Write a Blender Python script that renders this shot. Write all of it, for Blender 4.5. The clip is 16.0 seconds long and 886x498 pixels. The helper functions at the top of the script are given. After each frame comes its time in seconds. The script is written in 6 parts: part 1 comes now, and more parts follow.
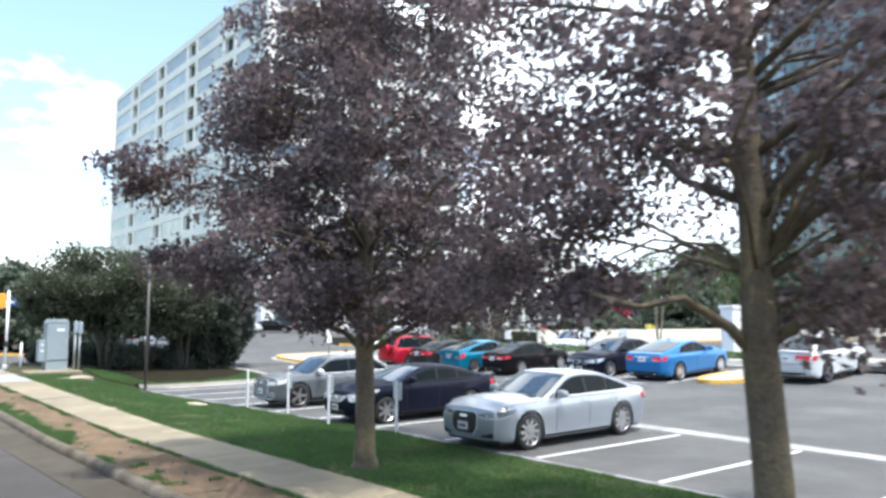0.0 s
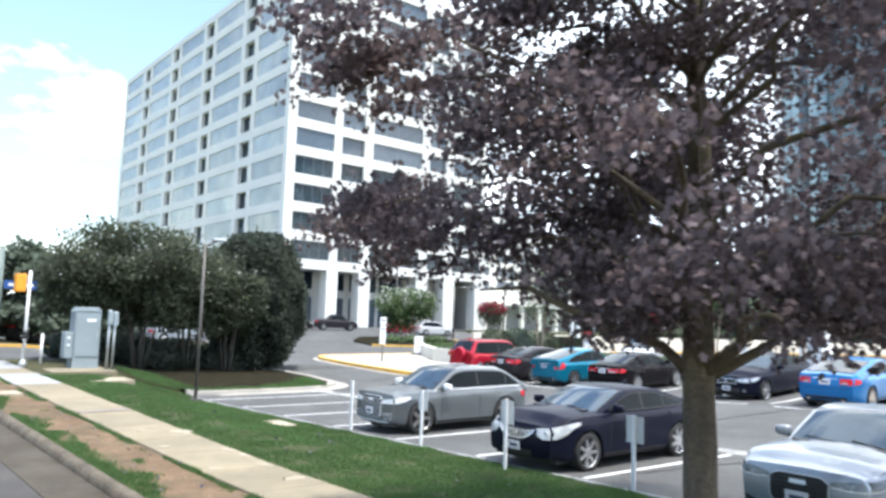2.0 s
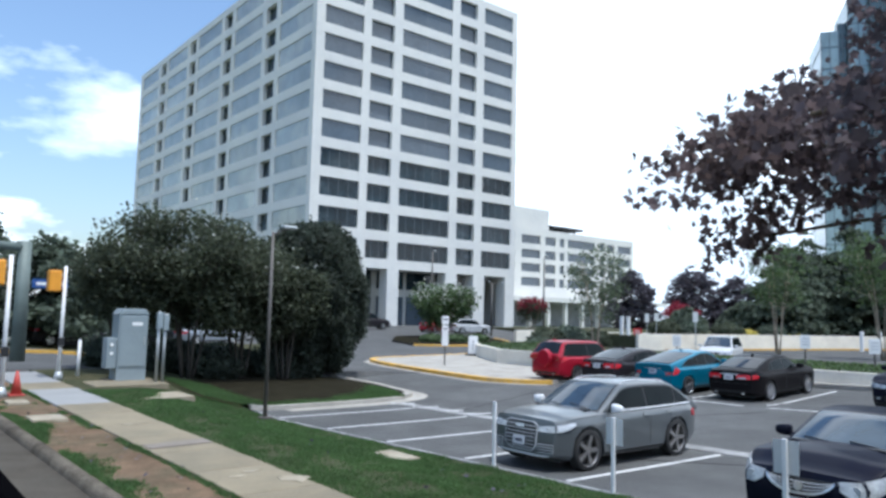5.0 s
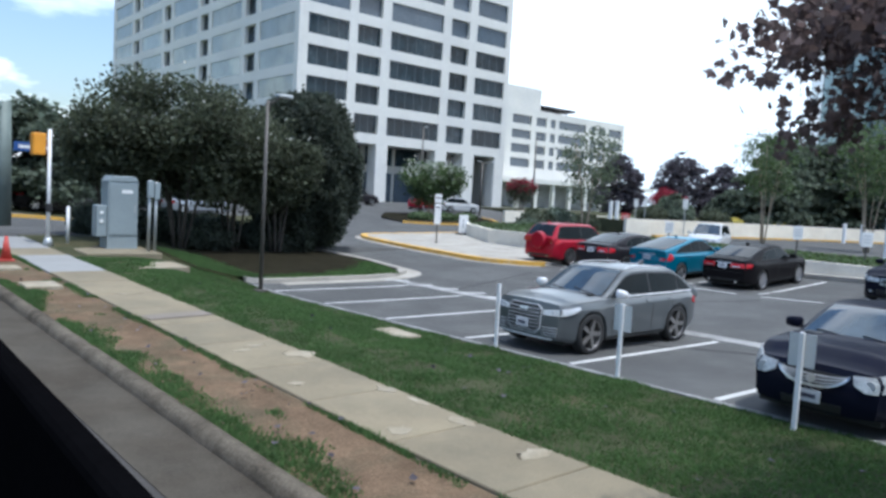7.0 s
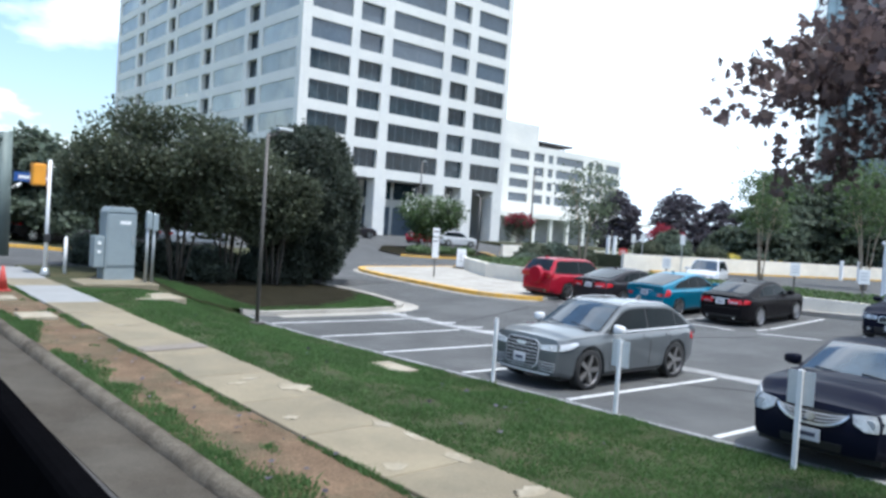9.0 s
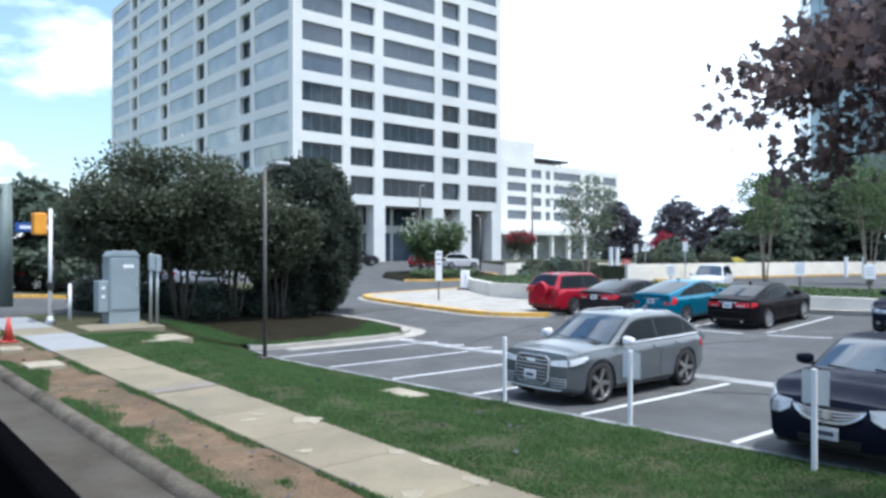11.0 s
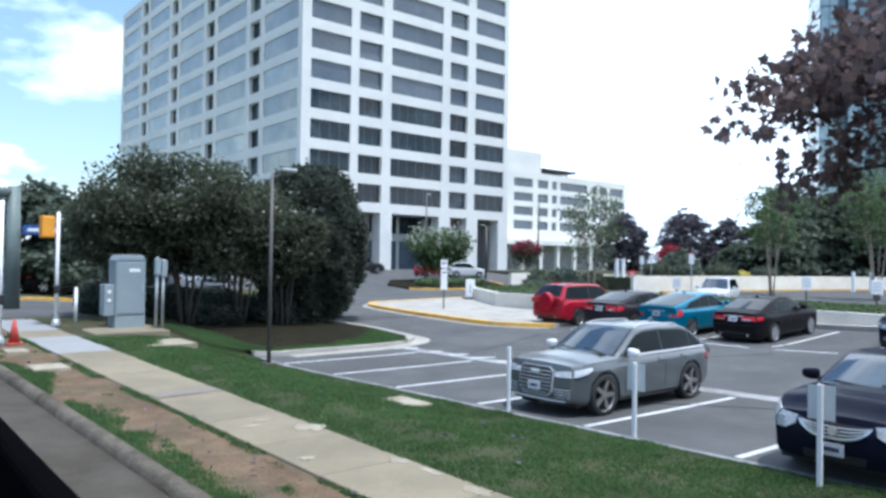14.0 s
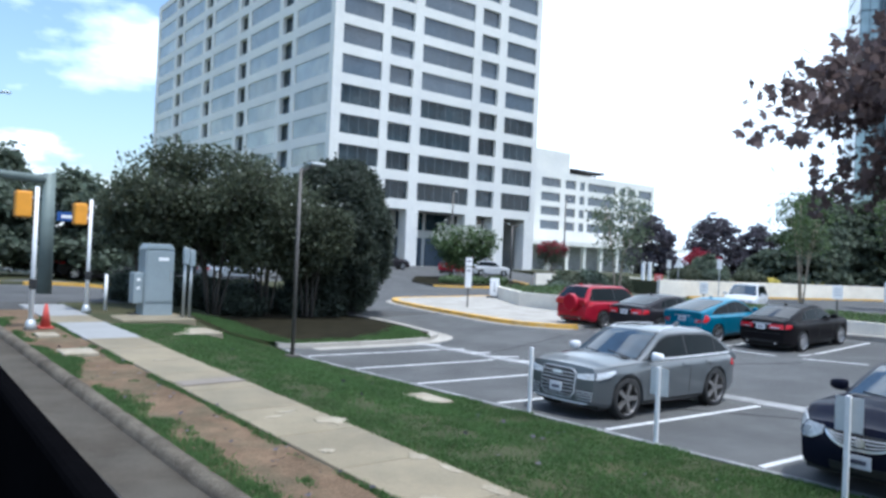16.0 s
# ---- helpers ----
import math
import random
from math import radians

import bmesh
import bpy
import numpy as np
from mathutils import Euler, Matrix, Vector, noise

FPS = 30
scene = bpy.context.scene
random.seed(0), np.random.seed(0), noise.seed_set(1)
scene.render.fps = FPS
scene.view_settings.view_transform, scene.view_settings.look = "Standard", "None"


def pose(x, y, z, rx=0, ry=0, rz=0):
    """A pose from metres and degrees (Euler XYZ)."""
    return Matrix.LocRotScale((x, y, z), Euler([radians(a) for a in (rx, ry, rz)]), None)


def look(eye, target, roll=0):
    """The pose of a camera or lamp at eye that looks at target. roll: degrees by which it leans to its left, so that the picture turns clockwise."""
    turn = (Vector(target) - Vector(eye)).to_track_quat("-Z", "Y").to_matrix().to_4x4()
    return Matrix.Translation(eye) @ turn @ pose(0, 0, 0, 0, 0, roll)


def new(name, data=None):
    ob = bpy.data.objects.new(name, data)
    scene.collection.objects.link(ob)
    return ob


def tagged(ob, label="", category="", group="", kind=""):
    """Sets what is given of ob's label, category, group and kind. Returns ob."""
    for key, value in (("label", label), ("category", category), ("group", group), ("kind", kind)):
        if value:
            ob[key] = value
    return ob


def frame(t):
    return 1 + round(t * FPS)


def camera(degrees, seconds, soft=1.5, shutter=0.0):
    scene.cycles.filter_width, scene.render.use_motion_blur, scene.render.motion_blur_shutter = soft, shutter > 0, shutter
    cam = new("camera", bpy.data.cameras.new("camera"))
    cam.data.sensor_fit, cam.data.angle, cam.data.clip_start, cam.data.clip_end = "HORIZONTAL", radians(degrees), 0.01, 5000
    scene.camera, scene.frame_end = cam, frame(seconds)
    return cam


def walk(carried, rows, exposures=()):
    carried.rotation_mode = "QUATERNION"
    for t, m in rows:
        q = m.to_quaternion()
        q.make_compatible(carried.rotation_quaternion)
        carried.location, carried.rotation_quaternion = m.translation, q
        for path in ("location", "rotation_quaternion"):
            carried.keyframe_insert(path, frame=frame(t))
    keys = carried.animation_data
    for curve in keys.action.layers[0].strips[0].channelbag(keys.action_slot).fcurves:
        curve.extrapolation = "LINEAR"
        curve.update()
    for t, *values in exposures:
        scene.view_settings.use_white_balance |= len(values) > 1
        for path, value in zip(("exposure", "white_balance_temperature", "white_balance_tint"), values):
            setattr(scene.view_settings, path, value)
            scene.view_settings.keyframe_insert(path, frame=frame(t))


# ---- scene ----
cam = camera(62.84, 16.0, soft=3.0, shutter=0.3)
# seconds, eye in metres, Euler angles in degrees
PATH = [
    (0.0, 0.898, 4.549, 2.507, 95.58, 0.03, -39.58),
    (0.5, 0.964, 6.589, 2.496, 95.37, -0.05, -40.19),
    (1.0, 1.026, 8.477, 2.486, 95.03, -0.59, -40.30),
    (1.5, 1.095, 9.965, 2.476, 95.17, -1.30, -40.17),
    (2.0, 1.169, 11.246, 2.470, 95.66, -1.86, -39.93),
    (2.5, 1.239, 12.324, 2.475, 96.09, -2.48, -39.54),
    (3.0, 1.310, 13.377, 2.492, 95.95, -2.00, -39.43),
    (3.5, 1.397, 14.305, 2.515, 95.92, -1.84, -39.32),
    (6.0, 1.467, 16.587, 2.506, 94.03, -1.42, -38.99),
    (6.5, 1.459, 16.684, 2.514, 89.54, -3.29, -39.55),
    (7.0, 1.459, 16.684, 2.514, 85.78, -3.29, -40.25),
    (7.5, 1.459, 16.684, 2.514, 85.35, -3.02, -40.27),
    (8.0, 1.459, 16.684, 2.514, 86.56, -3.01, -40.35),
    (8.5, 1.459, 16.684, 2.514, 87.75, -3.24, -40.57),
    (9.0, 1.459, 16.684, 2.514, 88.45, -3.79, -40.41),
    (11.5, 1.459, 16.684, 2.514, 90.42, 0.47, -40.29),
    (12.0, 1.459, 16.684, 2.514, 90.73, 0.48, -40.54),
    (12.5, 1.459, 16.684, 2.514, 90.63, 3.70, -41.53),
    (13.0, 1.459, 16.684, 2.514, 89.36, 2.00, -43.12),
    (13.5, 1.459, 16.684, 2.514, 90.73, -0.11, -40.93),
    (14.0, 1.459, 16.684, 2.514, 90.92, -0.89, -39.82),
    (14.5, 1.459, 16.684, 2.514, 89.91, -2.21, -38.88),
    (15.0, 1.459, 16.684, 2.514, 89.76, -2.15, -38.58),
    (15.5, 1.459, 16.684, 2.514, 90.37, -2.28, -38.19),
    (16.0, 1.459, 16.684, 2.514, 90.67, -2.56, -37.84),
]
EXPOSURES = [(0.0, 1.32, 6200, 9), (2.5, 1.34, 6200, 9), (3.5, 0.98, 5800, 8), (5.0, 0.4, 5700, 8), (6.0, 0.06, 5600, 8), (6.5, 0.02, 5600, 8), (7.0, 0.38, 5700, 8), (7.5, 0.66, 5800, 8), (9.0, 0.7, 5800, 8), (12.0, 0.74, 5600, 8), (14.5, 0.62, 5550, 8), (16.0, 0.58, 5550, 8)]
walk(cam, [(t, pose(x, y, z, rx, ry, rz)) for t, x, y, z, rx, ry, rz in PATH], EXPOSURES)

# ---- world, sun ----
SUN_DIR = Vector((-0.03, -0.34, 1.0)).normalized()
world = bpy.data.worlds.new("sky")
scene.world = world
world.use_nodes = True
wn = world.node_tree
wn.nodes.clear()


def node(tree, kind, **kw):
    n = tree.nodes.new(kind)
    for k, v in kw.items():
        if k in n.inputs:
            n.inputs[k].default_value = v
    return n


w_out = wn.nodes.new("ShaderNodeOutputWorld")
w_bg = wn.nodes.new("ShaderNodeBackground")
w_bg.inputs["Strength"].default_value = 1.0
w_sky = wn.nodes.new("ShaderNodeTexSky")
w_sky.sky_type = "NISHITA"
w_sky.sun_disc = False
w_sky.sun_elevation = math.asin(SUN_DIR.z)
w_sky.sun_rotation = math.atan2(SUN_DIR.x, SUN_DIR.y)
w_sky.air_density, w_sky.dust_density, w_sky.ozone_density = 1.2, 2.0, 1.5
w_dim = wn.nodes.new("ShaderNodeVectorMath")
w_dim.operation = "SCALE"
w_dim.inputs["Scale"].default_value = 0.15
w_co = wn.nodes.new("ShaderNodeTexCoord")
w_sep = wn.nodes.new("ShaderNodeSeparateXYZ")
w_map = wn.nodes.new("ShaderNodeMapping")
w_map.inputs["Scale"].default_value = (1.0, 1.0, 2.4)
w_map.inputs["Location"].default_value = (0.35, 0.12, 0.0)
w_noise = node(wn, "ShaderNodeTexNoise", Scale=3.1, Detail=8.0, Roughness=0.52)
w_add = wn.nodes.new("ShaderNodeMath")
w_add.operation = "MULTIPLY_ADD"
w_add.inputs[1].default_value = 0.35
w_ramp = wn.nodes.new("ShaderNodeValToRGB")
w_ramp.color_ramp.elements[0].position = 0.625
w_ramp.color_ramp.elements[1].position = 0.71
w_mix = wn.nodes.new("ShaderNodeMixRGB")
w_mix.inputs["Color2"].default_value = (1.06, 1.08, 1.12, 1)
w_noise2 = node(wn, "ShaderNodeTexNoise", Scale=2.3, Detail=7.0, Roughness=0.5)
w_ramp2 = wn.nodes.new("ShaderNodeValToRGB")
w_ramp2.color_ramp.elements[0].position = 0.44
w_ramp2.color_ramp.elements[0].color = (0.95, 1.06, 1.16, 1)
w_ramp2.color_ramp.elements[1].position = 0.55
w_ramp2.color_ramp.elements[1].color = (1.55, 1.56, 1.58, 1)
wl = wn.links
wl.new(w_map.outputs["Vector"], w_noise2.inputs["Vector"])
wl.new(w_noise2.outputs["Fac"], w_ramp2.inputs["Fac"])
wl.new(w_ramp2.outputs["Color"], w_mix.inputs["Color2"])
wl.new(w_co.outputs["Generated"], w_map.inputs["Vector"])
wl.new(w_map.outputs["Vector"], w_noise.inputs["Vector"])
wl.new(w_co.outputs["Generated"], w_sep.inputs["Vector"])
wl.new(w_sep.outputs["X"], w_add.inputs[0])
wl.new(w_noise.outputs["Fac"], w_add.inputs[2])
wl.new(w_add.outputs[0], w_ramp.inputs["Fac"])
wl.new(w_sky.outputs["Color"], w_dim.inputs[0])
wl.new(w_dim.outputs[0], w_mix.inputs["Color1"])
wl.new(w_ramp.outputs["Color"], w_mix.inputs["Fac"])
wl.new(w_mix.outputs["Color"], w_bg.inputs["Color"])
wl.new(w_bg.outputs["Background"], w_out.inputs["Surface"])

sun = new("sun", bpy.data.lights.new("sun", "SUN"))
sun.data.energy, sun.data.angle, sun.data.color = 2.6, radians(0.8), (1.0, 0.95, 0.87)
sun.matrix_world = look((40, 10, 60), Vector((40, 10, 60)) - SUN_DIR)


# ---- materials ----
def material(name, color, rough=0.8, metal=0.0, var=0.15, scale=3.0, fine=40.0, bump=0.0, spec=0.5, coat=0.0, rand=0.0, island=0.0, color2=None, patch=(0.45, 0.62)):
    """Principled surface with two scales of colour variation, bump and, for pieces, a shift per object or island."""
    m = bpy.data.materials.new(name)
    m.use_nodes = True
    nt = m.node_tree
    b = nt.nodes["Principled BSDF"]
    L = nt.links
    b.inputs["Roughness"].default_value = rough
    b.inputs["Metallic"].default_value = metal
    b.inputs["Specular IOR Level"].default_value = spec
    b.inputs["Coat Weight"].default_value = coat
    b.inputs["Coat Roughness"].default_value = 0.03
    co = nt.nodes.new("ShaderNodeNewGeometry")
    big = node(nt, "ShaderNodeTexNoise", Scale=scale, Detail=4.0, Roughness=0.6)
    small = node(nt, "ShaderNodeTexNoise", Scale=fine, Detail=3.0, Roughness=0.6)
    L.new(co.outputs["Position"], big.inputs["Vector"])
    L.new(co.outputs["Position"], small.inputs["Vector"])
    mul = nt.nodes.new("ShaderNodeMath")
    mul.operation = "ADD"
    L.new(big.outputs["Fac"], mul.inputs[0])
    L.new(small.outputs["Fac"], mul.inputs[1])
    rng = nt.nodes.new("ShaderNodeMapRange")
    rng.inputs["From Min"].default_value, rng.inputs["From Max"].default_value = 0.7, 1.3
    rng.inputs["To Min"].default_value, rng.inputs["To Max"].default_value = 1 - var, 1 + var
    L.new(mul.outputs[0], rng.inputs["Value"])
    value = rng.outputs["Result"]
    if rand or island:
        src = nt.nodes.new("ShaderNodeObjectInfo").outputs["Random"] if rand else co.outputs["Random Per Island"]
        r2 = nt.nodes.new("ShaderNodeMapRange")
        k = rand or island
        r2.inputs["To Min"].default_value, r2.inputs["To Max"].default_value = 1 - k, 1 + k
        L.new(src, r2.inputs["Value"])
        mm = nt.nodes.new("ShaderNodeMath")
        mm.operation = "MULTIPLY"
        L.new(value, mm.inputs[0])
        L.new(r2.outputs["Result"], mm.inputs[1])
        value = mm.outputs[0]
    sc = nt.nodes.new("ShaderNodeVectorMath")
    sc.operation = "SCALE"
    L.new(value, sc.inputs["Scale"])
    if color2:
        rp = nt.nodes.new("ShaderNodeValToRGB")
        rp.color_ramp.elements[0].position, rp.color_ramp.elements[1].position = patch
        rp.color_ramp.elements[0].color = (*color, 1)
        rp.color_ramp.elements[1].color = (*color2, 1)
        pn = node(nt, "ShaderNodeTexNoise", Scale=scale * 0.7, Detail=6.0, Roughness=0.65)
        L.new(co.outputs["Position"], pn.inputs["Vector"])
        L.new(pn.outputs["Fac"], rp.inputs["Fac"])
        L.new(rp.outputs["Color"], sc.inputs[0])
    else:
        sc.inputs[0].default_value = color
    L.new(sc.outputs[0], b.inputs["Base Color"])
    if bump:
        bp = node(nt, "ShaderNodeBump", Strength=min(1.0, bump), Distance=0.02)
        L.new(small.outputs["Fac"], bp.inputs["Height"])
        L.new(bp.outputs["Normal"], b.inputs["Normal"])
    return m


def glass_dark(name, color=(0.02, 0.028, 0.035), rough=0.03, spec=0.8, var=0.3):
    return material(name, color, rough, 0.0, var, 0.15, 3.0, 0, spec)


M = dict(
    asphalt=material("asphalt", (0.07, 0.07, 0.068), 0.9, var=0.25, scale=0.5, fine=60, bump=0.5, color2=(0.096, 0.096, 0.093)),
    road=material("road_asphalt", (0.05, 0.046, 0.042), 0.95, var=0.3, scale=0.6, fine=60, bump=0.5, color2=(0.066, 0.06, 0.054)),
    paint=material("white_road_paint", (0.56, 0.56, 0.54), 0.7, var=0.25, scale=3, fine=25, color2=(0.42, 0.42, 0.42), patch=(0.5, 0.75)),
    yellow=material("yellow_kerb_paint", (0.62, 0.36, 0.06), 0.7, var=0.25, scale=2, fine=25, color2=(0.5, 0.36, 0.17), patch=(0.5, 0.72)),
    concrete=material("concrete", (0.37, 0.345, 0.3), 0.9, var=0.18, scale=1.2, fine=45, bump=0.3, color2=(0.3, 0.28, 0.24)),
    slab=material("sidewalk_concrete", (0.22, 0.184, 0.12), 0.9, var=0.22, scale=0.9, fine=45, bump=0.3, rand=0.08, color2=(0.19, 0.162, 0.108)),
    pan=material("drain_pan_concrete", (0.3, 0.3, 0.29), 0.9, var=0.3, scale=1.5, fine=30, bump=0.3, color2=(0.18, 0.18, 0.175)),
    slab_new=material("new_concrete", (0.27, 0.27, 0.26), 0.9, var=0.1, scale=1.2, fine=45, bump=0.3),
    chip=material("worn_pale_concrete", (0.33, 0.29, 0.215), 0.9, var=0.25, scale=3, fine=45, bump=0.3, color2=(0.26, 0.22, 0.15)),
    patch=material("dark_asphalt_patch", (0.2, 0.17, 0.14), 0.9, var=0.2, scale=2, fine=45, bump=0.3),
    gutter=material("stained_gutter_concrete", (0.078, 0.069, 0.055), 1.0, var=0.25, scale=1.1, fine=40, bump=0.4, color2=(0.062, 0.053, 0.041), spec=0.15, patch=(0.44, 0.62)),
    kerb=material("weathered_kerb_concrete", (0.125, 0.108, 0.083), 1.0, spec=0.15, var=0.4, scale=2.2, fine=30, bump=0.6, color2=(0.085, 0.072, 0.055), patch=(0.47, 0.62)),
    dirt=material("bare_dirt", (0.15, 0.103, 0.066), 1.0, spec=0.1, var=0.4, scale=1.4, fine=30, bump=0.9, color2=(0.11, 0.088, 0.056)),
    grass=material("grass_soil", (0.058, 0.062, 0.033), 1.0, spec=0.1, var=0.3, scale=0.8, fine=30, bump=0.9, color2=(0.085, 0.076, 0.043), patch=(0.52, 0.66)),
    blade=material("grass_blade", (0.082, 0.15, 0.046), 0.85, var=0.22, scale=0.7, fine=12, island=0.2, color2=(0.09, 0.128, 0.05), patch=(0.58, 0.75)),
    # brown mulch, taken nearly black to include the shrubs' shade
    mulch=material("shade_darkened_mulch", (0.02, 0.018, 0.011), 1.0, var=0.4, scale=2, fine=25, bump=1.0, spec=0.05),
    far_ground=material("far_ground", (0.12, 0.15, 0.07), 0.95, var=0.3, scale=0.05, fine=1.0, color2=(0.2, 0.2, 0.18)),
    precast=material("white_precast_concrete", (0.7, 0.69, 0.645), 0.8, var=0.06, scale=0.15, fine=2.0, color2=(0.65, 0.645, 0.615)),
    # slate-blue base has the reflected sky mixed into the colour
    pane=material("sky_toned_window_glass", (0.082, 0.105, 0.13), 0.06, 0.0, 0.25, 0.15, 3.0, 0, 0.5, rand=0.16),
    # pale base and cream patches paint the sky's reflection into the side panes
    pane_side=material("painted_reflection_glass", (0.36, 0.375, 0.36), 0.22, 0.2, var=0.2, scale=0.13, fine=0.5, color2=(0.5, 0.48, 0.42), patch=(0.5, 0.6), rand=0.14),
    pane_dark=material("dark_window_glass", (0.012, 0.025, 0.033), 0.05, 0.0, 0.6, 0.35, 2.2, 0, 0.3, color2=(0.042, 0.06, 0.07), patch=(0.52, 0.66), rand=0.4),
    blind=material("window_blind", (0.4, 0.41, 0.42), 0.6, var=0.25, scale=0.5, fine=4.0),
    lobby=material("lobby_wall", (0.55, 0.54, 0.5), 0.7, var=0.1),
    mullion=material("dark_aluminium_mullion", (0.08, 0.1, 0.112), 0.5, 0.0, var=0.1),
    mullion_pale=material("tinted_mullion", (0.11, 0.13, 0.15), 0.4, 0.3, var=0.1),
    bark=material("tree_bark", (0.085, 0.068, 0.048), 0.95, var=0.4, scale=2.5, fine=22, bump=1.0, color2=(0.125, 0.1, 0.055)),
    # darkened copy of the myrtle bark, understory shade included in the colour
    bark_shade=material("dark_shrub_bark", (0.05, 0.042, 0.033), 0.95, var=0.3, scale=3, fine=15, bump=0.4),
    bark_pale=material("smooth_pale_bark", (0.33, 0.27, 0.2), 0.9, var=0.3, scale=3, fine=15, bump=0.4),
    purple=material("purple_maple_leaf", (0.13, 0.104, 0.112), 0.7, var=0.3, scale=0.8, fine=9, island=0.5, color2=(0.134, 0.098, 0.092), spec=0.3),
    green_dark=material("dark_green_leaf", (0.056, 0.07, 0.05), 0.75, var=0.3, scale=0.8, fine=9, island=0.5),
    # distance haze is put into this leaf colour by paling it
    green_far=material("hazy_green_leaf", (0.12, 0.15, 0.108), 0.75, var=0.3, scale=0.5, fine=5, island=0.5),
    green=material("green_leaf", (0.078, 0.092, 0.056), 0.75, var=0.3, scale=0.8, fine=9, island=0.5),
    plum=material("dark_plum_leaf", (0.1, 0.092, 0.112), 0.7, var=0.3, scale=0.8, fine=9, island=0.5),
    green_grey=material("greyish_green_leaf", (0.13, 0.16, 0.1), 0.6, var=0.3, scale=0.8, fine=9, island=0.5),
    green_pale=material("pale_green_leaf", (0.085, 0.13, 0.05), 0.55, var=0.3, scale=0.8, fine=9, island=0.5),
    pink=material("pink_blossom", (0.3, 0.035, 0.06), 0.7, var=0.3, scale=1, fine=9, island=0.5),
    white_bloom=material("white_blossom", (0.55, 0.56, 0.5), 0.7, var=0.2, scale=1, fine=9, island=0.3),
    yellow_bloom=material("yellow_blossom", (0.5, 0.42, 0.08), 0.7, var=0.2, scale=1, fine=9, island=0.3),
    tyre=material("tyre_rubber", (0.018, 0.018, 0.018), 0.85, var=0.2),
    rim=material("alloy_rim", (0.55, 0.55, 0.56), 0.3, 0.9, var=0.1),
    rim_dark=material("dark_alloy_rim", (0.12, 0.12, 0.125), 0.35, 0.8, var=0.1),
    rim_mid=material("brushed_alloy_rim", (0.3, 0.29, 0.28), 0.35, 0.8, var=0.1),
    lamp_pale=material("pale_headlamp_glass", (0.42, 0.44, 0.45), 0.12, 0.1, var=0.35, scale=9, fine=30, spec=0.6),
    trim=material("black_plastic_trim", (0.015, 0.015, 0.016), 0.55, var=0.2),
    satin=material("satin_grey_trim", (0.5, 0.51, 0.52), 0.5, 0.1, var=0.05),
    satin_bright=material("bright_satin_trim", (0.72, 0.73, 0.74), 0.35, 0.1, var=0.05),
    trim_gloss=material("gloss_black_trim", (0.012, 0.012, 0.013), 0.35, 0.0, var=0.1, spec=0.3),
    lamp_bright=material("bright_headlamp", (0.55, 0.57, 0.59), 0.12, 0.0, var=0.3, scale=8, fine=30, spec=0.6),
    lamp_smoke=material("smoked_headlamp_glass", (0.16, 0.17, 0.18), 0.12, 0.1, var=0.3, scale=8, fine=30),
    chrome=material("chrome", (0.72, 0.72, 0.73), 0.3, 1.0, var=0.05),
    lamp_clear=material("headlamp_glass", (0.4, 0.42, 0.44), 0.1, 0.35, var=0.6, scale=8, fine=30),
    lamp_red=material("red_lamp_glass", (0.45, 0.012, 0.02), 0.15, 0.0, var=0.2, scale=8, fine=30),
    car_glass=glass_dark("car_window_glass", (0.006, 0.009, 0.01), 0.03, 0.08),
    rear_glass=glass_dark("rear_window_glass", (0.012, 0.016, 0.02), 0.03, 0.25),
    # windscreen's blue base adds painted sky reflection to the real gloss
    windscreen=glass_dark("windscreen_glass", (0.025, 0.042, 0.062), 0.03, 0.7),
    plate=material("number_plate", (0.6, 0.6, 0.62), 0.5, var=0.05),
    bar=material("dark_lettering", (0.05, 0.05, 0.08), 0.6, var=0.05),
    metal_grey=material("grey_painted_metal", (0.25, 0.295, 0.31), 0.5, 0.1, var=0.08, scale=1.0, fine=14),
    galv=material("galvanised_steel", (0.42, 0.44, 0.44), 0.5, 0.6, var=0.15),
    pole_brown=material("bronze_painted_steel", (0.1, 0.09, 0.08), 0.5, 0.2, var=0.15),
    pole_green=material("weathered_green_steel", (0.15, 0.185, 0.17), 0.6, 0.2, var=0.15),
    white_paint=material("white_painted_steel", (0.78, 0.78, 0.77), 0.5, var=0.06, scale=2, fine=20),
    sign_back=material("bare_aluminium_sign", (0.6, 0.61, 0.6), 0.5, 0.1, var=0.08),
    sign_blue=material("blue_sign", (0.03, 0.09, 0.28), 0.5, var=0.05),
    sign_red=material("red_sign", (0.5, 0.03, 0.03), 0.5, var=0.05),
    signal_yellow=material("yellow_signal_housing", (0.72, 0.3, 0.02), 0.5, var=0.1),
    cone=material("red_cone_plastic", (0.42, 0.05, 0.035), 0.5, var=0.1),
    black=material("black_interior_plastic", (0.003, 0.003, 0.0035), 1.0, var=0.2, spec=0.0),
    wall_cream=material("cream_concrete_wall", (0.76, 0.71, 0.6), 0.85, var=0.1, scale=0.8, fine=12, color2=(0.68, 0.63, 0.53)),
    # strong mottling of the teal glass paints broken reflections into its colour
    teal_glass=material("teal_curtain_glass", (0.04, 0.07, 0.074), 0.05, 0.0, var=0.8, scale=0.16, fine=0.9, spec=1.0),
    pale_glass=material("pale_curtain_glass", (0.26, 0.34, 0.35), 0.06, 0.2, var=0.3, scale=0.05, fine=0.4, spec=1.0),
)


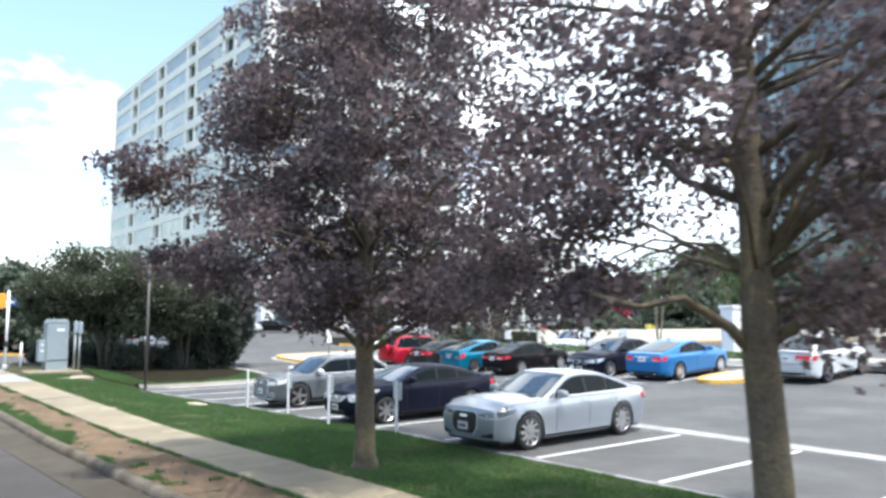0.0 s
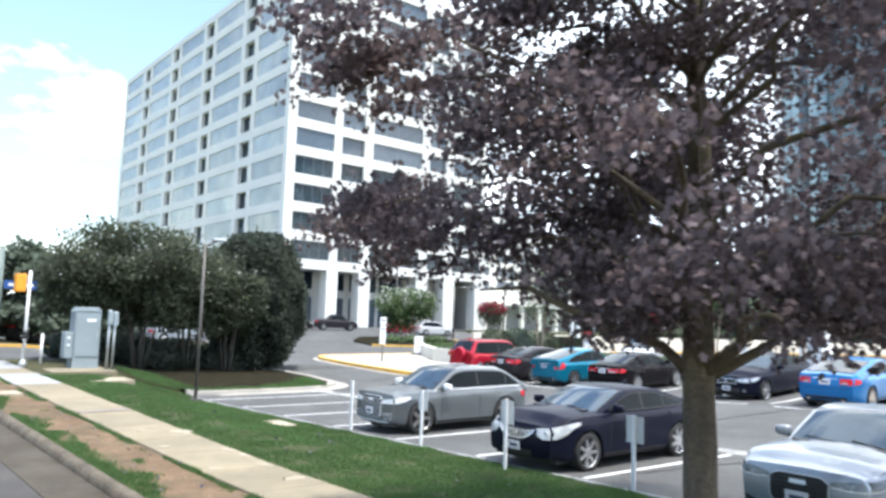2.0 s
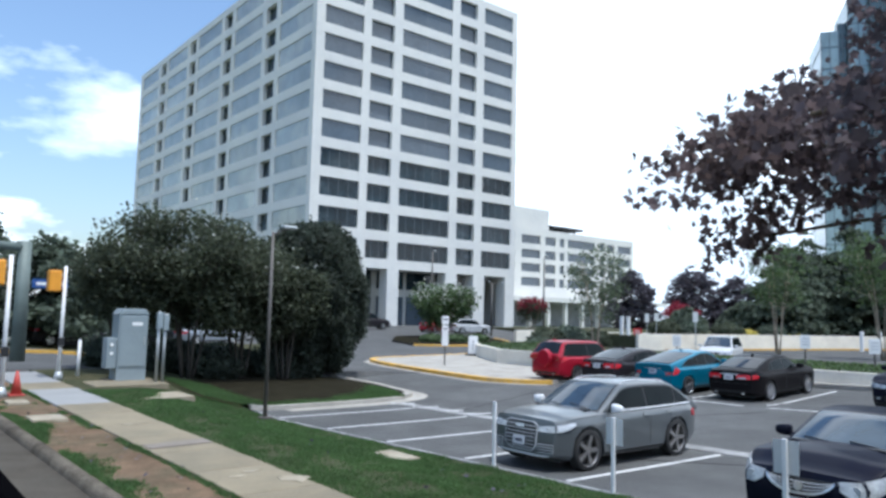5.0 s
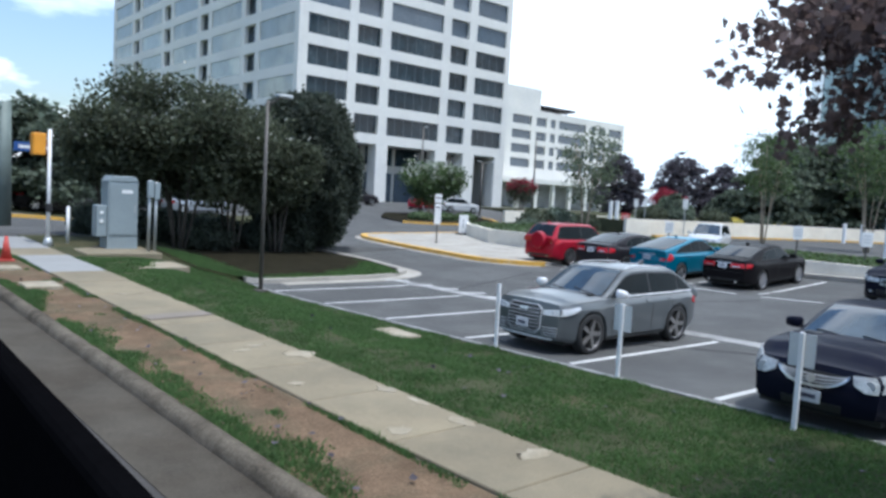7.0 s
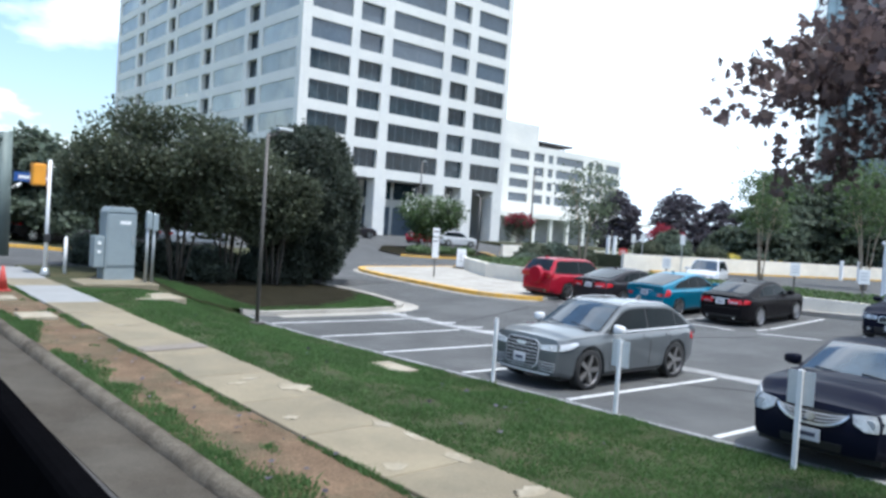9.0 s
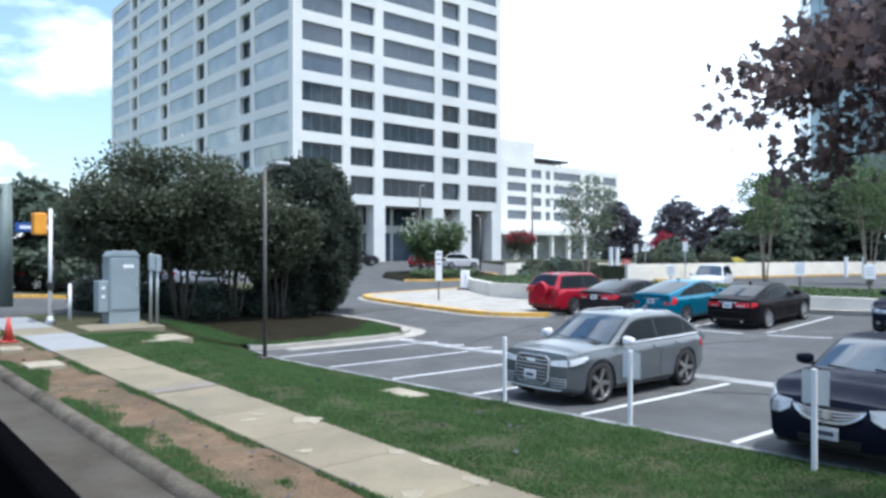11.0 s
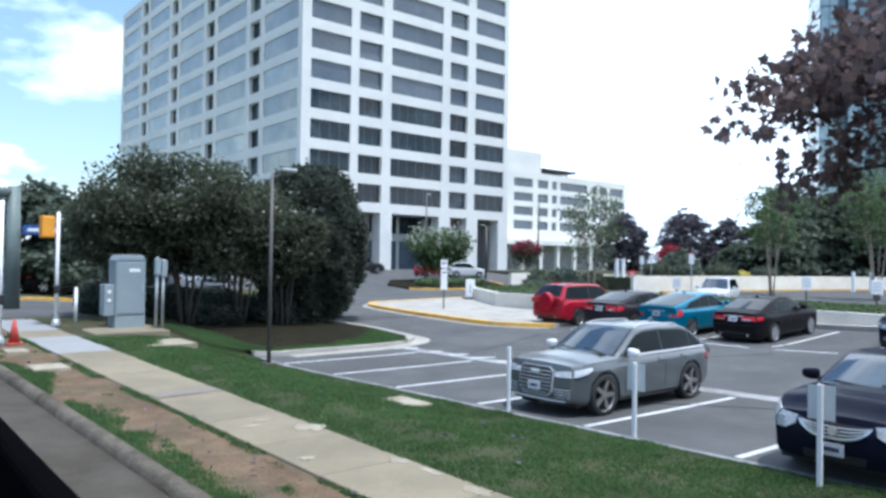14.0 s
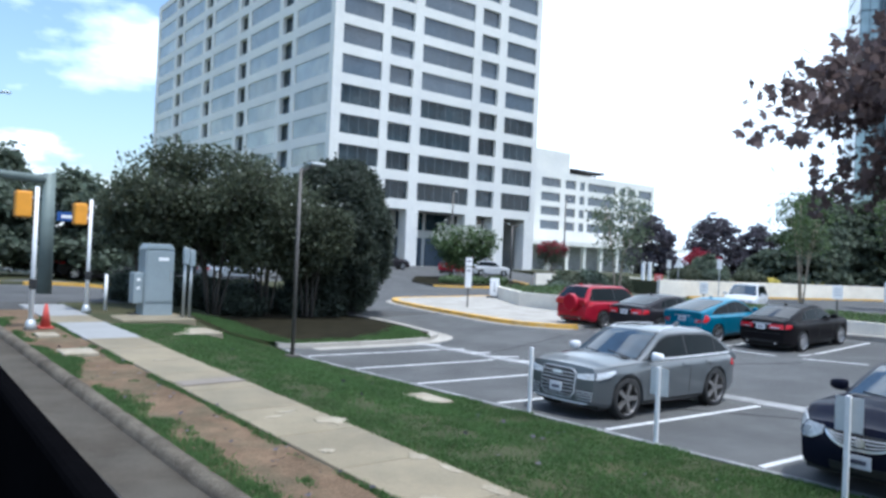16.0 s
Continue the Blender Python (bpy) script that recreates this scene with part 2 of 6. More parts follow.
def leafy(name):
    m = M[name]
    nt = m.node_tree
    b = nt.nodes["Principled BSDF"]
    t = nt.nodes.new("ShaderNodeBsdfTranslucent")
    mix = nt.nodes.new("ShaderNodeMixShader")
    mix.inputs["Fac"].default_value = 0.5
    src = b.inputs["Base Color"].links[0].from_socket
    nt.links.new(src, t.inputs["Color"])
    nt.links.new(b.outputs["BSDF"], mix.inputs[1])
    nt.links.new(t.outputs["BSDF"], mix.inputs[2])
    nt.links.new(mix.outputs["Shader"], nt.nodes["Material Output"].inputs["Surface"])


for leaf_kind in ("purple", "green_dark", "green", "green_far", "green_pale", "green_grey", "plum", "pink", "white_bloom", "blade"):
    leafy(leaf_kind)


def car_paint(name, color, metal=0.35, rough=0.35, gloss=0.14, spec=0.18):
    return material(name, color, rough, metal, 0.05, 1.0, 200.0, 0, spec, gloss)


# ---- small tools ----
def part(name, bm, mat, parent=None, label="", smooth=False, kind=""):
    me = bpy.data.meshes.new(name)
    bm.to_mesh(me)
    bm.free()
    for mt in (mat if isinstance(mat, (list, tuple)) else [mat]):
        me.materials.append(mt)
    if smooth:
        for p in me.polygons:
            p.use_smooth = True
    ob = new(name, me)
    if parent is not None:
        ob.parent = parent
    return tagged(ob, label=label, kind=kind)


def part_data(name, me, parent, at=(0, 0, 0)):
    ob = new(name, me)
    ob.parent = parent
    ob.location = at
    return ob


def thing(name, at, label, category, group="", rz=0.0, kind=""):
    ob = new(name)
    ob.matrix_world = pose(*at, 0, 0, rz)
    return tagged(ob, label, category, group, kind)


def box(bm, x0, x1, y0, y1, z0, z1, mi=0):
    v = [bm.verts.new(p) for p in ((x0, y0, z0), (x1, y0, z0), (x1, y1, z0), (x0, y1, z0), (x0, y0, z1), (x1, y0, z1), (x1, y1, z1), (x0, y1, z1))]
    for f in ((3, 2, 1, 0), (4, 5, 6, 7), (0, 1, 5, 4), (1, 2, 6, 5), (2, 3, 7, 6), (3, 0, 4, 7)):
        bm.faces.new([v[i] for i in f]).material_index = mi
    return v


def bevel_all(bm, w, seg=1):
    bmesh.ops.bevel(bm, geom=bm.edges[:], offset=w, segments=seg, affect="EDGES", profile=0.5)
    return bm


def boxed(x0, x1, y0, y1, z0, z1, bev=0.0, seg=1):
    bm = bmesh.new()
    box(bm, x0, x1, y0, y1, z0, z1)
    if bev:
        bevel_all(bm, bev, seg)
    return bm


def tube(bm, p0, p1, r0, r1=None, n=10, mi=0, caps=True):
    r1 = r0 if r1 is None else r1
    p0, p1 = Vector(p0), Vector(p1)
    q = (p1 - p0).to_track_quat("Z", "Y")
    a, b = [], []
    for i in range(n):
        d = q @ Vector((math.cos(2 * math.pi * i / n), math.sin(2 * math.pi * i / n), 0))
        a.append(bm.verts.new(p0 + d * r0))
        b.append(bm.verts.new(p1 + d * r1))
    for i in range(n):
        j = (i + 1) % n
        bm.faces.new((a[i], a[j], b[j], b[i])).material_index = mi
    if caps:
        bm.faces.new(a[::-1]).material_index = mi
        bm.faces.new(b).material_index = mi


def pipe(bm, pts, radii, n=10):
    """A closed pipe along points with a radius at each, its rings shared."""
    rings = []
    for i, p in enumerate(pts):
        p = Vector(p)
        d = Vector(pts[min(i + 1, len(pts) - 1)]) - Vector(pts[max(i - 1, 0)])
        q = d.to_track_quat("Z", "Y")
        rings.append([bm.verts.new(p + q @ Vector((math.cos(2 * math.pi * k / n), math.sin(2 * math.pi * k / n), 0)) * radii[i]) for k in range(n)])
    for a, b in zip(rings, rings[1:]):
        turn = min(range(n), key=lambda o: sum((a[k].co - b[(k + o) % n].co).length for k in (0, n // 3, 2 * n // 3)))
        for k in range(n):
            bm.faces.new((a[k], a[(k + 1) % n], b[(k + 1 + turn) % n], b[(k + turn) % n]))
    bm.faces.new(rings[0][::-1])
    bm.faces.new(rings[-1])


def tubed(p0, p1, r0, r1=None, n=10):
    bm = bmesh.new()
    tube(bm, p0, p1, r0, r1, n)
    return bm


def smooth_step(a, b, v):
    u = min(1.0, max(0.0, (v - a) / (b - a)))
    return u * u * (3 - 2 * u)


def bank(x, y):
    """The lot climbs to the far row of bays and to its southern end."""
    south = 0.3 * smooth_step(15, 24.5, x) * (1 - smooth_step(20.5, 28.5, y))
    return south + 0.052 * min(max(0.0, x - 24.5), 5.5) * (1 - smooth_step(30, 36, y))


def flat_z(x, y):
    """Height of the land without the bank: the lot falls gently, the street side rises, and the tower stands higher."""
    low = -0.022 * min(max(0.0, y - 18), 16) * (1 - smooth_step(14, 24, x)) * (1 - smooth_step(38, 52, y))
    street = 0.025 * min(max(0.0, y - 22), 20)
    z = street + (low - street) * smooth_step(7.4, 10.4 + min(max(0.0, y - 34), 8) * 0.5, x)
    return z + 1.2 * smooth_step(55, 95, y) * smooth_step(5, 30, x)


def ground_z(x, y):
    return flat_z(x, y) + bank(x, y) * (1 - smooth_step(36, 48, x))


def skew(y):
    """The street leans a little against the lot."""
    return -0.045 * (y - 25)


def unevenness(x, y):
    return noise.noise((x * 1.3, y * 1.3, 0)) + 0.5 * noise.noise((x * 4, y * 4, 3))


def drape(name, xa, xb, y0, y1, nx, ny, off, mat, label="", parent=None, kind="structure", sink=0.0, rough=0.0):
    """A sheet over the land between xa(y) and xb(y); sink gives it skirts of that depth."""
    bm = bmesh.new()
    g = []
    for j in range(ny + 1):
        y = y0 + (y1 - y0) * j / ny
        a, b = xa(y), xb(y)
        row = []
        for i in range(nx + 1):
            x = a + (b - a) * i / nx
            z = ground_z(x, y) + off
            if rough and 0 < i < nx and 0 < j < ny:
                z += rough * unevenness(x, y)
            row.append(bm.verts.new((x, y, z)))
        g.append(row)
    for j in range(ny):
        for i in range(nx):
            bm.faces.new((g[j][i], g[j][i + 1], g[j + 1][i + 1], g[j + 1][i]))
    if sink:
        edge = [e for e in bm.edges if e.is_boundary]
        out = bmesh.ops.extrude_edge_only(bm, edges=edge)["geom"]
        for v in out:
            if isinstance(v, bmesh.types.BMVert):
                v.co.z -= sink
        bmesh.ops.recalc_face_normals(bm, faces=bm.faces[:])
    return part(name, bm, mat, parent, label, kind=kind)


def outline_sheet(pts, off, sink, bmz=ground_z):
    """A flat-topped piece over a plan outline, with sides."""
    bm = bmesh.new()
    top = [bm.verts.new((x, y, bmz(x, y) + off)) for x, y in pts]
    low = [bm.verts.new((x, y, bmz(x, y) + off - sink)) for x, y in pts]
    bm.faces.new(top)
    n = len(pts)
    for i in range(n):
        j = (i + 1) % n
        bm.faces.new((top[j], top[i], low[i], low[j]))
    bmesh.ops.triangulate(bm, faces=[f for f in bm.faces if len(f.verts) > 4])
    bmesh.ops.recalc_face_normals(bm, faces=bm.faces[:])
    return bm


def ribbon(pts, width, off, height, closed=False, land=None):
    """A kerb of that width along a plan line, its top off above the land."""
    bm = bmesh.new()
    n = len(pts)
    rows = []
    for i, (x, y) in enumerate(pts):
        a = Vector(pts[(i - 1) % n] if closed or i else pts[0])
        b = Vector(pts[(i + 1) % n] if closed or i < n - 1 else pts[-1])
        d = (b - a).normalized()
        s = Vector((-d.y, d.x)) * width / 2
        z = (land or ground_z)(x, y) + off
        rows.append([bm.verts.new(p) for p in ((x - s.x, y - s.y, z - height), (x - s.x, y - s.y, z), (x + s.x, y + s.y, z), (x + s.x, y + s.y, z - height))])
    for i in range(n if closed else n - 1):
        a, b = rows[i], rows[(i + 1) % n]
        for k in range(3):
            bm.faces.new((a[k], a[k + 1], b[k + 1], b[k]))
    if not closed:
        bm.faces.new(rows[0])
        bm.faces.new(rows[-1][::-1])
    bmesh.ops.recalc_face_normals(bm, faces=bm.faces[:])
    return bm


def curve_pts(pts, n=6):
    """Catmull-Rom through plan points."""
    out = []
    P = [Vector(p) for p in pts]
    for i in range(len(P) - 1):
        a, b, c, d = P[max(i - 1, 0)], P[i], P[i + 1], P[min(i + 2, len(P) - 1)]
        for k in range(n):
            t = k / n
            q = 0.5 * (2 * b + (c - a) * t + (2 * a - 5 * b + 4 * c - d) * t * t + (3 * b - a - 3 * c + d) * t ** 3)
            out.append((q.x, q.y))
    out.append(tuple(P[-1]))
    return out


# ---- the land, the street and the lot ----
def build_ground():
    bm = bmesh.new()
    xs = [-3000, -800, -200, -60, -20] + [-10 + 2.0 * i for i in range(61)] + [130, 160, 200, 400, 900, 3000]
    ys = [-3000, -800, -200, -60, -30] + [-20 + 2.0 * i for i in range(66)] + [130, 160, 200, 400, 900, 3000]
    g = [[bm.verts.new((x, y, ground_z(x, y) - 0.32)) for x in xs] for y in ys]
    for j in range(len(ys) - 1):
        for i in range(len(xs) - 1):
            bm.faces.new((g[j][i], g[j][i + 1], g[j + 1][i + 1], g[j + 1][i]))
    tagged(part("ground", bm, M["far_ground"], label="flat open land reaching to the horizon", kind="structure"), category="ground")


build_ground()
LOT_X = 10.78
tagged(drape("street", lambda y: -14, lambda y: 3.5 + skew(y), -30, 45, 18, 60, -0.15, M["road"], "worn grey asphalt street with faint tyre tracks", sink=0.1), category="road")
tagged(drape("street_gutter", lambda y: 3.5 + skew(y), lambda y: 4.262 + skew(y), -30, 41, 3, 60, -0.14, M["gutter"], "stained concrete gutter along the street kerb", sink=0.15), category="gutter")


def worn_kerb():
    """A low kerb with a rounded, chipped nose, cast in lengths."""
    bm = bmesh.new()
    rows = []
    for j in range(470):
        y = -30 + 71 * j / 469
        wear = 0.012 * noise.noise((y * 2.1, 0, 7)) + 0.02 * max(0.0, noise.noise((y * 0.9, 4, 7)) - 0.25)
        joint = 0.012 if j % 20 == 0 else 0.0
        x = 4.42 + skew(y)
        rows.append([bm.verts.new((x + d - wear * k, y, ground_z(x, y) + h - joint)) for d, h, k in ((-0.185, -0.3, 0.0), (-0.185, -0.13, 1.0), (-0.165, -0.055, -1.0), (-0.135, -0.018, -1.5), (-0.085, 0.0, -0.6), (0.0, 0.0, 0.0), (0.0, -0.3, 0.0))])
    for a, b in zip(rows, rows[1:]):
        for i in range(6):
            bm.faces.new((a[i], a[i + 1], b[i + 1], b[i]))
    bmesh.ops.recalc_face_normals(bm, faces=bm.faces[:])
    tagged(part("street_kerb", bm, M["kerb"], label="chipped concrete kerb beside the street", kind="structure", smooth=True), category="kerb")


worn_kerb()
tagged(drape("dirt_verge", lambda y: 4.42 + skew(y), lambda y: 5.66 + skew(y), -30, 41, 8, 200, -0.035, M["dirt"], "bare reddish dirt verge with thin grass", rough=0.03, sink=0.2), category="dirt verge")
tagged(drape("lawn", lambda y: 6.9 + skew(y), lambda y: LOT_X - 0.15, -30, 36.2, 14, 140, -0.01, M["grass"], "mown green lawn strip with dry patches", rough=0.03, sink=0.2), category="lawn")
tagged(drape("side_lawn", lambda y: 6.9 + skew(y), lambda y: 10.6 + (y - 36.2) * 0.35, 36.2, 43.0, 10, 24, -0.01, M["grass"], "patchy grass round the utility cabinet", rough=0.03, sink=0.2), category="lawn")
tagged(drape("lot_kerb", lambda y: LOT_X - 0.15, lambda y: LOT_X - 0.04, -30, 36.3, 1, 60, 0.01, M["pan"], "thin flush concrete edging between lawn and lot", sink=0.2), category="kerb")
tagged(drape("parking_lot", lambda y: LOT_X - 0.04, lambda y: 29.6, -30, 36.2, 24, 60, 0.0, M["asphalt"], "dark grey asphalt parking lot", sink=0.2), category="parking lot")
tagged(drape("drive_lane", lambda y: 10.5 if y < 43 else -14.0, lambda y: 34.0, 36.2, 58, 40, 30, -0.005, M["asphalt"], "asphalt drive curving round the planted island", sink=0.2), category="drive")
tagged(drape("far_lot", lambda y: 14.0, lambda y: 120.0, 58, 101, 50, 24, -0.005, M["asphalt"], "grey asphalt forecourt below the office tower", sink=0.2), category="forecourt")
tagged(drape("second_drive", lambda y: 34.0, lambda y: 100.0, 8, 58, 40, 30, -0.01, M["asphalt"], "asphalt drive behind the planter wall", sink=0.2), category="drive")

# lane and bay markings
BAYS = [34.6 - 2.59 * i for i in range(17)]


def marking(name, pts, w, label, lift=0.006):
    ob = part(name, ribbon(pts, w, lift, 0.004), M["paint"], label=label, kind="structure")
    return tagged(ob, category="marking")


for y in BAYS:
    marking("bay_line", [(LOT_X + 0.05 + 4.4 * k / 8, y - 0.15 * k / 8) for k in range(9)], 0.11, "worn white painted bay line on asphalt")
tagged(part("drain_pan", ribbon([(15.6 + 0.03 * math.sin(k), 36.0 - 1.5 * k) for k in range(40)], 0.55, 0.007, 0.05), M["pan"], label="shallow pale concrete drain pan along the bays", kind="structure"), category="drain")
for xa, ya, xb, yb in ((12.0, 26.9, 15.2, 22.3), (16.4, 29.5, 22.0, 26.5), (17.0, 22.0, 22.5, 21.0), (11.6, 18.9, 15.2, 18.2), (16.0, 33.0, 21.0, 34.5)):
    crack = [(xa + (xb - xa) * k / 14 + 0.12 * noise.noise((k * 0.7, xa, 0)), ya + (yb - ya) * k / 14 + 0.12 * noise.noise((k * 0.7, ya, 5))) for k in range(15)]
    tagged(part("tar_seam", ribbon(crack, 0.045, 0.006, 0.05), M["tyre"], label="dark tar-filled crack in the asphalt", kind="structure"), category="crack")
for y in [37.75 - 2.6 * i for i in range(8)]:
    marking("bay_line", [(23.6 + 4.9 * k / 6, y) for k in range(7)], 0.11, "worn white painted bay line on asphalt")
for y in [36.45 - 2.6 * i for i in range(7)]:
    marking("stop_mark", [(22.9, y - 0.9), (22.9, y + 0.9)], 0.16, "broken pale mark at the mouth of a bay", 0.005)
for k in range(5):
    marking("hatch_mark", [(15.2 + 0.1 * k, 35.6 - 1.1 * k), (15.9 + 0.1 * k, 35.2 - 1.1 * k)], 0.16, "broken pale hatching beside the bays", 0.008)


# planted island with its kerb
ISLE = curve_pts([(10.62, 36.15), (13.1, 36.2), (15.6, 36.25), (16.9, 36.9), (17.25, 38.2), (17.5, 40.2), (17.3, 43.0), (16.0, 46.0), (12.5, 47.0), (10.6, 46.0), (9.9, 43.2)], 5)
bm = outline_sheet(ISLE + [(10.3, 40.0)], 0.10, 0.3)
tagged(part("planted_island", bm, M["mulch"], label="brown mulch bed under dense shrubs, colour darkened for their shade", kind="structure"), category="planting bed")
tagged(part("island_kerb", ribbon(ISLE, 0.3, 0.13, 0.3), M["concrete"], label="pale concrete kerb round the planted island", kind="structure"), category="kerb")
tagged(part("island_apron", ribbon([(x + 0.25, y - 0.35) for x, y in ISLE[2:26]], 0.55, 0.012, 0.1), M["concrete"], label="pale concrete gutter pan beside the island kerb", kind="structure"), category="gutter")
bm = outline_sheet(curve_pts([(10.8, 36.4), (13.1, 36.5), (15.5, 36.5), (16.6, 37.1), (16.95, 38.3), (17.1, 40.0), (15.5, 38.6), (13.0, 37.7), (10.9, 37.6)], 4), 0.125, 0.05)
tagged(part("island_grass", bm, M["grass"], label="rim of thin grass in front of the shrubs", kind="structure"), category="lawn")

bm = bmesh.new()
rows = []
for j in range(16):
    y = 36.02 + 0.46 * j
    edge = 10.6 - 0.1 * max(0.0, y - 36.2)
    rows.append([bm.verts.new((edge + d, y, ground_z(edge + d, y) - 0.05 + (h + 0.05) * min(1.0, j / 3))) for d, h in ((-1.3, -0.05), (-0.7, 0.03), (-0.2, 0.1), (0.25, 0.125), (0.7, 0.13), (1.1, 0.09))])
for a, b in zip(rows, rows[1:]):
    for i in range(5):
        bm.faces.new((a[i], a[i + 1], b[i + 1], b[i]))
bmesh.ops.recalc_face_normals(bm, faces=bm.faces[:])
tagged(part("grass_bank", bm, M["grass"], label="low grassy bank between lawn and planted island", kind="structure", smooth=True), category="lawn")

# raised concrete island with a yellow kerb
YEL = curve_pts([(22.9, 35.6), (22.3, 36.3), (21.75, 38.1), (21.95, 41.3), (22.4, 45.0), (23.2, 48.4), (24.6, 50.4), (27.2, 51.1), (30.8, 51.9), (33.4, 52.6)], 5)
bm = outline_sheet(YEL + [(33.6, 46.0), (28.2, 44.0), (28.0, 36.0)], 0.14, 0.3)
tagged(part("concrete_island", bm, M["concrete"], label="broad pale concrete island at the end of the bays", kind="structure"), category="traffic island")
tagged(part("yellow_kerb", ribbon(YEL, 0.32, 0.155, 0.3), M["yellow"], label="faded yellow painted kerb of the concrete island", kind="structure"), category="kerb")
tagged(part("yellow_kerb_gutter", ribbon([(x - 0.34, y - 0.05) for x, y in YEL[:34]], 0.4, 0.01, 0.1), M["concrete"], label="pale concrete gutter below the yellow kerb", kind="structure"), category="gutter")
# the same kind of island between the bays
YEL2 = curve_pts([(30.0, 19.1), (27.0, 19.1), (25.2, 19.05), (24.3, 18.7), (24.2, 18.1), (25.2, 17.5), (27.5, 17.4), (30.0, 17.5)], 5)
BAY_ISLE = YEL2 + [(34.0, 17.6), (44.0, 17.9), (50.0, 19.5), (50.0, 24.0), (42.0, 23.0), (37.2, 21.5), (36.6, 19.1), (33.0, 19.12)]
tagged(part("bay_island", outline_sheet(BAY_ISLE, 0.13, 0.3), M["concrete"], label="pale concrete island between parked cars", kind="structure"), category="traffic island")
tagged(part("yellow_kerb", ribbon(YEL2[5:33], 0.15, 0.145, 0.3), M["yellow"], label="faded yellow kerb of the island between bays", kind="structure"), category="kerb")
for pts in ([(5.6, 53.2), (0, 53.2), (-12, 53.4)], [(6.5, 53.0), (14, 54.0), (19, 57)]):
    tagged(part("yellow_kerb", ribbon(curve_pts(pts), 0.3, 0.14, 0.3), M["yellow"], label="faded yellow kerb across the side street", kind="structure"), category="kerb")
tagged(drape("far_verge", lambda y: -40, lambda y: 16 + (y - 53) * 0.9, 53.3, 66, 12, 6, 0.05, M["grass"], "grassy verge beyond the side street", sink=0.3), category="lawn")
YEL3 = curve_pts([(37, 63.5), (40, 62.3), (46, 63), (50, 66), (52, 70)], 5)
tagged(part("yellow_kerb", ribbon(YEL3, 0.3, 0.15, 0.3), M["yellow"], label="faded yellow kerb of the planted forecourt island", kind="structure"), category="kerb")
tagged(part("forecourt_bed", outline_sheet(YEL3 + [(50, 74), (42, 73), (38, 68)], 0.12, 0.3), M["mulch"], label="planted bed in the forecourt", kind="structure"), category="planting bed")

# planter walls
WALL_A = [(33.5, 51.9), (31.8, 49.8), (28.6, 44.6), (28.6, 40.0), (29.75, 34.0), (29.75, 30.0), (29.75, 20.0), (29.75, 19.2)]
tagged(part("planter_wall", ribbon(WALL_A, 0.3, 0.86, 1.0, land=flat_z), M["wall_cream"], label="low cream concrete planter wall behind the bays", kind="structure"), category="wall")
tagged(part("wall_footing", ribbon([(x - 0.45, y) for x, y in WALL_A[3:]], 0.7, 0.1, 0.2), M["concrete"], label="raised concrete walk at the foot of the wall", kind="structure"), category="walkway")
PLANT = [(33.6, 52.0), (32.0, 49.8), (28.8, 44.6), (28.8, 40.0), (29.95, 34.0), (29.95, 19.2), (36.5, 19.2), (38.5, 34.0), (39.0, 46.0), (38.0, 51.0)]
tagged(part("planter_soil", outline_sheet(PLANT, 0.8, 0.9, flat_z), M["grass"], label="raised bed of ground cover behind the wall", kind="structure"), category="planting bed")
WALL_B = [(54.5, 54.6), (57.0, 54.0), (67.0, 53.2), (84.0, 50.0), (98.0, 44.0), (104.0, 30.0), (106.0, 8.0)]
tagged(part("terrace_wall", ribbon(WALL_B, 0.35, 1.45, 1.6), M["wall_cream"], label="long cream concrete terrace wall along the second drive", kind="structure"), category="wall")
tagged(part("yellow_kerb", ribbon([(x - 0.7, y - 1.1) for x, y in WALL_B[1:]], 0.3, 0.15, 0.3), M["yellow"], label="faded yellow kerb below the terrace wall", kind="structure"), category="kerb")
TERR = [(54.8, 54.9), (57.1, 54.3), (67.1, 53.5), (84.2, 50.3), (98.3, 44.3), (104.3, 30.0), (106.3, 8.0), (140, 8), (140, 92), (70, 92), (62, 70)]
tagged(part("terrace", outline_sheet(TERR, 1.25, 1.6, lambda x, y: 0.0), M["grass"], label="raised planted terrace behind the long wall", kind="structure"), category="terrace")


tagged(part("ramp_wall", ribbon([(50.5, 65.5), (55.5, 65.0), (61.0, 63.0), (66.0, 61.0)], 0.35, 1.25, 1.4), M["wall_cream"], label="low cream ramp wall before the wing", kind="structure"), category="wall")


# ---- office tower ----
def frame_wall(name, parent, along, a0, a1, z0, z1, cols, rows, face, depth, mat):
    """A wall with real openings, of tall piers and spandrel panels. along 'x': it looks to -y at y = face; 'y': to -x at x = face."""
    def put(nm, p, q, s, t, back=0.0):
        if along == "x":
            bm = boxed(p, q, face + back, face + depth, s, t)
        else:
            bm = boxed(face + back, face + depth, p, q, s, t)
        part(nm, bm, mat, parent)
    edges = [a0]
    for c in cols:
        edges += [c[0], c[1]]
    edges.append(a1)
    for i in range(0, len(edges), 2):
        put("pier", edges[i], edges[i + 1], z0, z1)
    zs = [z0]
    for r in rows:
        zs += [r[0], r[1]]
    zs.append(z1)
    for c in cols:
        for i in range(0, len(zs), 2):
            if zs[i + 1] - zs[i] > 0.01:
                put("spandrel_panel", c[0], c[1], zs[i], zs[i + 1], 0.012)


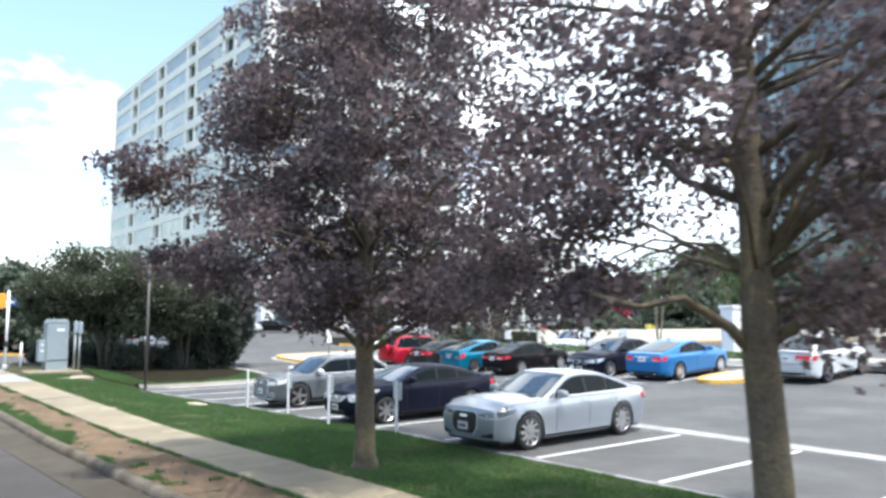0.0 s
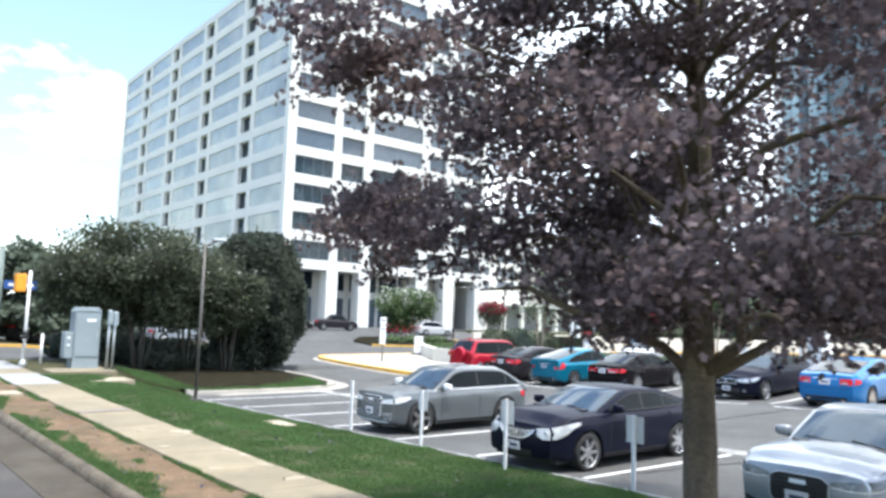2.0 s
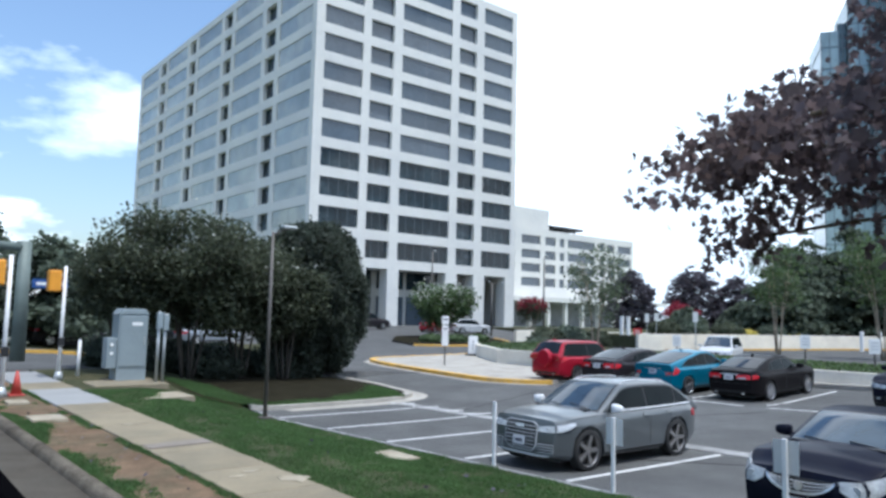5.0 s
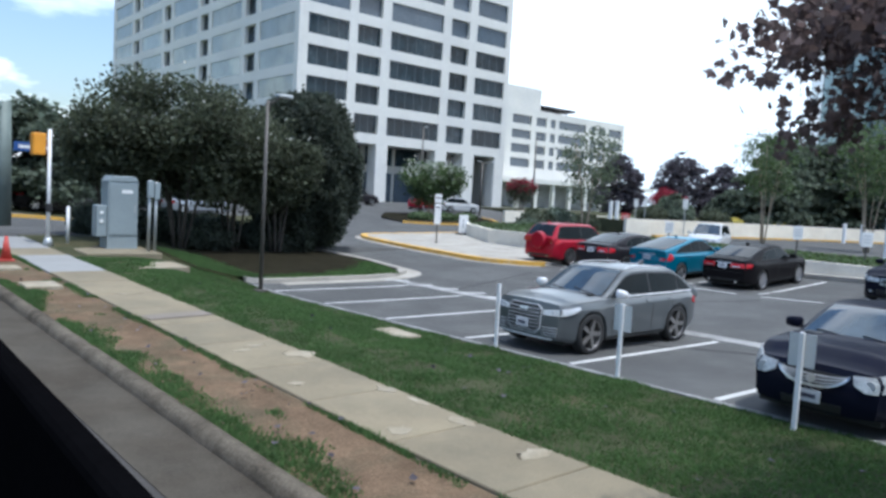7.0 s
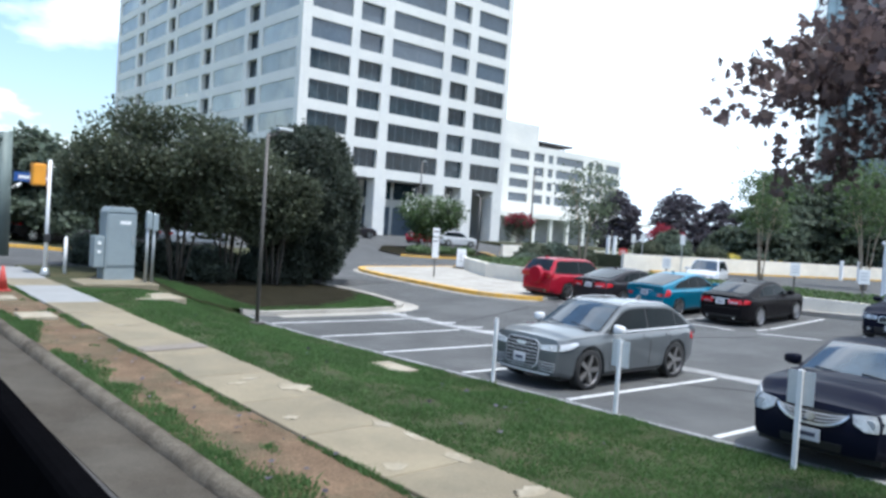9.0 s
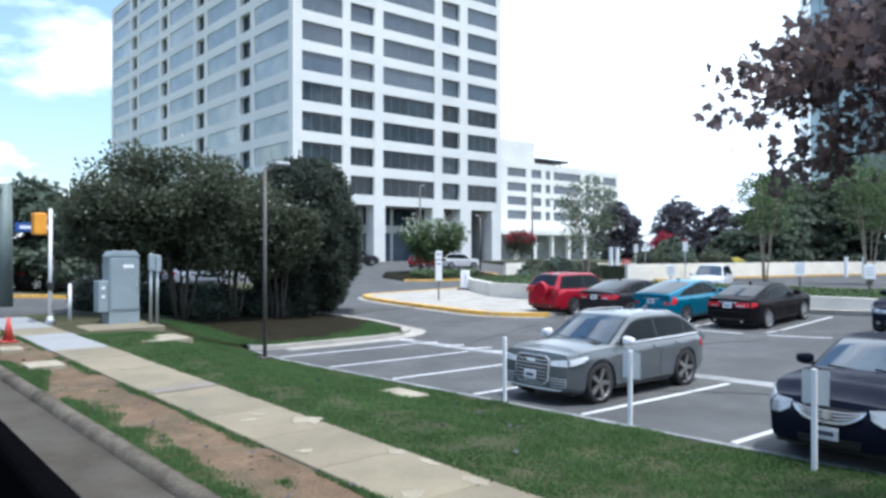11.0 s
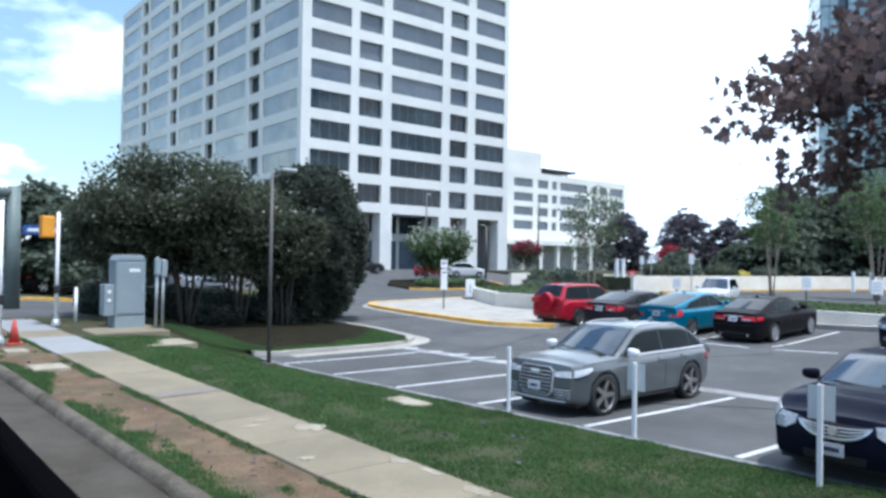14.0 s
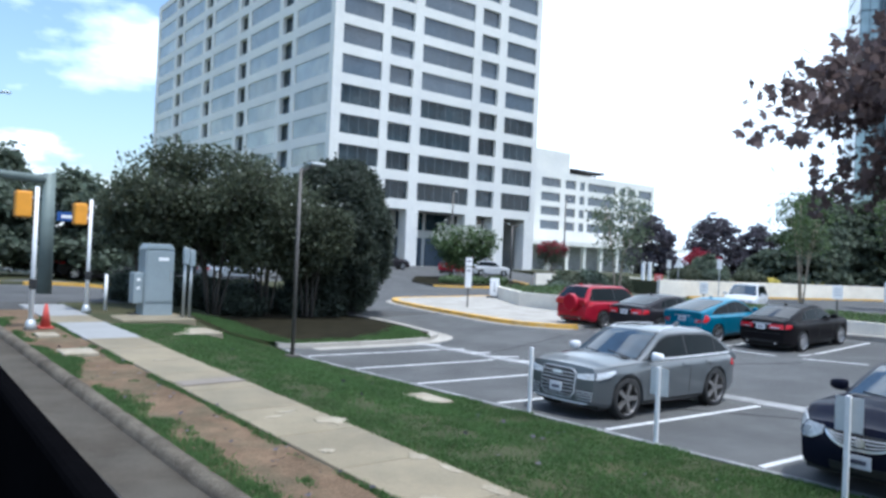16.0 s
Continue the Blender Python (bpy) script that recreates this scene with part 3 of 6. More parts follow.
def pane_mesh(along, w, h, n_mul):
    """A window: glass and dark mullions in a thin frame, its lower corner at the origin."""
    bm = bmesh.new()
    cuts, kind = [0.0], []
    for i in range(n_mul):
        a, b = w * i / n_mul, w * (i + 1) / n_mul
        cuts += [a + 0.04, b - 0.04, b]
        kind += [1, 0, 1]
    zc, zk = [0.0, 0.08, h - 0.08, h], [1, 0, 1]

    def vert(c, z, d):
        return bm.verts.new((c, d, z) if along == "x" else (d, c, z))
    grid = [[vert(c, z, 0.05) for z in zc] for c in cuts]
    for i in range(len(kind)):
        for j in range(3):
            bm.faces.new((grid[i][j], grid[i + 1][j], grid[i + 1][j + 1], grid[i][j + 1])).material_index = 1 if kind[i] or zk[j] else 0
    back = bmesh.ops.extrude_edge_only(bm, edges=[e for e in bm.edges if e.is_boundary])["geom"]
    for v in back:
        if isinstance(v, bmesh.types.BMVert):
            v.co[1 if along == "x" else 0] += 0.05
    bmesh.ops.recalc_face_normals(bm, faces=bm.faces[:])
    for f in bm.faces:
        if abs(f.normal[1 if along == "x" else 0]) > 0.9 and f.normal[1 if along == "x" else 0] > 0:
            f.normal_flip()
    me = bpy.data.meshes.new("window")
    bm.to_mesh(me)
    bm.free()
    return me


PITCH, R3 = 3.783, 20.11
ROWS_T = [(R3 + (k - 3) * PITCH - 2.45, R3 + (k - 3) * PITCH) for k in range(1, 12)]
ROOF = 51.5
TX0, TX1, TY0, TY1 = 45.05, 81.2, 96.85, 172.0
FRONT = [(46.35, 52.25), (53.5, 57.3), (58.75, 67.75), (69.2, 72.65), (74.15, 80.2)]
SIDE = [(97.95, 107.5), (108.7, 112.0), (113.2, 123.4), (124.6, 127.7), (128.9, 139.2), (140.4, 143.4), (144.6, 155.0), (156.2, 159.2), (160.4, 170.6)]
tower = thing("office_tower", (0, 0, 0), "tall white precast office tower with bands of dark windows", "office building")
frame_wall("wall", tower, "x", TX0 + 0.61, TX1, 8.8, ROOF, FRONT, ROWS_T, TY0, 0.6, M["precast"])
frame_wall("wall", tower, "y", TY0, TY1, 8.8, ROOF, SIDE, ROWS_T, TX0, 0.6, M["precast"])
# reveals and lintels get a dark colour to paint the recess shade
for c in SIDE[1::2]:
    for q in (c[0] - 0.35, c[1] + 0.05):
        part("reveal", boxed(TX0 + 0.602, TX0 + 1.1, q, q + 0.3, 8.8, ROOF - 1.0), M["mullion"], tower)
    for r in ROWS_T:
        part("sill", boxed(TX0 + 0.602, TX0 + 1.1, c[0] - 0.04, c[1] + 0.04, r[0] - 0.5, r[0]), M["precast"], tower)
        part("lintel", boxed(TX0 + 0.602, TX0 + 1.1, c[0] - 0.04, c[1] + 0.04, r[1], r[1] + 0.5), M["mullion"], tower)
part("wall", boxed(TX1 - 0.6, TX1 - 0.01, TY0 + 0.62, TY1, 1.0, ROOF - 0.01), M["precast"], tower)
part("wall", boxed(TX0 + 0.62, TX1 - 0.62, TY1 - 0.6, TY1 - 0.01, 1.0, ROOF - 0.02), M["precast"], tower)
part("roof", boxed(TX0 + 0.62, TX1 - 0.62, TY0 + 0.62, TY1 - 0.62, ROOF - 0.9, ROOF - 0.4), M["concrete"], tower)
part("soffit", boxed(TX0 + 0.62, TX1 - 0.62, TY0 + 0.62, TY1 - 0.62, 8.85, 9.2), M["precast"], tower)
# solid black block added in place of the unlit rooms
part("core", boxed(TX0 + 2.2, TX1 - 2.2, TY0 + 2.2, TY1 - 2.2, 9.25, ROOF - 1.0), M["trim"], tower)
PANES = {}


def panes(parent, along, cols, rows, face, mats, wide=4.5, setback=(0.22, 0.48), step=(1.5,)):
    for i, c in enumerate(cols):
        w = c[1] - c[0]
        for k, r in enumerate(rows):
            n = max(1, round(w / step[k % len(step)]))
            key = (along, round(w, 2), round(r[1] - r[0], 2), n, k % len(mats))
            if key not in PANES:
                me = pane_mesh(along, w, r[1] - r[0], n)
                me.materials.append(mats[k % len(mats)])
                me.materials.append(M["mullion" if mats[k % len(mats)].name.startswith("dark") else "mullion_pale"])
                PANES[key] = me
            d = setback[0] if w > wide else setback[1]
            at = (c[0], face + d, r[0]) if along == "x" else (face + d, c[0], r[0])
            part_data("window", PANES[key], parent, at)


# four dark lower rows, then seven whose paler colour imitates reflected sky
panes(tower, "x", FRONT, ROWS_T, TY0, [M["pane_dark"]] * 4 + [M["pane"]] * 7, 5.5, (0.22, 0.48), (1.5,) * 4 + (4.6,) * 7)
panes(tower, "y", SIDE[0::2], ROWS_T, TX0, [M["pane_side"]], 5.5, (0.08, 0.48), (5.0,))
panes(tower, "y", SIDE[1::2], ROWS_T, TX0, [M["pane_dark"]], 5.5, (0.08, 0.62), (3.0,))
for x0, x1 in ((45.05, 46.9), (52.0, 53.75), (57.2, 59.1), (67.4, 69.5), (72.7, 74.9), (79.2, 81.2)):
    bm = boxed(x0, x1, TY0 + 0.003, TY0 + 1.9, 0.9, 8.8)
    part("column", bm, M["precast"], tower)
for y in (108.1, 124.0, 139.8, 155.6, 169.8):
    part("column", boxed(45.053, 46.9, y - 0.9, y + 0.9, 0.9, 8.8), M["precast"], tower)
part("lobby_wall", boxed(47.5, 79.0, 101.5, 101.9, 1.0, 8.8), M["lobby"], tower)
part("lobby_wall", boxed(48.2, 48.6, 101.95, 169.0, 1.0, 8.8), M["lobby"], tower)
for x0, x1 in ((48.5, 52.4), (53.6, 57.6), (58.6, 63.2), (63.8, 68.2), (69.2, 73.4), (74.4, 78.6)):
    part("transom_window", boxed(x0, x1, 101.38, 101.46, 6.3, 8.75), M["pane_dark"], tower)
    part("lobby_window", boxed(x0, x1, 101.36, 101.44, 1.1, 5.2), M["pane"], tower)

# lower wing beside the tower
wing = thing("office_wing", (0, 0, 0), "lower white office wing with square windows and roof terrace", "office building")
WX0, WX1, WY = 90.0, 154.6, 128.5
WROWS = [(19.2, 21.1), (16.0, 17.9), (12.9, 14.8), (9.8, 11.7)][::-1]
WCOLS = [(92.0, 97.0), (98.4, 102.0), (103.4, 108.0), (109.0, 112.5), (114.6, 120.6), (122.2, 125.6), (127.0, 128.6), (129.8, 139.6), (141.4, 143.2), (144.4, 147.0), (148.4, 153.6)]
frame_wall("wall", wing, "x", WX0, WX1, 7.2, 22.6, WCOLS, WROWS, WY, 0.5, M["precast"])
panes(wing, "x", WCOLS, WROWS, WY, [M["pane"]], 2.0, (0.25, 0.25))
part("wall", boxed(WX0 + 0.01, WX0 + 0.5, WY + 0.51, 160, 0.5, 22.6), M["precast"], wing)
part("wall", boxed(WX1 - 0.5, WX1 - 0.01, WY + 0.51, 160, 0.5, 22.6), M["precast"], wing)
part("roof", boxed(WX0 + 0.5, WX1 - 0.5, WY + 0.51, 160, 21.9, 22.2), M["concrete"], wing)
# black filler block, standing for the wing's unlit inside
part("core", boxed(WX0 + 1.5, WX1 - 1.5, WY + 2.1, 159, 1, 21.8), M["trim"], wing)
part("base_wall", boxed(WX0, WX1, WY + 1.5, WY + 2.0, 1, 7.19), M["blind"], wing)
part("canopy", boxed(WX0 + 14, WX1 + 6, WY - 6, WY + 1.4, 6.2, 7.19), M["precast"], wing)
for i in range(9):
    part("column", boxed(WX0 + 16 + 5.6 * i, WX0 + 16.8 + 5.6 * i, WY - 5.5, WY - 4.7, 0.5, 6.2), M["precast"], wing)
part("penthouse", boxed(100, 124.6, WY + 1.2, 150, 22.25, 27.4), M["precast"], wing)
part("roof_canopy", boxed(125.0, 136.5, WY + 1, WY + 9, 23.6, 24.1), M["trim"], wing)
for x in (126, 131, 135.5):
    part("canopy_post", boxed(x, x + 0.25, WY + 3, WY + 3.25, 22.21, 23.6), M["trim"], wing)

# glass tower far behind the trees
glass = thing("glass_tower", (0, 0, 0), "tall teal glass tower with pale reflecting corner bays", "office building")
rot = Matrix.Translation((121.6, 67.2, 0)) @ Matrix.Rotation(radians(-58), 4, "Z")


def glass_block(name, x0, x1, y0, y1, z1, mat):
    bm = boxed(x0, x1, y0, y1, 0.5, z1)
    ob = part(name, bm, mat, glass)
    ob.matrix_world = rot
    bm = bmesh.new()
    n = max(2, int((x1 - x0) / 1.6))
    for i in range(n + 1):
        c = x0 + (x1 - x0) * i / n
        box(bm, c - 0.05, c + 0.05, y0 - 0.07, y0 - 0.004, 0.5, z1)
    for k in range(int(z1 / 3.6)):
        box(bm, x0, x1, y0 - 0.06, y0 - 0.005, 3.6 * k + 1, 3.6 * k + 1.12)
        box(bm, x0 - 0.06, x0 - 0.005, y0, y1, 3.6 * k + 1, 3.6 * k + 1.12)
    ob = part("mullion_grid", bm, M["mullion"], glass)
    ob.matrix_world = rot


glass_block("bay", 0.0, 2.6, 0.0, 12.0, 50.5, M["pale_glass"])
glass_block("wall", 2.61, 4.0, 0.9, 12.0, 52.0, M["teal_glass"])
glass_block("bay", 4.01, 7.0, 0.0, 12.0, 56.0, M["pale_glass"])
glass_block("wall", 7.01, 34.0, -1.5, 14.0, 62.0, M["teal_glass"])


# ---- cars ----
def lerp_curve(pts, s):
    for (a, va), (b, vb) in zip(pts, pts[1:]):
        if s <= b:
            u = 0 if b == a else (s - a) / (b - a)
            u = max(0.0, min(1.0, u))
            return va + (vb - va) * u
    return pts[-1][1]


def soft_curve(pts, s, w=0.09):
    return sum(lerp_curve(pts, s + w * k) for k in (-1, -0.5, 0, 0.5, 1)) / 5


WHEELS = {}


def wheel_at(car, x, y, r, side, rim_mat, spokes, width=0.215):
    key = (round(r, 3), side, rim_mat.name, spokes)
    if key not in WHEELS:
        bm = bmesh.new()
        n = 28
        prof = [(r * 0.74, 0.0), (r * 0.93, -0.008), (r * 0.985, 0.012), (r, 0.05), (r, width - 0.05), (r * 0.985, width - 0.012), (r * 0.74, width)]
        rings = [[bm.verts.new((math.cos(2 * math.pi * i / n) * pr, side * -py, math.sin(2 * math.pi * i / n) * pr)) for i in range(n)] for pr, py in prof]
        for a, b in zip(rings, rings[1:]):
            for i in range(n):
                bm.faces.new((a[i], a[(i + 1) % n], b[(i + 1) % n], b[i]))
        bmesh.ops.recalc_face_normals(bm, faces=bm.faces[:])
        t = bpy.data.meshes.new("tyre")
        bm.to_mesh(t)
        bm.free()
        t.materials.append(M["tyre"])
        for p in t.polygons:
            p.use_smooth = True
        bm = bmesh.new()
        rr = r * 0.77
        for pr0, pr1, d0, d1 in ((rr, rr * 0.93, 0.0, 0.02), (rr * 0.93, rr * 0.9, 0.02, 0.12)):
            a = [bm.verts.new((math.cos(2 * math.pi * i / n) * pr0, side * -d0, math.sin(2 * math.pi * i / n) * pr0)) for i in range(n)]
            b = [bm.verts.new((math.cos(2 * math.pi * i / n) * pr1, side * -d1, math.sin(2 * math.pi * i / n) * pr1)) for i in range(n)]
            for i in range(n):
                bm.faces.new((a[i], a[(i + 1) % n], b[(i + 1) % n], b[i]))
        for k in range(spokes):
            th = 2 * math.pi * k / spokes
            c, s_ = math.cos(th), math.sin(th)
            v = []
            for d in (0.012, 0.06):
                for rad, hw in ((0.03, 0.036), (rr * 0.95, 0.024 if spokes > 6 else 0.038)):
                    for sg in (-1, 1):
                        v.append(bm.verts.new((c * rad - s_ * hw * sg, side * -d, s_ * rad + c * hw * sg)))
            for f in ((0, 1, 3, 2), (0, 2, 6, 4), (1, 5, 7, 3), (2, 3, 7, 6)):
                bm.faces.new([v[i] for i in f])
        tube(bm, (0, side * -0.005, 0), (0, side * -0.07, 0), 0.055, n=12)
        bmesh.ops.recalc_face_normals(bm, faces=bm.faces[:])
        m = bpy.data.meshes.new("rim")
        bm.to_mesh(m)
        bm.free()
        m.materials.append(rim_mat)
        bm = bmesh.new()
        tube(bm, (0, side * -0.1, 0), (0, side * -0.13, 0), rr * 0.92, n=20)
        d = bpy.data.meshes.new("brake_disc")
        bm.to_mesh(d)
        bm.free()
        d.materials.append(M["trim"])
        WHEELS[key] = (t, m, d)
    t, m, d = WHEELS[key]
    w = part_data("wheel", t, car, (x, y, r))
    w.name = "wheel"
    part_data("rim", m, w)
    part_data("brake_disc", d, w)


def slab(rows, inward):
    """A solid skin: a grid of points and the same grid set back by inward, with its rim."""
    bm = bmesh.new()
    inward = Vector(inward)
    a = [[bm.verts.new(p) for p in r] for r in rows]
    b = [[bm.verts.new(Vector(p) + inward) for p in r] for r in rows]
    n, m = len(rows), len(rows[0])
    for g in (a, b):
        for i in range(n - 1):
            for j in range(m - 1):
                bm.faces.new((g[i][j], g[i + 1][j], g[i + 1][j + 1], g[i][j + 1]))
    rim = [(i, 0) for i in range(n)] + [(n - 1, j) for j in range(1, m)] + [(i, m - 1) for i in range(n - 2, -1, -1)] + [(0, j) for j in range(m - 2, 0, -1)]
    for (i, j), (k, l) in zip(rim, rim[1:] + rim[:1]):
        bm.faces.new((a[i][j], a[k][l], b[k][l], b[i][j]))
    bmesh.ops.remove_doubles(bm, verts=bm.verts[:], dist=0.0005)
    bmesh.ops.recalc_face_normals(bm, faces=bm.faces[:])
    return bm


def creased(ob, degrees=30):
    for p in ob.data.polygons:
        p.use_smooth = True
    ob.data.set_sharp_from_angle(angle=radians(degrees))
    return ob


def make_car(name, at, rz, paint, label, L, W, H, axles, r=0.33, hood=0.98, deck=1.05, belt=0.98, base=(1.35, 2.0, 3.5, 4.35), clear=0.2, suv=False, rim=None, spokes=5, nose="plain", tail_in=0.42, category="car", group="parked cars", slat=None, lamp=None, caps=None, bright=False, blunt=0.8, lean=0.1, dlo=None, tail_z=(0.72, 0.88), rails=False, handles=None, strip=None):
    """A car, nose at local x = 0 and tail at x = L. base: foot and head of the windscreen, rear edge of the roof, foot of the rear window. dlo: front and rear end of the side windows and the slope of their rear edge."""
    rim = rim or M["rim"]
    dx, dy = math.cos(radians(rz)), math.sin(radians(rz))
    z_front, z_rear = [ground_z(at[0] + dx * a, at[1] + dy * a) for a in axles]
    climb = (z_rear - z_front) / (axles[1] - axles[0])
    car = thing(name, (at[0], at[1], z_front - climb * axles[0]), label, category, group, rz)
    car.matrix_world = pose(at[0], at[1], z_front - climb * axles[0], 0, -math.degrees(math.atan(climb)), rz)
    w = W / 2
    s1, s2, s3, s4 = base
    arch = r + 0.055
    top = [(0, hood * blunt), (0.12, hood * (blunt * 0.75 + 0.25) - 0.035), (0.35, hood * 0.94 - 0.01 + (blunt - 0.8) * 0.12), (0.75, hood * 0.975), (s1, hood), (s1 + 0.25, belt - 0.015), (s4 - 0.3, belt - 0.0), (s4 + 0.05, deck), (L - 0.2, deck - 0.01), (L - 0.05, deck - 0.03), (L, deck - 0.06)]
    plan = [(0, w * 0.80), (0.12, w * 0.885), (0.3, w * 0.95), (0.6, w * 0.985), (1.1, w), (L - 1.2, w), (L - 0.5, w * 0.972), (L - 0.15, w * 0.905), (L, w * 0.82)]
    crease = [(0, hood * blunt - 0.1), (0.5, hood * 0.85), (s1, belt - 0.13), (s4 - 0.5, belt - 0.085), (L, deck - 0.17)]
    TOPK = (0.82, 0.6, 0.4, 0.2, 0.0)

    def push(s, y, z):
        """The bow and lean of nose and tail."""
        q = abs(y) / w
        f = 1 - smooth_step(0, 0.6, s)
        x = s + f * (0.17 * q ** 2.6 + lean * max(0.0, (z - 0.5) / 0.4) ** 2 + 0.05 * max(0.0, (0.42 - z) / 0.2) ** 2)
        f = smooth_step(L - 0.5, L, s)
        return x - f * (0.13 * q ** 2.6 + 0.07 * max(0.0, (z - 0.75) / 0.35) + 0.05 * max(0.0, (0.45 - z) / 0.2) ** 2)

    def floor_at(s):
        return clear + 0.05 * (1 - smooth_step(0, 0.3, s)) + 0.1 * smooth_step(L - 0.4, L, s)

    def outline(s):
        """Half a section, from below to the top edge."""
        h, ww, b = soft_curve(top, s), soft_curve(plan, s, 0.06), floor_at(s)
        zc = min(soft_curve(crease, s, 0.12), h - 0.05)
        return [(0.70 * ww, b), (0.93 * ww, b + 0.015), (0.968 * ww, b + 0.08), (0.972 * ww, b + 0.2), (0.99 * ww, (b + 0.2 + zc) / 2), (1.0 * ww, zc - 0.035), (0.993 * ww, zc), (0.962 * ww, zc + (h - zc) * 0.42), (0.928 * ww, zc + (h - zc) * 0.84), (0.885 * ww, h)]

    def crown_at(s):
        return 0.03 + 0.02 * smooth_step(0, 0.5, s) * (1 - smooth_step(L - 0.6, L, s))

    def on_side(s, z, sg, out=0.0):
        """The place on the body's flank at station s and height z."""
        pts = outline(s)
        y = np.interp(z, [p[1] for p in pts], [p[0] for p in pts])
        for a in axles:
            y += 0.016 * math.exp(-((math.hypot(s - a, z - r) - arch) / 0.06) ** 2)
        f = 1 - smooth_step(0, 0.35, s)
        return Vector((push(s, y, z) - out * f * 0.8, sg * (y + out), z))

    def on_nose(k, z, out=0.0):
        """The place on the front, k from -1 to 1 across it."""
        pts = outline(0)
        y = k * np.interp(z, [p[1] for p in pts], [p[0] for p in pts])
        return Vector((push(0, y, z) - out, y, z))

    def on_tail(k, z, out=0.0):
        pts = outline(L)
        y = k * np.interp(z, [p[1] for p in pts], [p[0] for p in pts])
        return Vector((push(L, y, z) + out, y, z))

    def nose_patch(name_, k0, k1, low, high, mat, out=0.012, deep=0.04, n=10, label_=""):
        rows = []
        for i in range(n + 1):
            k = k0 + (k1 - k0) * i / n
            z0, z1 = low(k) if callable(low) else low, high(k) if callable(high) else high
            rows.append([on_nose(k, z0 + (z1 - z0) * j / 3, out) for j in range(4)])
        return creased(part(name_, slab(rows, (deep, 0, 0)), mat, car, label_))

    def tail_patch(name_, k0, k1, low, high, mat, out=0.012, deep=0.04, n=8):
        rows = [[on_tail(k0 + (k1 - k0) * i / n, low + (high - low) * j / 2, out) for j in range(3)] for i in range(n + 1)]
        return creased(part(name_, slab(rows, (-deep, 0, 0)), mat, car))

    # lower body
    st = sorted(set([0, 0.03, 0.07, 0.14, 0.24, 0.36] + [L - v for v in (0, 0.03, 0.08, 0.16, 0.28, 0.4)] + [round(0.45 + 0.075 * i, 3) for i in range(int((L - 0.9) / 0.075))] + [a + sg * arch * q for a in axles for sg in (-1, 1) for q in (0.999, 0.97, 0.9, 0.75, 0.5, 0.25, 1.06, 1.16)]))
    bm = bmesh.new()
    rows = []
    for s in st:
        half = outline(s)
        h, yt = half[-1][1], half[-1][0]
        cut = 0.0
        for a in axles:
            if abs(s - a) < arch:
                cut = max(cut, r + math.sqrt(max(0, arch * arch - (s - a) ** 2)))
        pts = [(0.0, half[0][1])]
        for q, (y, z) in enumerate(half):
            if 1 <= q <= 7:
                z = max(z, cut)
            if 2 <= q <= 6:
                for a in axles:
                    y += 0.016 * math.exp(-((math.hypot(s - a, z - r) - arch) / 0.06) ** 2)
            pts.append((y, z))
        c = crown_at(s)
        bulge = 0.014 * smooth_step(0.15, 0.5, s) * (1 - smooth_step(s1, s1 + 0.3, s))
        pts += [(yt * k, h + c * (1 - k * k) + bulge * (k < 0.75)) for k in TOPK]
        rows.append([bm.verts.new((push(s, y, z), y, z)) for y, z in pts] + [bm.verts.new((push(s, y, z), -y, z)) for y, z in pts[-2:0:-1]])
    n = len(rows[0])
    for a, b in zip(rows, rows[1:]):
        for i in range(n):
            bm.faces.new((a[i], a[(i + 1) % n], b[(i + 1) % n], b[i]))
    ks = [-1] + [-k for k in TOPK] + [k for k in TOPK[-2::-1]] + [1]
    for s in (0, L):
        half = outline(s)
        c = crown_at(s)
        g = [[bm.verts.new((push(s, k * y, z), k * y, z)) for k in ks] for y, z in half[:-1]]
        y, z = half[-1]
        g.append([bm.verts.new((push(s, k * y, z + c * (1 - k * k)), k * y, z + c * (1 - k * k))) for k in ks])
        for a, b in zip(g, g[1:]):
            for i in range(len(ks) - 1):
                bm.faces.new((a[i], a[i + 1], b[i + 1], b[i]))
    bmesh.ops.remove_doubles(bm, verts=bm.verts[:], dist=0.0008)
    bmesh.ops.recalc_face_normals(bm, faces=bm.faces[:])
    creased(part("body", bm, paint, car), 26)

    # cabin
    zr, edge, crown = H - 0.03, 0.075, 0.03
    mid_s = (s1 + s4) / 2
    roofline = [(s1 - 0.06, hood - 0.06), (s1, hood - 0.02), (s2 - 0.1, zr - 0.075), (s2 + 0.15, zr - 0.015), (s2 + (s3 - s2) * 0.4, zr), (s3 - 0.2, zr - 0.02), (s3 + 0.06, zr - 0.07), (s4, deck + 0.0), (s4 + 0.06, deck - 0.05)]
    floor_z = belt - 0.14

    def glass_y(s, z):
        return w * 0.912 - 0.05 * ((s - mid_s) / (s4 - s1) * 2) ** 2 - 0.32 * max(0.0, z - belt)

    def roof_z(s):
        return max(soft_curve(roofline, s, 0.06), floor_z + 0.03)

    def on_roof(s, k, out=0.0):
        z = roof_z(s)
        y = glass_y(s, z) - 0.05
        f = 0.11 * (1 - smooth_step(s2 - 0.1, s2 + 0.35, s)) - 0.09 * smooth_step(s3 - 0.35, s3 + 0.1, s)
        return Vector((s - f * (1 - k * k), k * y, z + crown * (1 - k * k) + out))

    def on_glass(s, z, sg, out=0.0):
        return Vector((s, sg * (glass_y(s, z) + out), z))
    bm = bmesh.new()
    rows = []
    m = 52
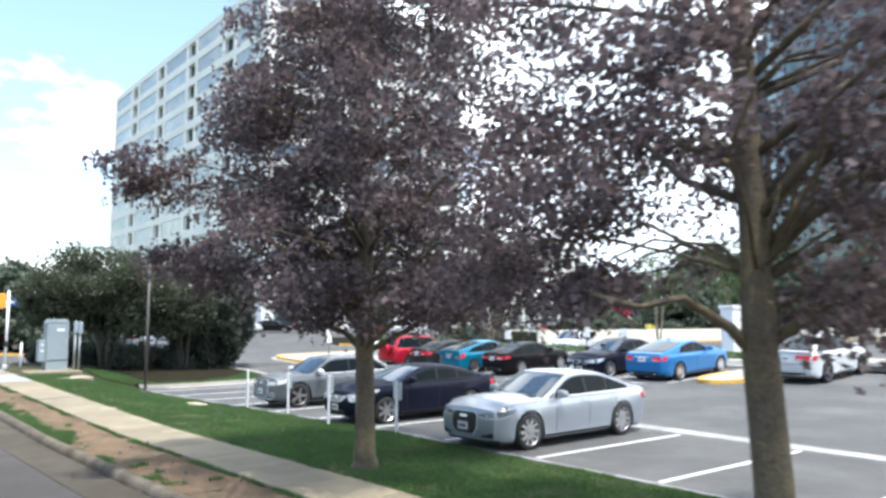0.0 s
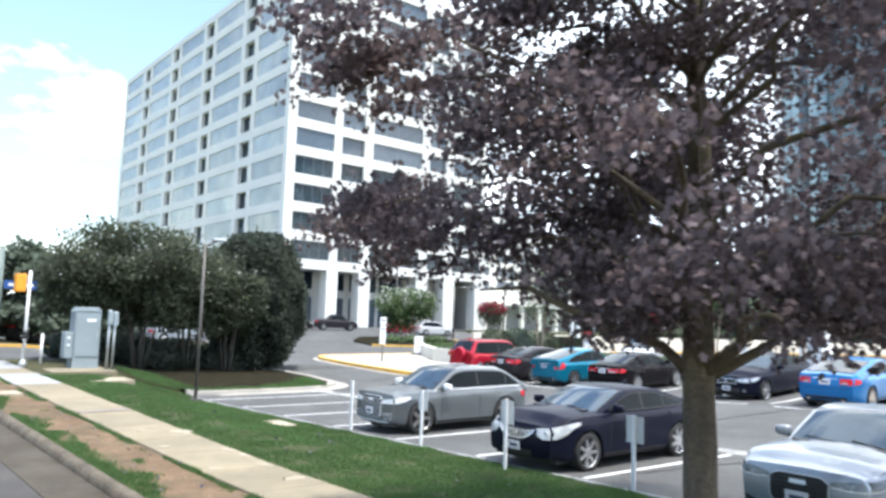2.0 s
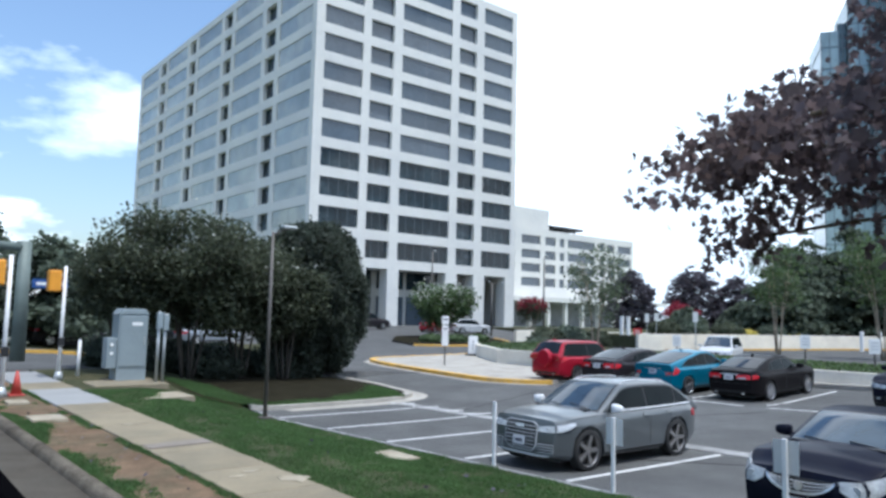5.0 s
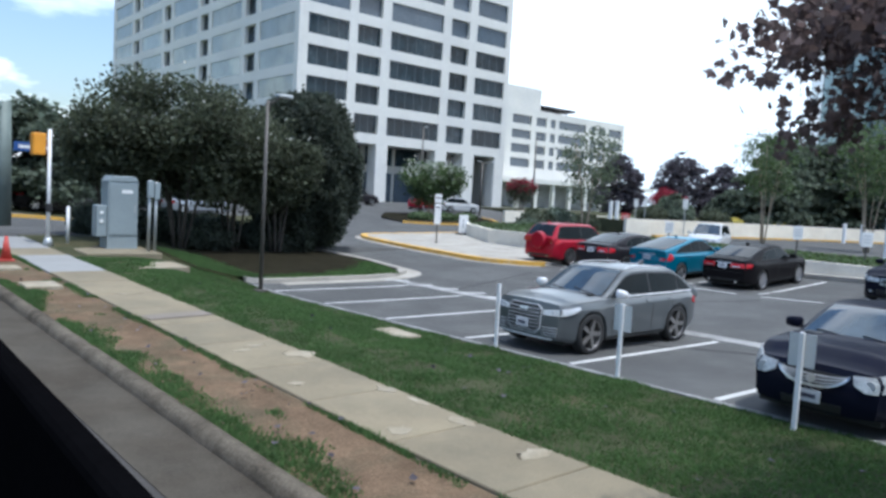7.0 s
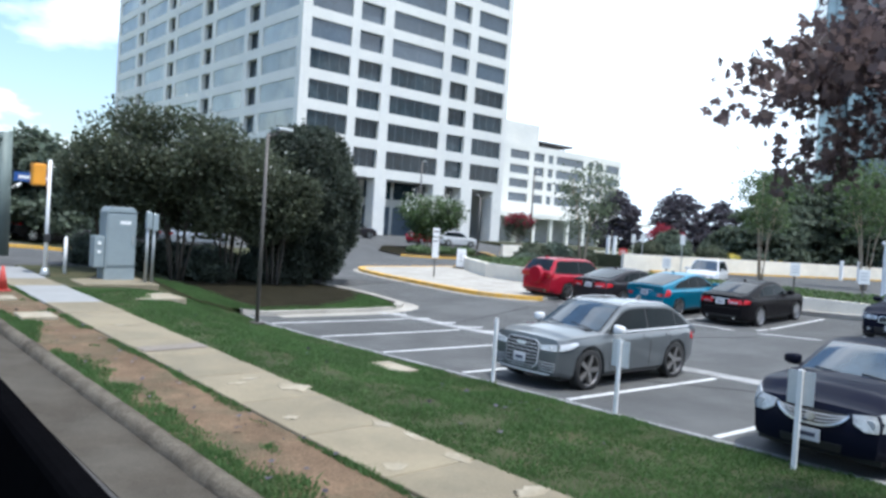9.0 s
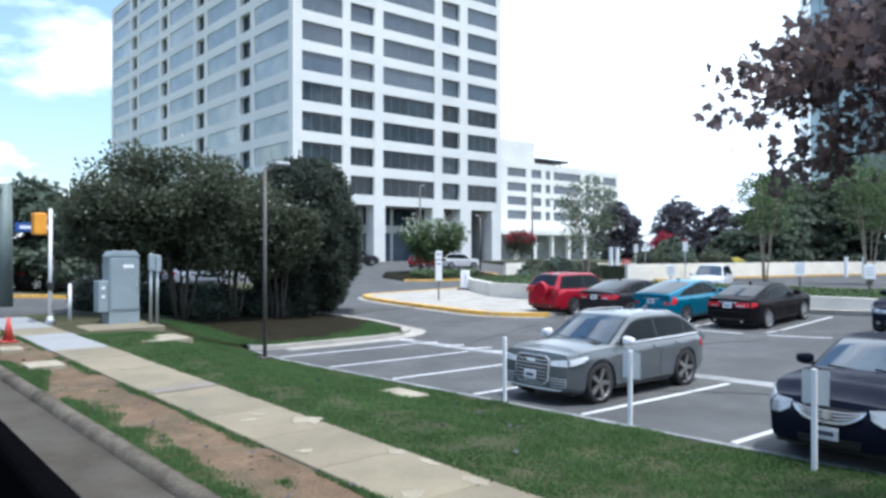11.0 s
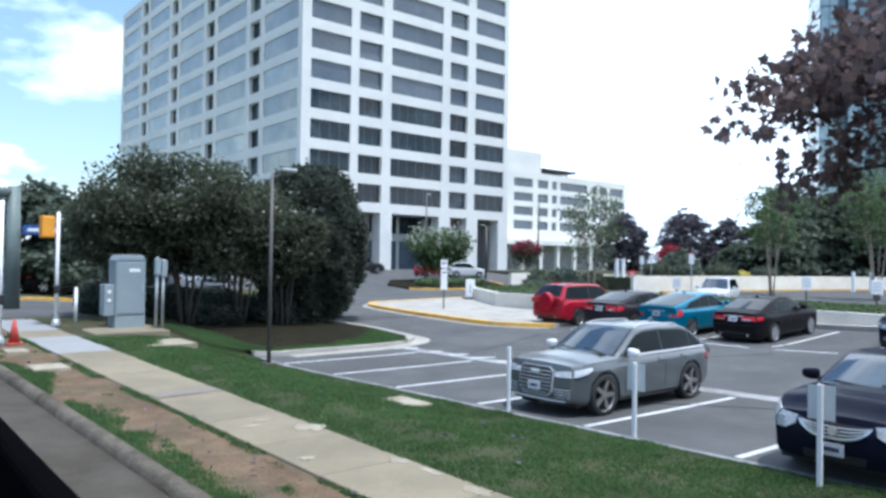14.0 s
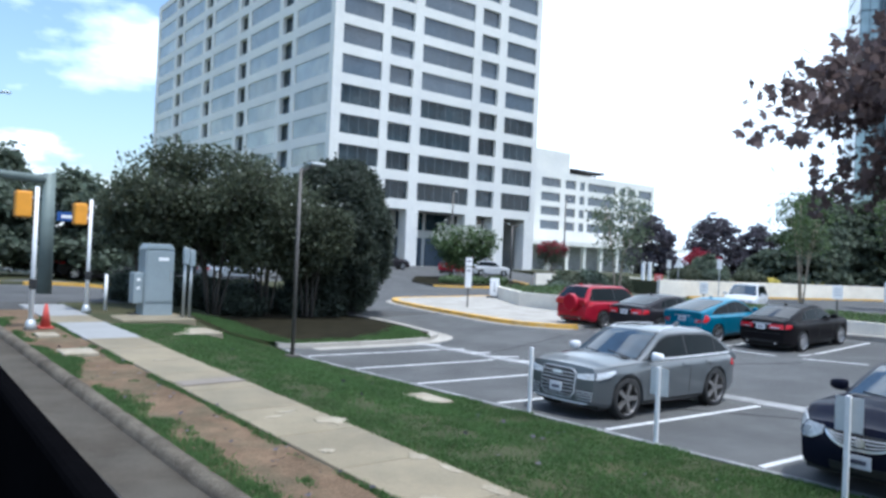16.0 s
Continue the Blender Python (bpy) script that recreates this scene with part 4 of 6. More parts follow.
    for i in range(m + 1):
        s = s1 - 0.04 + (s4 - s1 + 0.08) * i / m
        z = roof_z(s)
        e = min(edge, (z - floor_z) * 0.45)
        half = [Vector((s, glass_y(s, floor_z), floor_z)), Vector((s, glass_y(s, (floor_z + z - e) / 2), (floor_z + z - e) / 2)), Vector((s, glass_y(s, z - e), z - e)), Vector((s, glass_y(s, z - e) - 0.008, z - e * 0.5)), Vector((s, glass_y(s, z) - 0.022, z - e * 0.16))] + [on_roof(s, k) for k in (1.0, 0.8, 0.6, 0.4, 0.2, 0.0)]
        rows.append([bm.verts.new(p) for p in half] + [bm.verts.new((p.x, -p.y, p.z)) for p in half[-2::-1]])
    n = len(rows[0])
    for a, b in zip(rows, rows[1:]):
        for i in range(n - 1):
            bm.faces.new((a[i], a[i + 1], b[i + 1], b[i]))
    bm.faces.new(rows[0])
    bm.faces.new(rows[-1])
    bmesh.ops.recalc_face_normals(bm, faces=bm.faces[:])
    creased(part("cabin", bm, paint, car), 34)

    # side windows
    sa, sd, slope = dlo or (s1 + (s2 - s1) * 0.45, s3 + (s4 - s3) * 0.35, 1.1)
    mid = s2 + (s3 - s2) * 0.40
    rise = 0.035 / (s4 - s1)

    def sill(s):
        return belt + 0.012 + rise * (s - s1)

    def head(s, grow=0.0):
        low = sill(s)
        return max(low, min(roof_z(s) - edge - 0.012 + grow, low + max(0.0, sd + grow - s) * slope, low + max(0.0, s - sa + grow) * 3.0))

    def glazing(name_, a, b, mat, out, grow=0.0, n=14):
        rows = []
        for i in range(n + 1):
            s = a + (b - a) * i / n
            z0, z1 = sill(s) - grow, max(head(s, grow), sill(s) - grow + 0.002)
            rows.append([[s, z0 + (z1 - z0) * j / 4] for j in range(5)])
        creased(part(name_, slab([[on_glass(s, z, sg, out) for s, z in r_] for r_ in rows], (0, -sg * 0.012, 0)), mat, car))
    cuts = [sa + 0.01, mid - 0.03, mid + 0.03, min(sd - 0.03, s3 + 0.02), min(sd - 0.03, s3 + 0.02) + 0.045, sd - 0.02]
    for sg in (-1, 1):
        glazing("window_surround", sa - 0.03, sd + 0.025, M["trim_gloss"], 0.003, 0.022, 24)
        glazing("side_window", cuts[0], cuts[1], M["car_glass"], 0.008)
        glazing("side_window", cuts[2], cuts[3], M["car_glass"], 0.008)
        if cuts[5] - cuts[4] > 0.1:
            glazing("quarter_window", cuts[4], cuts[5], M["car_glass"], 0.008)
        if bright:
            row = [[on_glass(s, sill(s) - d, sg, 0.012) for d in (0.026, 0.002)] for s in [sa - 0.02 + (sd - sa + 0.03) * i / 16 for i in range(17)]]
            part("window_trim", slab(row, (0, -sg * 0.01, 0)), M["satin_bright"], car)
        for x0, z1 in ((mid, belt - 0.02), (max(sa - 0.08, axles[0] + arch + 0.06), belt - 0.03), (min(axles[1] - arch * 0.55, sd - 0.1), belt - 0.02)):
            z0 = clear + 0.13 if x0 < axles[1] - arch else r + arch * 0.95
            row = [[on_side(x0 + d, z0 + (z1 - z0) * j / 8, sg, 0.0025) for d in (-0.006, 0.006)] for j in range(9)]
            part("door_seam", slab(row, (0, -sg * 0.01, 0)), M["trim"], car)
        for hx in (mid - 0.24, min(axles[1] - arch * 0.4, mid + 0.98) - 0.2):
            hz = soft_curve(crease, hx, 0.12) + 0.015
            row = [[on_side(hx + d, hz + z_, sg, 0.03) for z_ in (-0.016, 0.016)] for d in (0.0, 0.02, 0.1, 0.18, 0.2)]
            creased(part("door_handle", slab(row, (0, -sg * 0.022, 0)), handles or paint, car))
        bm = bmesh.new()
        bmesh.ops.create_cube(bm, size=1.0)
        bmesh.ops.subdivide_edges(bm, edges=bm.edges[:], cuts=3, use_grid_fill=True)
        for v in bm.verts:
            d = v.co.copy()
            u = (abs(d.x) ** 4 + abs(d.y) ** 4 + abs(d.z) ** 4) ** 0.25
            d *= 0.5 / max(u, 1e-6)
            v.co = Vector((d.x * 0.13 + 0.05 * abs(d.y), d.y * 0.23, d.z * (0.15 - 0.05 * d.y * sg)))
        mo = creased(part("mirror", bm, caps or paint, car), 60)
        mo.location = (sa + 0.0, sg * (w + 0.06), belt + 0.07)
        part("mirror_arm", boxed(sa - 0.03, sa + 0.03, min(sg * w * 0.88, sg * (w + 0.02)), max(sg * w * 0.88, sg * (w + 0.02)), belt - 0.005, belt + 0.035, 0.01), M["trim_gloss"], car)
        row = [[on_side(axles[0] + arch + 0.05 + (axles[1] - axles[0] - 2 * arch - 0.1) * i / 6, clear + z_, sg, 0.012) for z_ in (0.0, 0.04, 0.085)] for i in range(7)]
        creased(part("sill", slab(row, (0, -sg * 0.04, 0)), strip or M["trim"], car))

    def roof_patch(name_, a, b, k1, mat, out):
        rows = []
        for i in range(9):
            s = a + (b - a) * i / 8
            rows.append([on_roof(s, k1 * (j / 5 - 1), out) for j in range(11)])
        creased(part(name_, slab(rows, (0, 0, -0.012)), mat, car))
    roof_patch("windshield_seal", s1 + 0.02, s2 + 0.02, 0.985, M["trim_gloss"], 0.004)
    roof_patch("windshield", s1 + 0.06, s2 - 0.03, 0.945, M["windscreen"], 0.009)
    roof_patch("rear_window_seal", s3 - 0.02, s4 - 0.02, 0.97, M["trim_gloss"], 0.004)
    roof_patch("rear_window", s3 + 0.03, s4 - 0.06, 0.92, M["rear_glass"], 0.009)
    for a in (-1, 1):
        p, q = on_roof(s1 + 0.05, a * 0.42 - 0.33, 0.02), on_roof(s1 + 0.13, a * 0.42 + 0.3, 0.02)
        part("wiper", tubed(p, q, 0.01, n=6), M["trim"], car)
    part("cowl", boxed(s1 - 0.16, s1 + 0.0, -w * 0.66, w * 0.66, hood - 0.05, hood + crown_at(1) - 0.002), M["trim"], car)
    for sg in (-1, 1):
        row = []
        for s in [0.22 + (s1 - 0.3) * i / 12 for i in range(13)]:
            half = outline(s)
            row.append([Vector((push(s, half[-2][0], half[-2][1]), sg * (half[-2][0] + d), half[-2][1] + 0.003)) for d in (-0.007, 0.005)])
        part("hood_seam", slab(row, (0, 0, -0.008)), M["trim"], car)
    bm = bmesh.new()
    v = box(bm, s3 - 0.26, s3 - 0.08, -0.02, 0.02, zr + crown - 0.02, zr + crown + 0.055)
    v[4].co.x += 0.13
    v[7].co.x += 0.13
    part("roof_antenna", bm, paint, car)
    if rails:
        for sg in (-1, 1):
            bm = bmesh.new()
            pts = [on_roof(s2 + 0.1 + (s3 - s2 - 0.15) * i / 8, sg * 0.9, 0.025 if 0 < i < 8 else 0.0) for i in range(9)]
            for p, q in zip(pts, pts[1:]):
                tube(bm, p, q, 0.012, n=6)
            part("roof_rail", bm, M["satin"] if bright else M["trim_gloss"], car)

    # headlights wrap the corner: stops on the nose (k, low, high), then on the flank (s, low, high)
    nh = hood * blunt
    if nose == "big" and suv:
        kk, ss = ((0.57, nh - 0.2, nh - 0.125), (0.76, nh - 0.205, nh - 0.105), (0.96, nh - 0.2, nh - 0.09)), ((0.1, nh - 0.19, nh - 0.075), (0.28, nh - 0.14, nh - 0.05), (0.46, nh - 0.085, nh - 0.035))
    elif nose == "big":
        kk, ss = ((0.50, nh - 0.15, nh - 0.085), (0.72, nh - 0.165, nh - 0.06), (0.95, nh - 0.165, nh - 0.04)), ((0.1, nh - 0.155, nh - 0.03), (0.3, nh - 0.1, nh + 0.0), (0.5, nh - 0.02, nh + 0.02))
    elif nose == "wide":
        kk, ss = ((0.63, nh - 0.13, nh - 0.03), (0.8, nh - 0.2, nh - 0.02), (0.96, nh - 0.2, nh - 0.01)), ((0.1, nh - 0.18, nh + 0.01), (0.3, nh - 0.1, nh + 0.05), (0.5, nh - 0.01, nh + 0.075), (0.68, nh + 0.05, nh + 0.085))
    else:
        kk, ss = ((0.5, nh - 0.14, nh - 0.05), (0.75, nh - 0.15, nh - 0.03), (0.95, nh - 0.15, nh - 0.02)), ((0.1, nh - 0.14, nh - 0.01), (0.28, nh - 0.08, nh + 0.01), (0.45, nh - 0.02, nh + 0.03))
    t0, t1 = deck * tail_z[0], deck * tail_z[1]
    for sg in (-1, 1):
        rows = [[on_nose(sg * k, a + (b - a) * j / 3, 0.014) for j in range(4)] for k, a, b in kk] + [[on_side(s, a + (b - a) * j / 3, sg, 0.014) for j in range(4)] for s, a, b in ss]
        lampo = creased(part("headlight", slab(rows, (0.05, -sg * 0.03, 0)), lamp or M["lamp_clear"], car), 40)
        k, a, b = kk[1]
        p = on_nose(sg * (k + 0.06), (a + b) / 2, 0.018)
        part("lamp_reflector", tubed(p, p + Vector((0.02, 0, 0)), (b - a) * 0.3, n=14), M["satin"], lampo)
        if nose == "big":
            row = [[on_nose(sg * k_, a_ + 0.004 + d, 0.02) for d in (0, 0.014)] for k_, a_, b_ in kk] + [[on_side(s_, a_ + 0.006 + d, sg, 0.02) for d in (0, 0.014)] for s_, a_, b_ in ss[:2]]
            part("running_light", slab(row, (0.012, 0, 0)), M["satin_bright"], lampo)
        # lower intakes
        if nose == "big":
            nose_patch("side_intake", sg * 0.6, sg * 0.97, clear + (0.12 if suv else 0.1), (clear + 0.3) if suv else (lambda k: clear + 0.13 + 0.2 * (abs(k) - 0.6)), M["trim"], 0.008)
            for i in range(4):
                z = clear + 0.13 + 0.046 * i
                if slat:
                    nose_patch("intake_slat", sg * 0.6, sg * 0.99, z, z + 0.015, slat, 0.022, 0.03, 5)
        elif nose != "wide":
            nose_patch("side_intake", sg * 0.68, sg * 0.92, clear + 0.11, clear + 0.22, M["trim"], 0.006)
            p = on_nose(sg * 0.79, clear + 0.165, 0.012)
            part("fog_lamp", tubed(p, p + Vector((0.03, 0, 0)), 0.042, n=12), M["lamp_clear"], car)
        # tail lamps
        rows = [[on_tail(sg * k_, t0 + (t1 - t0) * j / 2, 0.014) for j in range(3)] for k_ in (tail_in, 0.7, 0.95)] + [[on_side(L - d, t0 + (t1 - t0) * (j / 2) * f + (1 - f) * (t1 - t0) * 0.6, sg, 0.014) for j in range(3)] for d, f in ((0.08, 1.0), (0.2, 0.9), (0.34, 0.45))]
        tl = creased(part("taillight", slab(rows, (-0.03, -sg * 0.03, 0)), M["lamp_red"], car), 40)
        rows = [[on_tail(sg * k_, t0 + (t1 - t0) * q, 0.019) for q in (0.12, 0.36)] for k_ in (tail_in + 0.04, (tail_in + 0.8) / 2, 0.8)]
        part("reversing_lamp", slab(rows, (-0.008, 0, 0)), M["lamp_clear"], tl)
        p = on_tail(sg * 0.66, clear + 0.13, 0.01)
        part("exhaust_tip", tubed(p - Vector((0.12, 0, 0.01)), p - Vector((0, 0, 0.01)), 0.038, n=12), M["chrome"], car)
    if nose == "big":
        z0, z1, ke = clear + 0.15, nh - 0.06, 0.51 if suv else 0.46
        tilt = 0.09 if suv else 0.13

        def hexlow(k):
            return z0 + max(0.0, abs(k) - (ke - 0.13)) / 0.13 * tilt

        def hexhigh(k):
            return z1 - max(0.0, abs(k) - (ke - 0.1)) / 0.1 * 0.06
        nose_patch("grille_rim", -ke - 0.025, ke + 0.025, lambda k: hexlow(k * 0.96) - 0.018, lambda k: hexhigh(k * 0.96) + 0.015, slat or M["satin"], 0.016, 0.05, 20)
        nose_patch("grille", -ke, ke, hexlow, hexhigh, M["trim"], 0.02, 0.04, 20, "black slatted grille in a bright rim")
        for i in range(7):
            z = z0 + 0.03 + (z1 - z0 - 0.04) * i / 7
            q = ke - 0.02 - 0.12 * max(0.0, 1 - (z - z0) / tilt)
            nose_patch("grille_slat", -q, q, z, z + 0.013, slat or M["trim_gloss"], 0.03, 0.02, 10)
        nose_patch("badge", -0.13, 0.13, z1 - 0.1, z1 - 0.05, M["chrome"], 0.036, 0.01, 4)
        nose_patch("lip", -0.9, 0.9, clear + 0.055, clear + 0.085, M["satin_bright"] if suv else paint, 0.02, 0.05)
    elif nose == "wide":
        def vee(k, lift):
            return nh - 0.055 - 0.165 * lift * (1 - (abs(k) / 0.58) ** 3)
        nose_patch("grille", -0.55, 0.55, lambda k: vee(k, 0.95) - 0.01, lambda k: nh - 0.05, M["trim"], 0.01, 0.04, 16, "black grille with bright curved bars")
        for i in range(3):
            nose_patch("grille_slat", -0.53, 0.53, lambda k: vee(k, 0.24 + 0.25 * i) - 0.006, lambda k: vee(k, 0.24 + 0.25 * i) + 0.006, M["satin"], 0.022, 0.012, 16)
        nose_patch("grille_rim", -0.58, 0.58, lambda k: vee(k, 1.0) - 0.013, lambda k: vee(k, 1.0) + 0.013, M["chrome"], 0.036, 0.04, 20)
        p = on_nose(0, nh - 0.14, 0.05)
        part("badge", tubed(p, p + Vector((0.03, 0, 0)), 0.052, n=16), M["chrome"], car)
        nose_patch("lower_intake", -0.5, 0.5, clear + 0.07, clear + 0.17, M["trim"], 0.008)
    elif nose == "kidney":
        for sg in (-1, 1):
            nose_patch("grille_rim", sg * 0.03, sg * 0.43, nh - 0.21, nh - 0.04, M["chrome"], 0.018, 0.04, 5)
            nose_patch("grille", sg * 0.055, sg * 0.405, nh - 0.195, nh - 0.055, M["trim"], 0.024, 0.03, 5)
        nose_patch("lower_intake", -0.6, 0.6, clear + 0.08, clear + 0.24, M["trim"], 0.008)
    else:
        nose_patch("grille", -0.48, 0.48, nh - 0.15, nh - 0.06, M["trim"], 0.01)
        nose_patch("lower_intake", -0.55, 0.55, clear + 0.08, clear + 0.2, M["trim"], 0.008)
    zp = clear + (0.22 if nose == "big" else 0.15)
    pl = nose_patch("number_plate", -0.19, 0.19, zp, zp + 0.15, M["plate"], 0.045, 0.012, 4)
    part("plate_lettering", slab([[on_nose(k_, zp + d, 0.048) for d in (0.05, 0.1)] for k_ in (-0.12, 0.0, 0.12)], (0.002, 0, 0)), M["bar"], pl)
    zp = (t0 + t1) / 2 - 0.1
    pl = tail_patch("number_plate", -0.2, 0.2, zp, zp + 0.15, M["plate"], 0.012, 0.01, 4)
    part("plate_lettering", slab([[on_tail(k_, zp + d, 0.015) for d in (0.05, 0.1)] for k_ in (-0.13, 0.0, 0.13)], (-0.002, 0, 0)), M["bar"], pl)
    tail_patch("chrome_strip", -0.45, 0.45, zp + 0.165, zp + 0.185, M["chrome"], 0.012, 0.02)
    tail_patch("rear_bumper_insert", -0.8, 0.8, clear + 0.12, clear + 0.2, M["trim"], 0.008)
    tail_patch("lid_seam", -0.86, 0.86, deck * 0.6, deck * 0.6 + 0.012, M["trim"], 0.003, 0.01)
    part("underbody", boxed(0.25, L - 0.3, -w * 0.8, w * 0.8, clear - 0.03, clear + 0.1), M["trim"], car)
    for a in axles:
        for sg in (-1, 1):
            part("wheel_housing", boxed(a - arch * 0.95, a + arch * 0.95, sg * w * 0.62 - 0.02, sg * w * 0.62 + 0.02, clear, r + arch * 0.95), M["trim"], car)
            wheel_at(car, a, sg * (w * 0.985), r, sg, rim, spokes)
    return car


grey = car_paint("grey_car_paint", (0.105, 0.115, 0.12), 0.3, 0.35, 0.7)
silver = car_paint("silver_car_paint", (0.31, 0.335, 0.37), 0.5, 0.3, 0.5)
navy = car_paint("black_blue_car_paint", (0.006, 0.0072, 0.017), 0.0, 0.5, 0.14, 0.05)
black_p = car_paint("black_car_paint", (0.008, 0.007, 0.008), 0.0, 0.5, 0.2, 0.02)
teal = car_paint("teal_blue_car_paint", (0.006, 0.17, 0.27), 0.4, 0.35, 0.4)
blue = car_paint("bright_blue_car_paint", (0.02, 0.165, 0.42), 0.4, 0.35, 0.4)
red = car_paint("red_car_paint", (0.38, 0.012, 0.03), 0.2, 0.35, 0.4)
brown = car_paint("dark_grey_car_paint", (0.028, 0.025, 0.028), 0.2, 0.4, 0.15, 0.1)
white_p = car_paint("white_car_paint", (0.52, 0.53, 0.53), 0.0, 0.35, 0.4)

make_car("suv", (10.98, 25.5), 0, grey, "grey compact luxury SUV parked nose to the lawn", 4.5, 1.83, 1.52, (0.82, 3.54), 0.37, hood=0.99, deck=1.03, belt=1.0, base=(1.22, 2.02, 3.6, 4.4), suv=True, rim=M["rim_mid"], spokes=5, nose="big", clear=0.22, slat=M["satin"], caps=M["white_paint"], bright=True, lamp=M["lamp_bright"], blunt=0.92, lean=0.05, dlo=(1.5, 4.12, 0.75), rails=True)
make_car("sedan", (10.48, 20.3), 0, navy, "dark navy sedan with chrome grille parked nose to lawn", 4.82, 1.80, 1.4, (0.92, 3.70), 0.335, hood=0.97, deck=1.06, belt=0.98, base=(1.25, 2.15, 3.25, 4.3), nose="wide", spokes=7, blunt=0.8, lean=0.13, dlo=(1.62, 4.0, 0.62), lamp=M["lamp_pale"])
make_car("sedan", (10.42, 15.42), 0, silver, "silver luxury sedan with black grille parked nose to lawn", 4.93, 1.87, 1.44, (0.9, 3.81), 0.35, hood=0.94, deck=1.02, belt=0.95, base=(1.4, 2.25, 3.35, 4.5), nose="big", spokes=10, lamp=M["lamp_smoke"], bright=True, blunt=0.84, lean=0.08, dlo=(1.75, 4.2, 0.6), clear=0.17)
make_car("suv", (27.55, 36.25), 180, red, "red compact SUV with covered spare wheel on its tail", 4.42, 1.82, 1.68, (0.85, 3.41), 0.35, hood=1.05, deck=1.12, belt=1.05, base=(1.2, 1.85, 3.95, 4.38), suv=True, nose="plain", clear=0.24, blunt=0.86, lean=0.06, dlo=(1.45, 4.15, 2.0), tail_z=(0.74, 1.0), tail_in=0.8, rails=True)
make_car("sedan", (28.1, 33.75), 180, brown, "dark grey sedan parked with its tail to the lane", 4.8, 1.82, 1.45, (0.95, 3.73), 0.33, hood=0.98, deck=1.08, belt=0.98, base=(1.3, 2.15, 3.3, 4.35), nose="plain")
make_car("hatchback", (27.95, 31.35), 180, teal, "teal blue hybrid hatchback with high tail", 4.54, 1.76, 1.47, (0.95, 3.65), 0.32, hood=0.95, deck=1.10, belt=0.97, base=(1.05, 2.0, 2.9, 4.46), nose="plain", dlo=(1.4, 3.9, 0.5), tail_z=(0.66, 0.9), tail_in=0.72)
make_car("sedan", (28.35, 28.7), 180, black_p, "black sedan with wide red tail lamps", 4.6, 1.78, 1.42, (0.93, 3.55), 0.33, hood=0.96, deck=1.05, belt=0.96, base=(1.25, 2.05, 3.15, 4.1), nose="plain", spokes=10, tail_in=0.38, tail_z=(0.74, 0.87))
make_car("sedan", (23.9, 23.75), 0, navy, "dark navy sedan with twin grille facing the lane", 4.7, 1.83, 1.44, (0.85, 3.7), 0.335, hood=0.98, deck=1.05, belt=0.98, base=(1.35, 2.2, 3.25, 4.25), nose="kidney", spokes=7)
make_car("sedan", (28.25, 20.5), 180, blue, "bright blue sedan parked with its tail to the lane", 4.75, 1.85, 1.42, (0.9, 3.72), 0.335, hood=0.97, deck=1.06, belt=0.97, base=(1.35, 2.2, 3.1, 4.4), nose="plain", spokes=10, tail_in=0.55)
make_car("suv", (30.2, 16.2), 180, white_p, "white sporty SUV parked with its tail to the lane", 4.7, 1.93, 1.62, (0.9, 3.71), 0.365, hood=1.02, deck=1.1, belt=1.04, base=(1.3, 2.1, 3.5, 4.55), suv=True, nose="plain", spokes=5, rim=M["rim_dark"], blunt=0.85, dlo=(1.6, 4.2, 0.8))
make_car("minivan", (40.3, 39.0), 20, white_p, "white van on the drive behind the planter", 4.9, 1.95, 1.75, (0.95, 3.85), 0.34, hood=1.1, deck=1.15, belt=1.1, base=(1.0, 1.9, 4.4, 4.85), nose="wide", dlo=(1.35, 4.5, 2.0))
FAR_SUV = dict(hood=1.05, deck=1.1, belt=1.05, base=(1.3, 2.05, 3.75, 4.45), suv=True, blunt=0.86, dlo=(1.5, 4.1, 1.2))
make_car("suv", (57.2, 76.4), 160, white_p, "white SUV parked in the tower forecourt", 4.6, 1.88, 1.66, (0.9, 3.6), 0.35, group="cars in the forecourt", **FAR_SUV)
make_car("sedan", (43.0, 84.0), 150, black_p, "dark sedan parked in the tower forecourt", 4.7, 1.8, 1.45, (0.9, 3.7), 0.33, group="cars in the forecourt")
make_car("pickup", (48.5, 83.5), 160, brown, "dark pickup parked in the tower forecourt", 5.2, 1.95, 1.8, (0.95, 4.1), 0.38, hood=1.15, deck=1.2, belt=1.15, base=(1.3, 2.0, 3.2, 3.7), group="cars in the forecourt", clear=0.3, blunt=0.88)
make_car("hatchback", (54.0, 80.5), 200, red, "red hatchback parked in the tower forecourt", 4.2, 1.75, 1.5, (0.85, 3.4), 0.32, base=(1.1, 1.8, 3.3, 4.05), group="cars in the forecourt")
make_car("suv", (39.5, 85.0), 120, white_p, "white SUV parked in the tower forecourt", 4.6, 1.88, 1.66, (0.9, 3.6), 0.35, group="cars in the forecourt", **FAR_SUV)
make_car("sedan", (24.0, 68.0), 185, silver, "silver sedan seen through the shrubs", 4.7, 1.8, 1.45, (0.9, 3.7), 0.33, group="cars beyond the shrubs")
make_car("suv", (13.5, 63.5), 195, brown, "dark SUV parked beyond the side street", 4.7, 1.85, 1.65, (0.9, 3.7), 0.35, group="cars beyond the shrubs", **FAR_SUV)


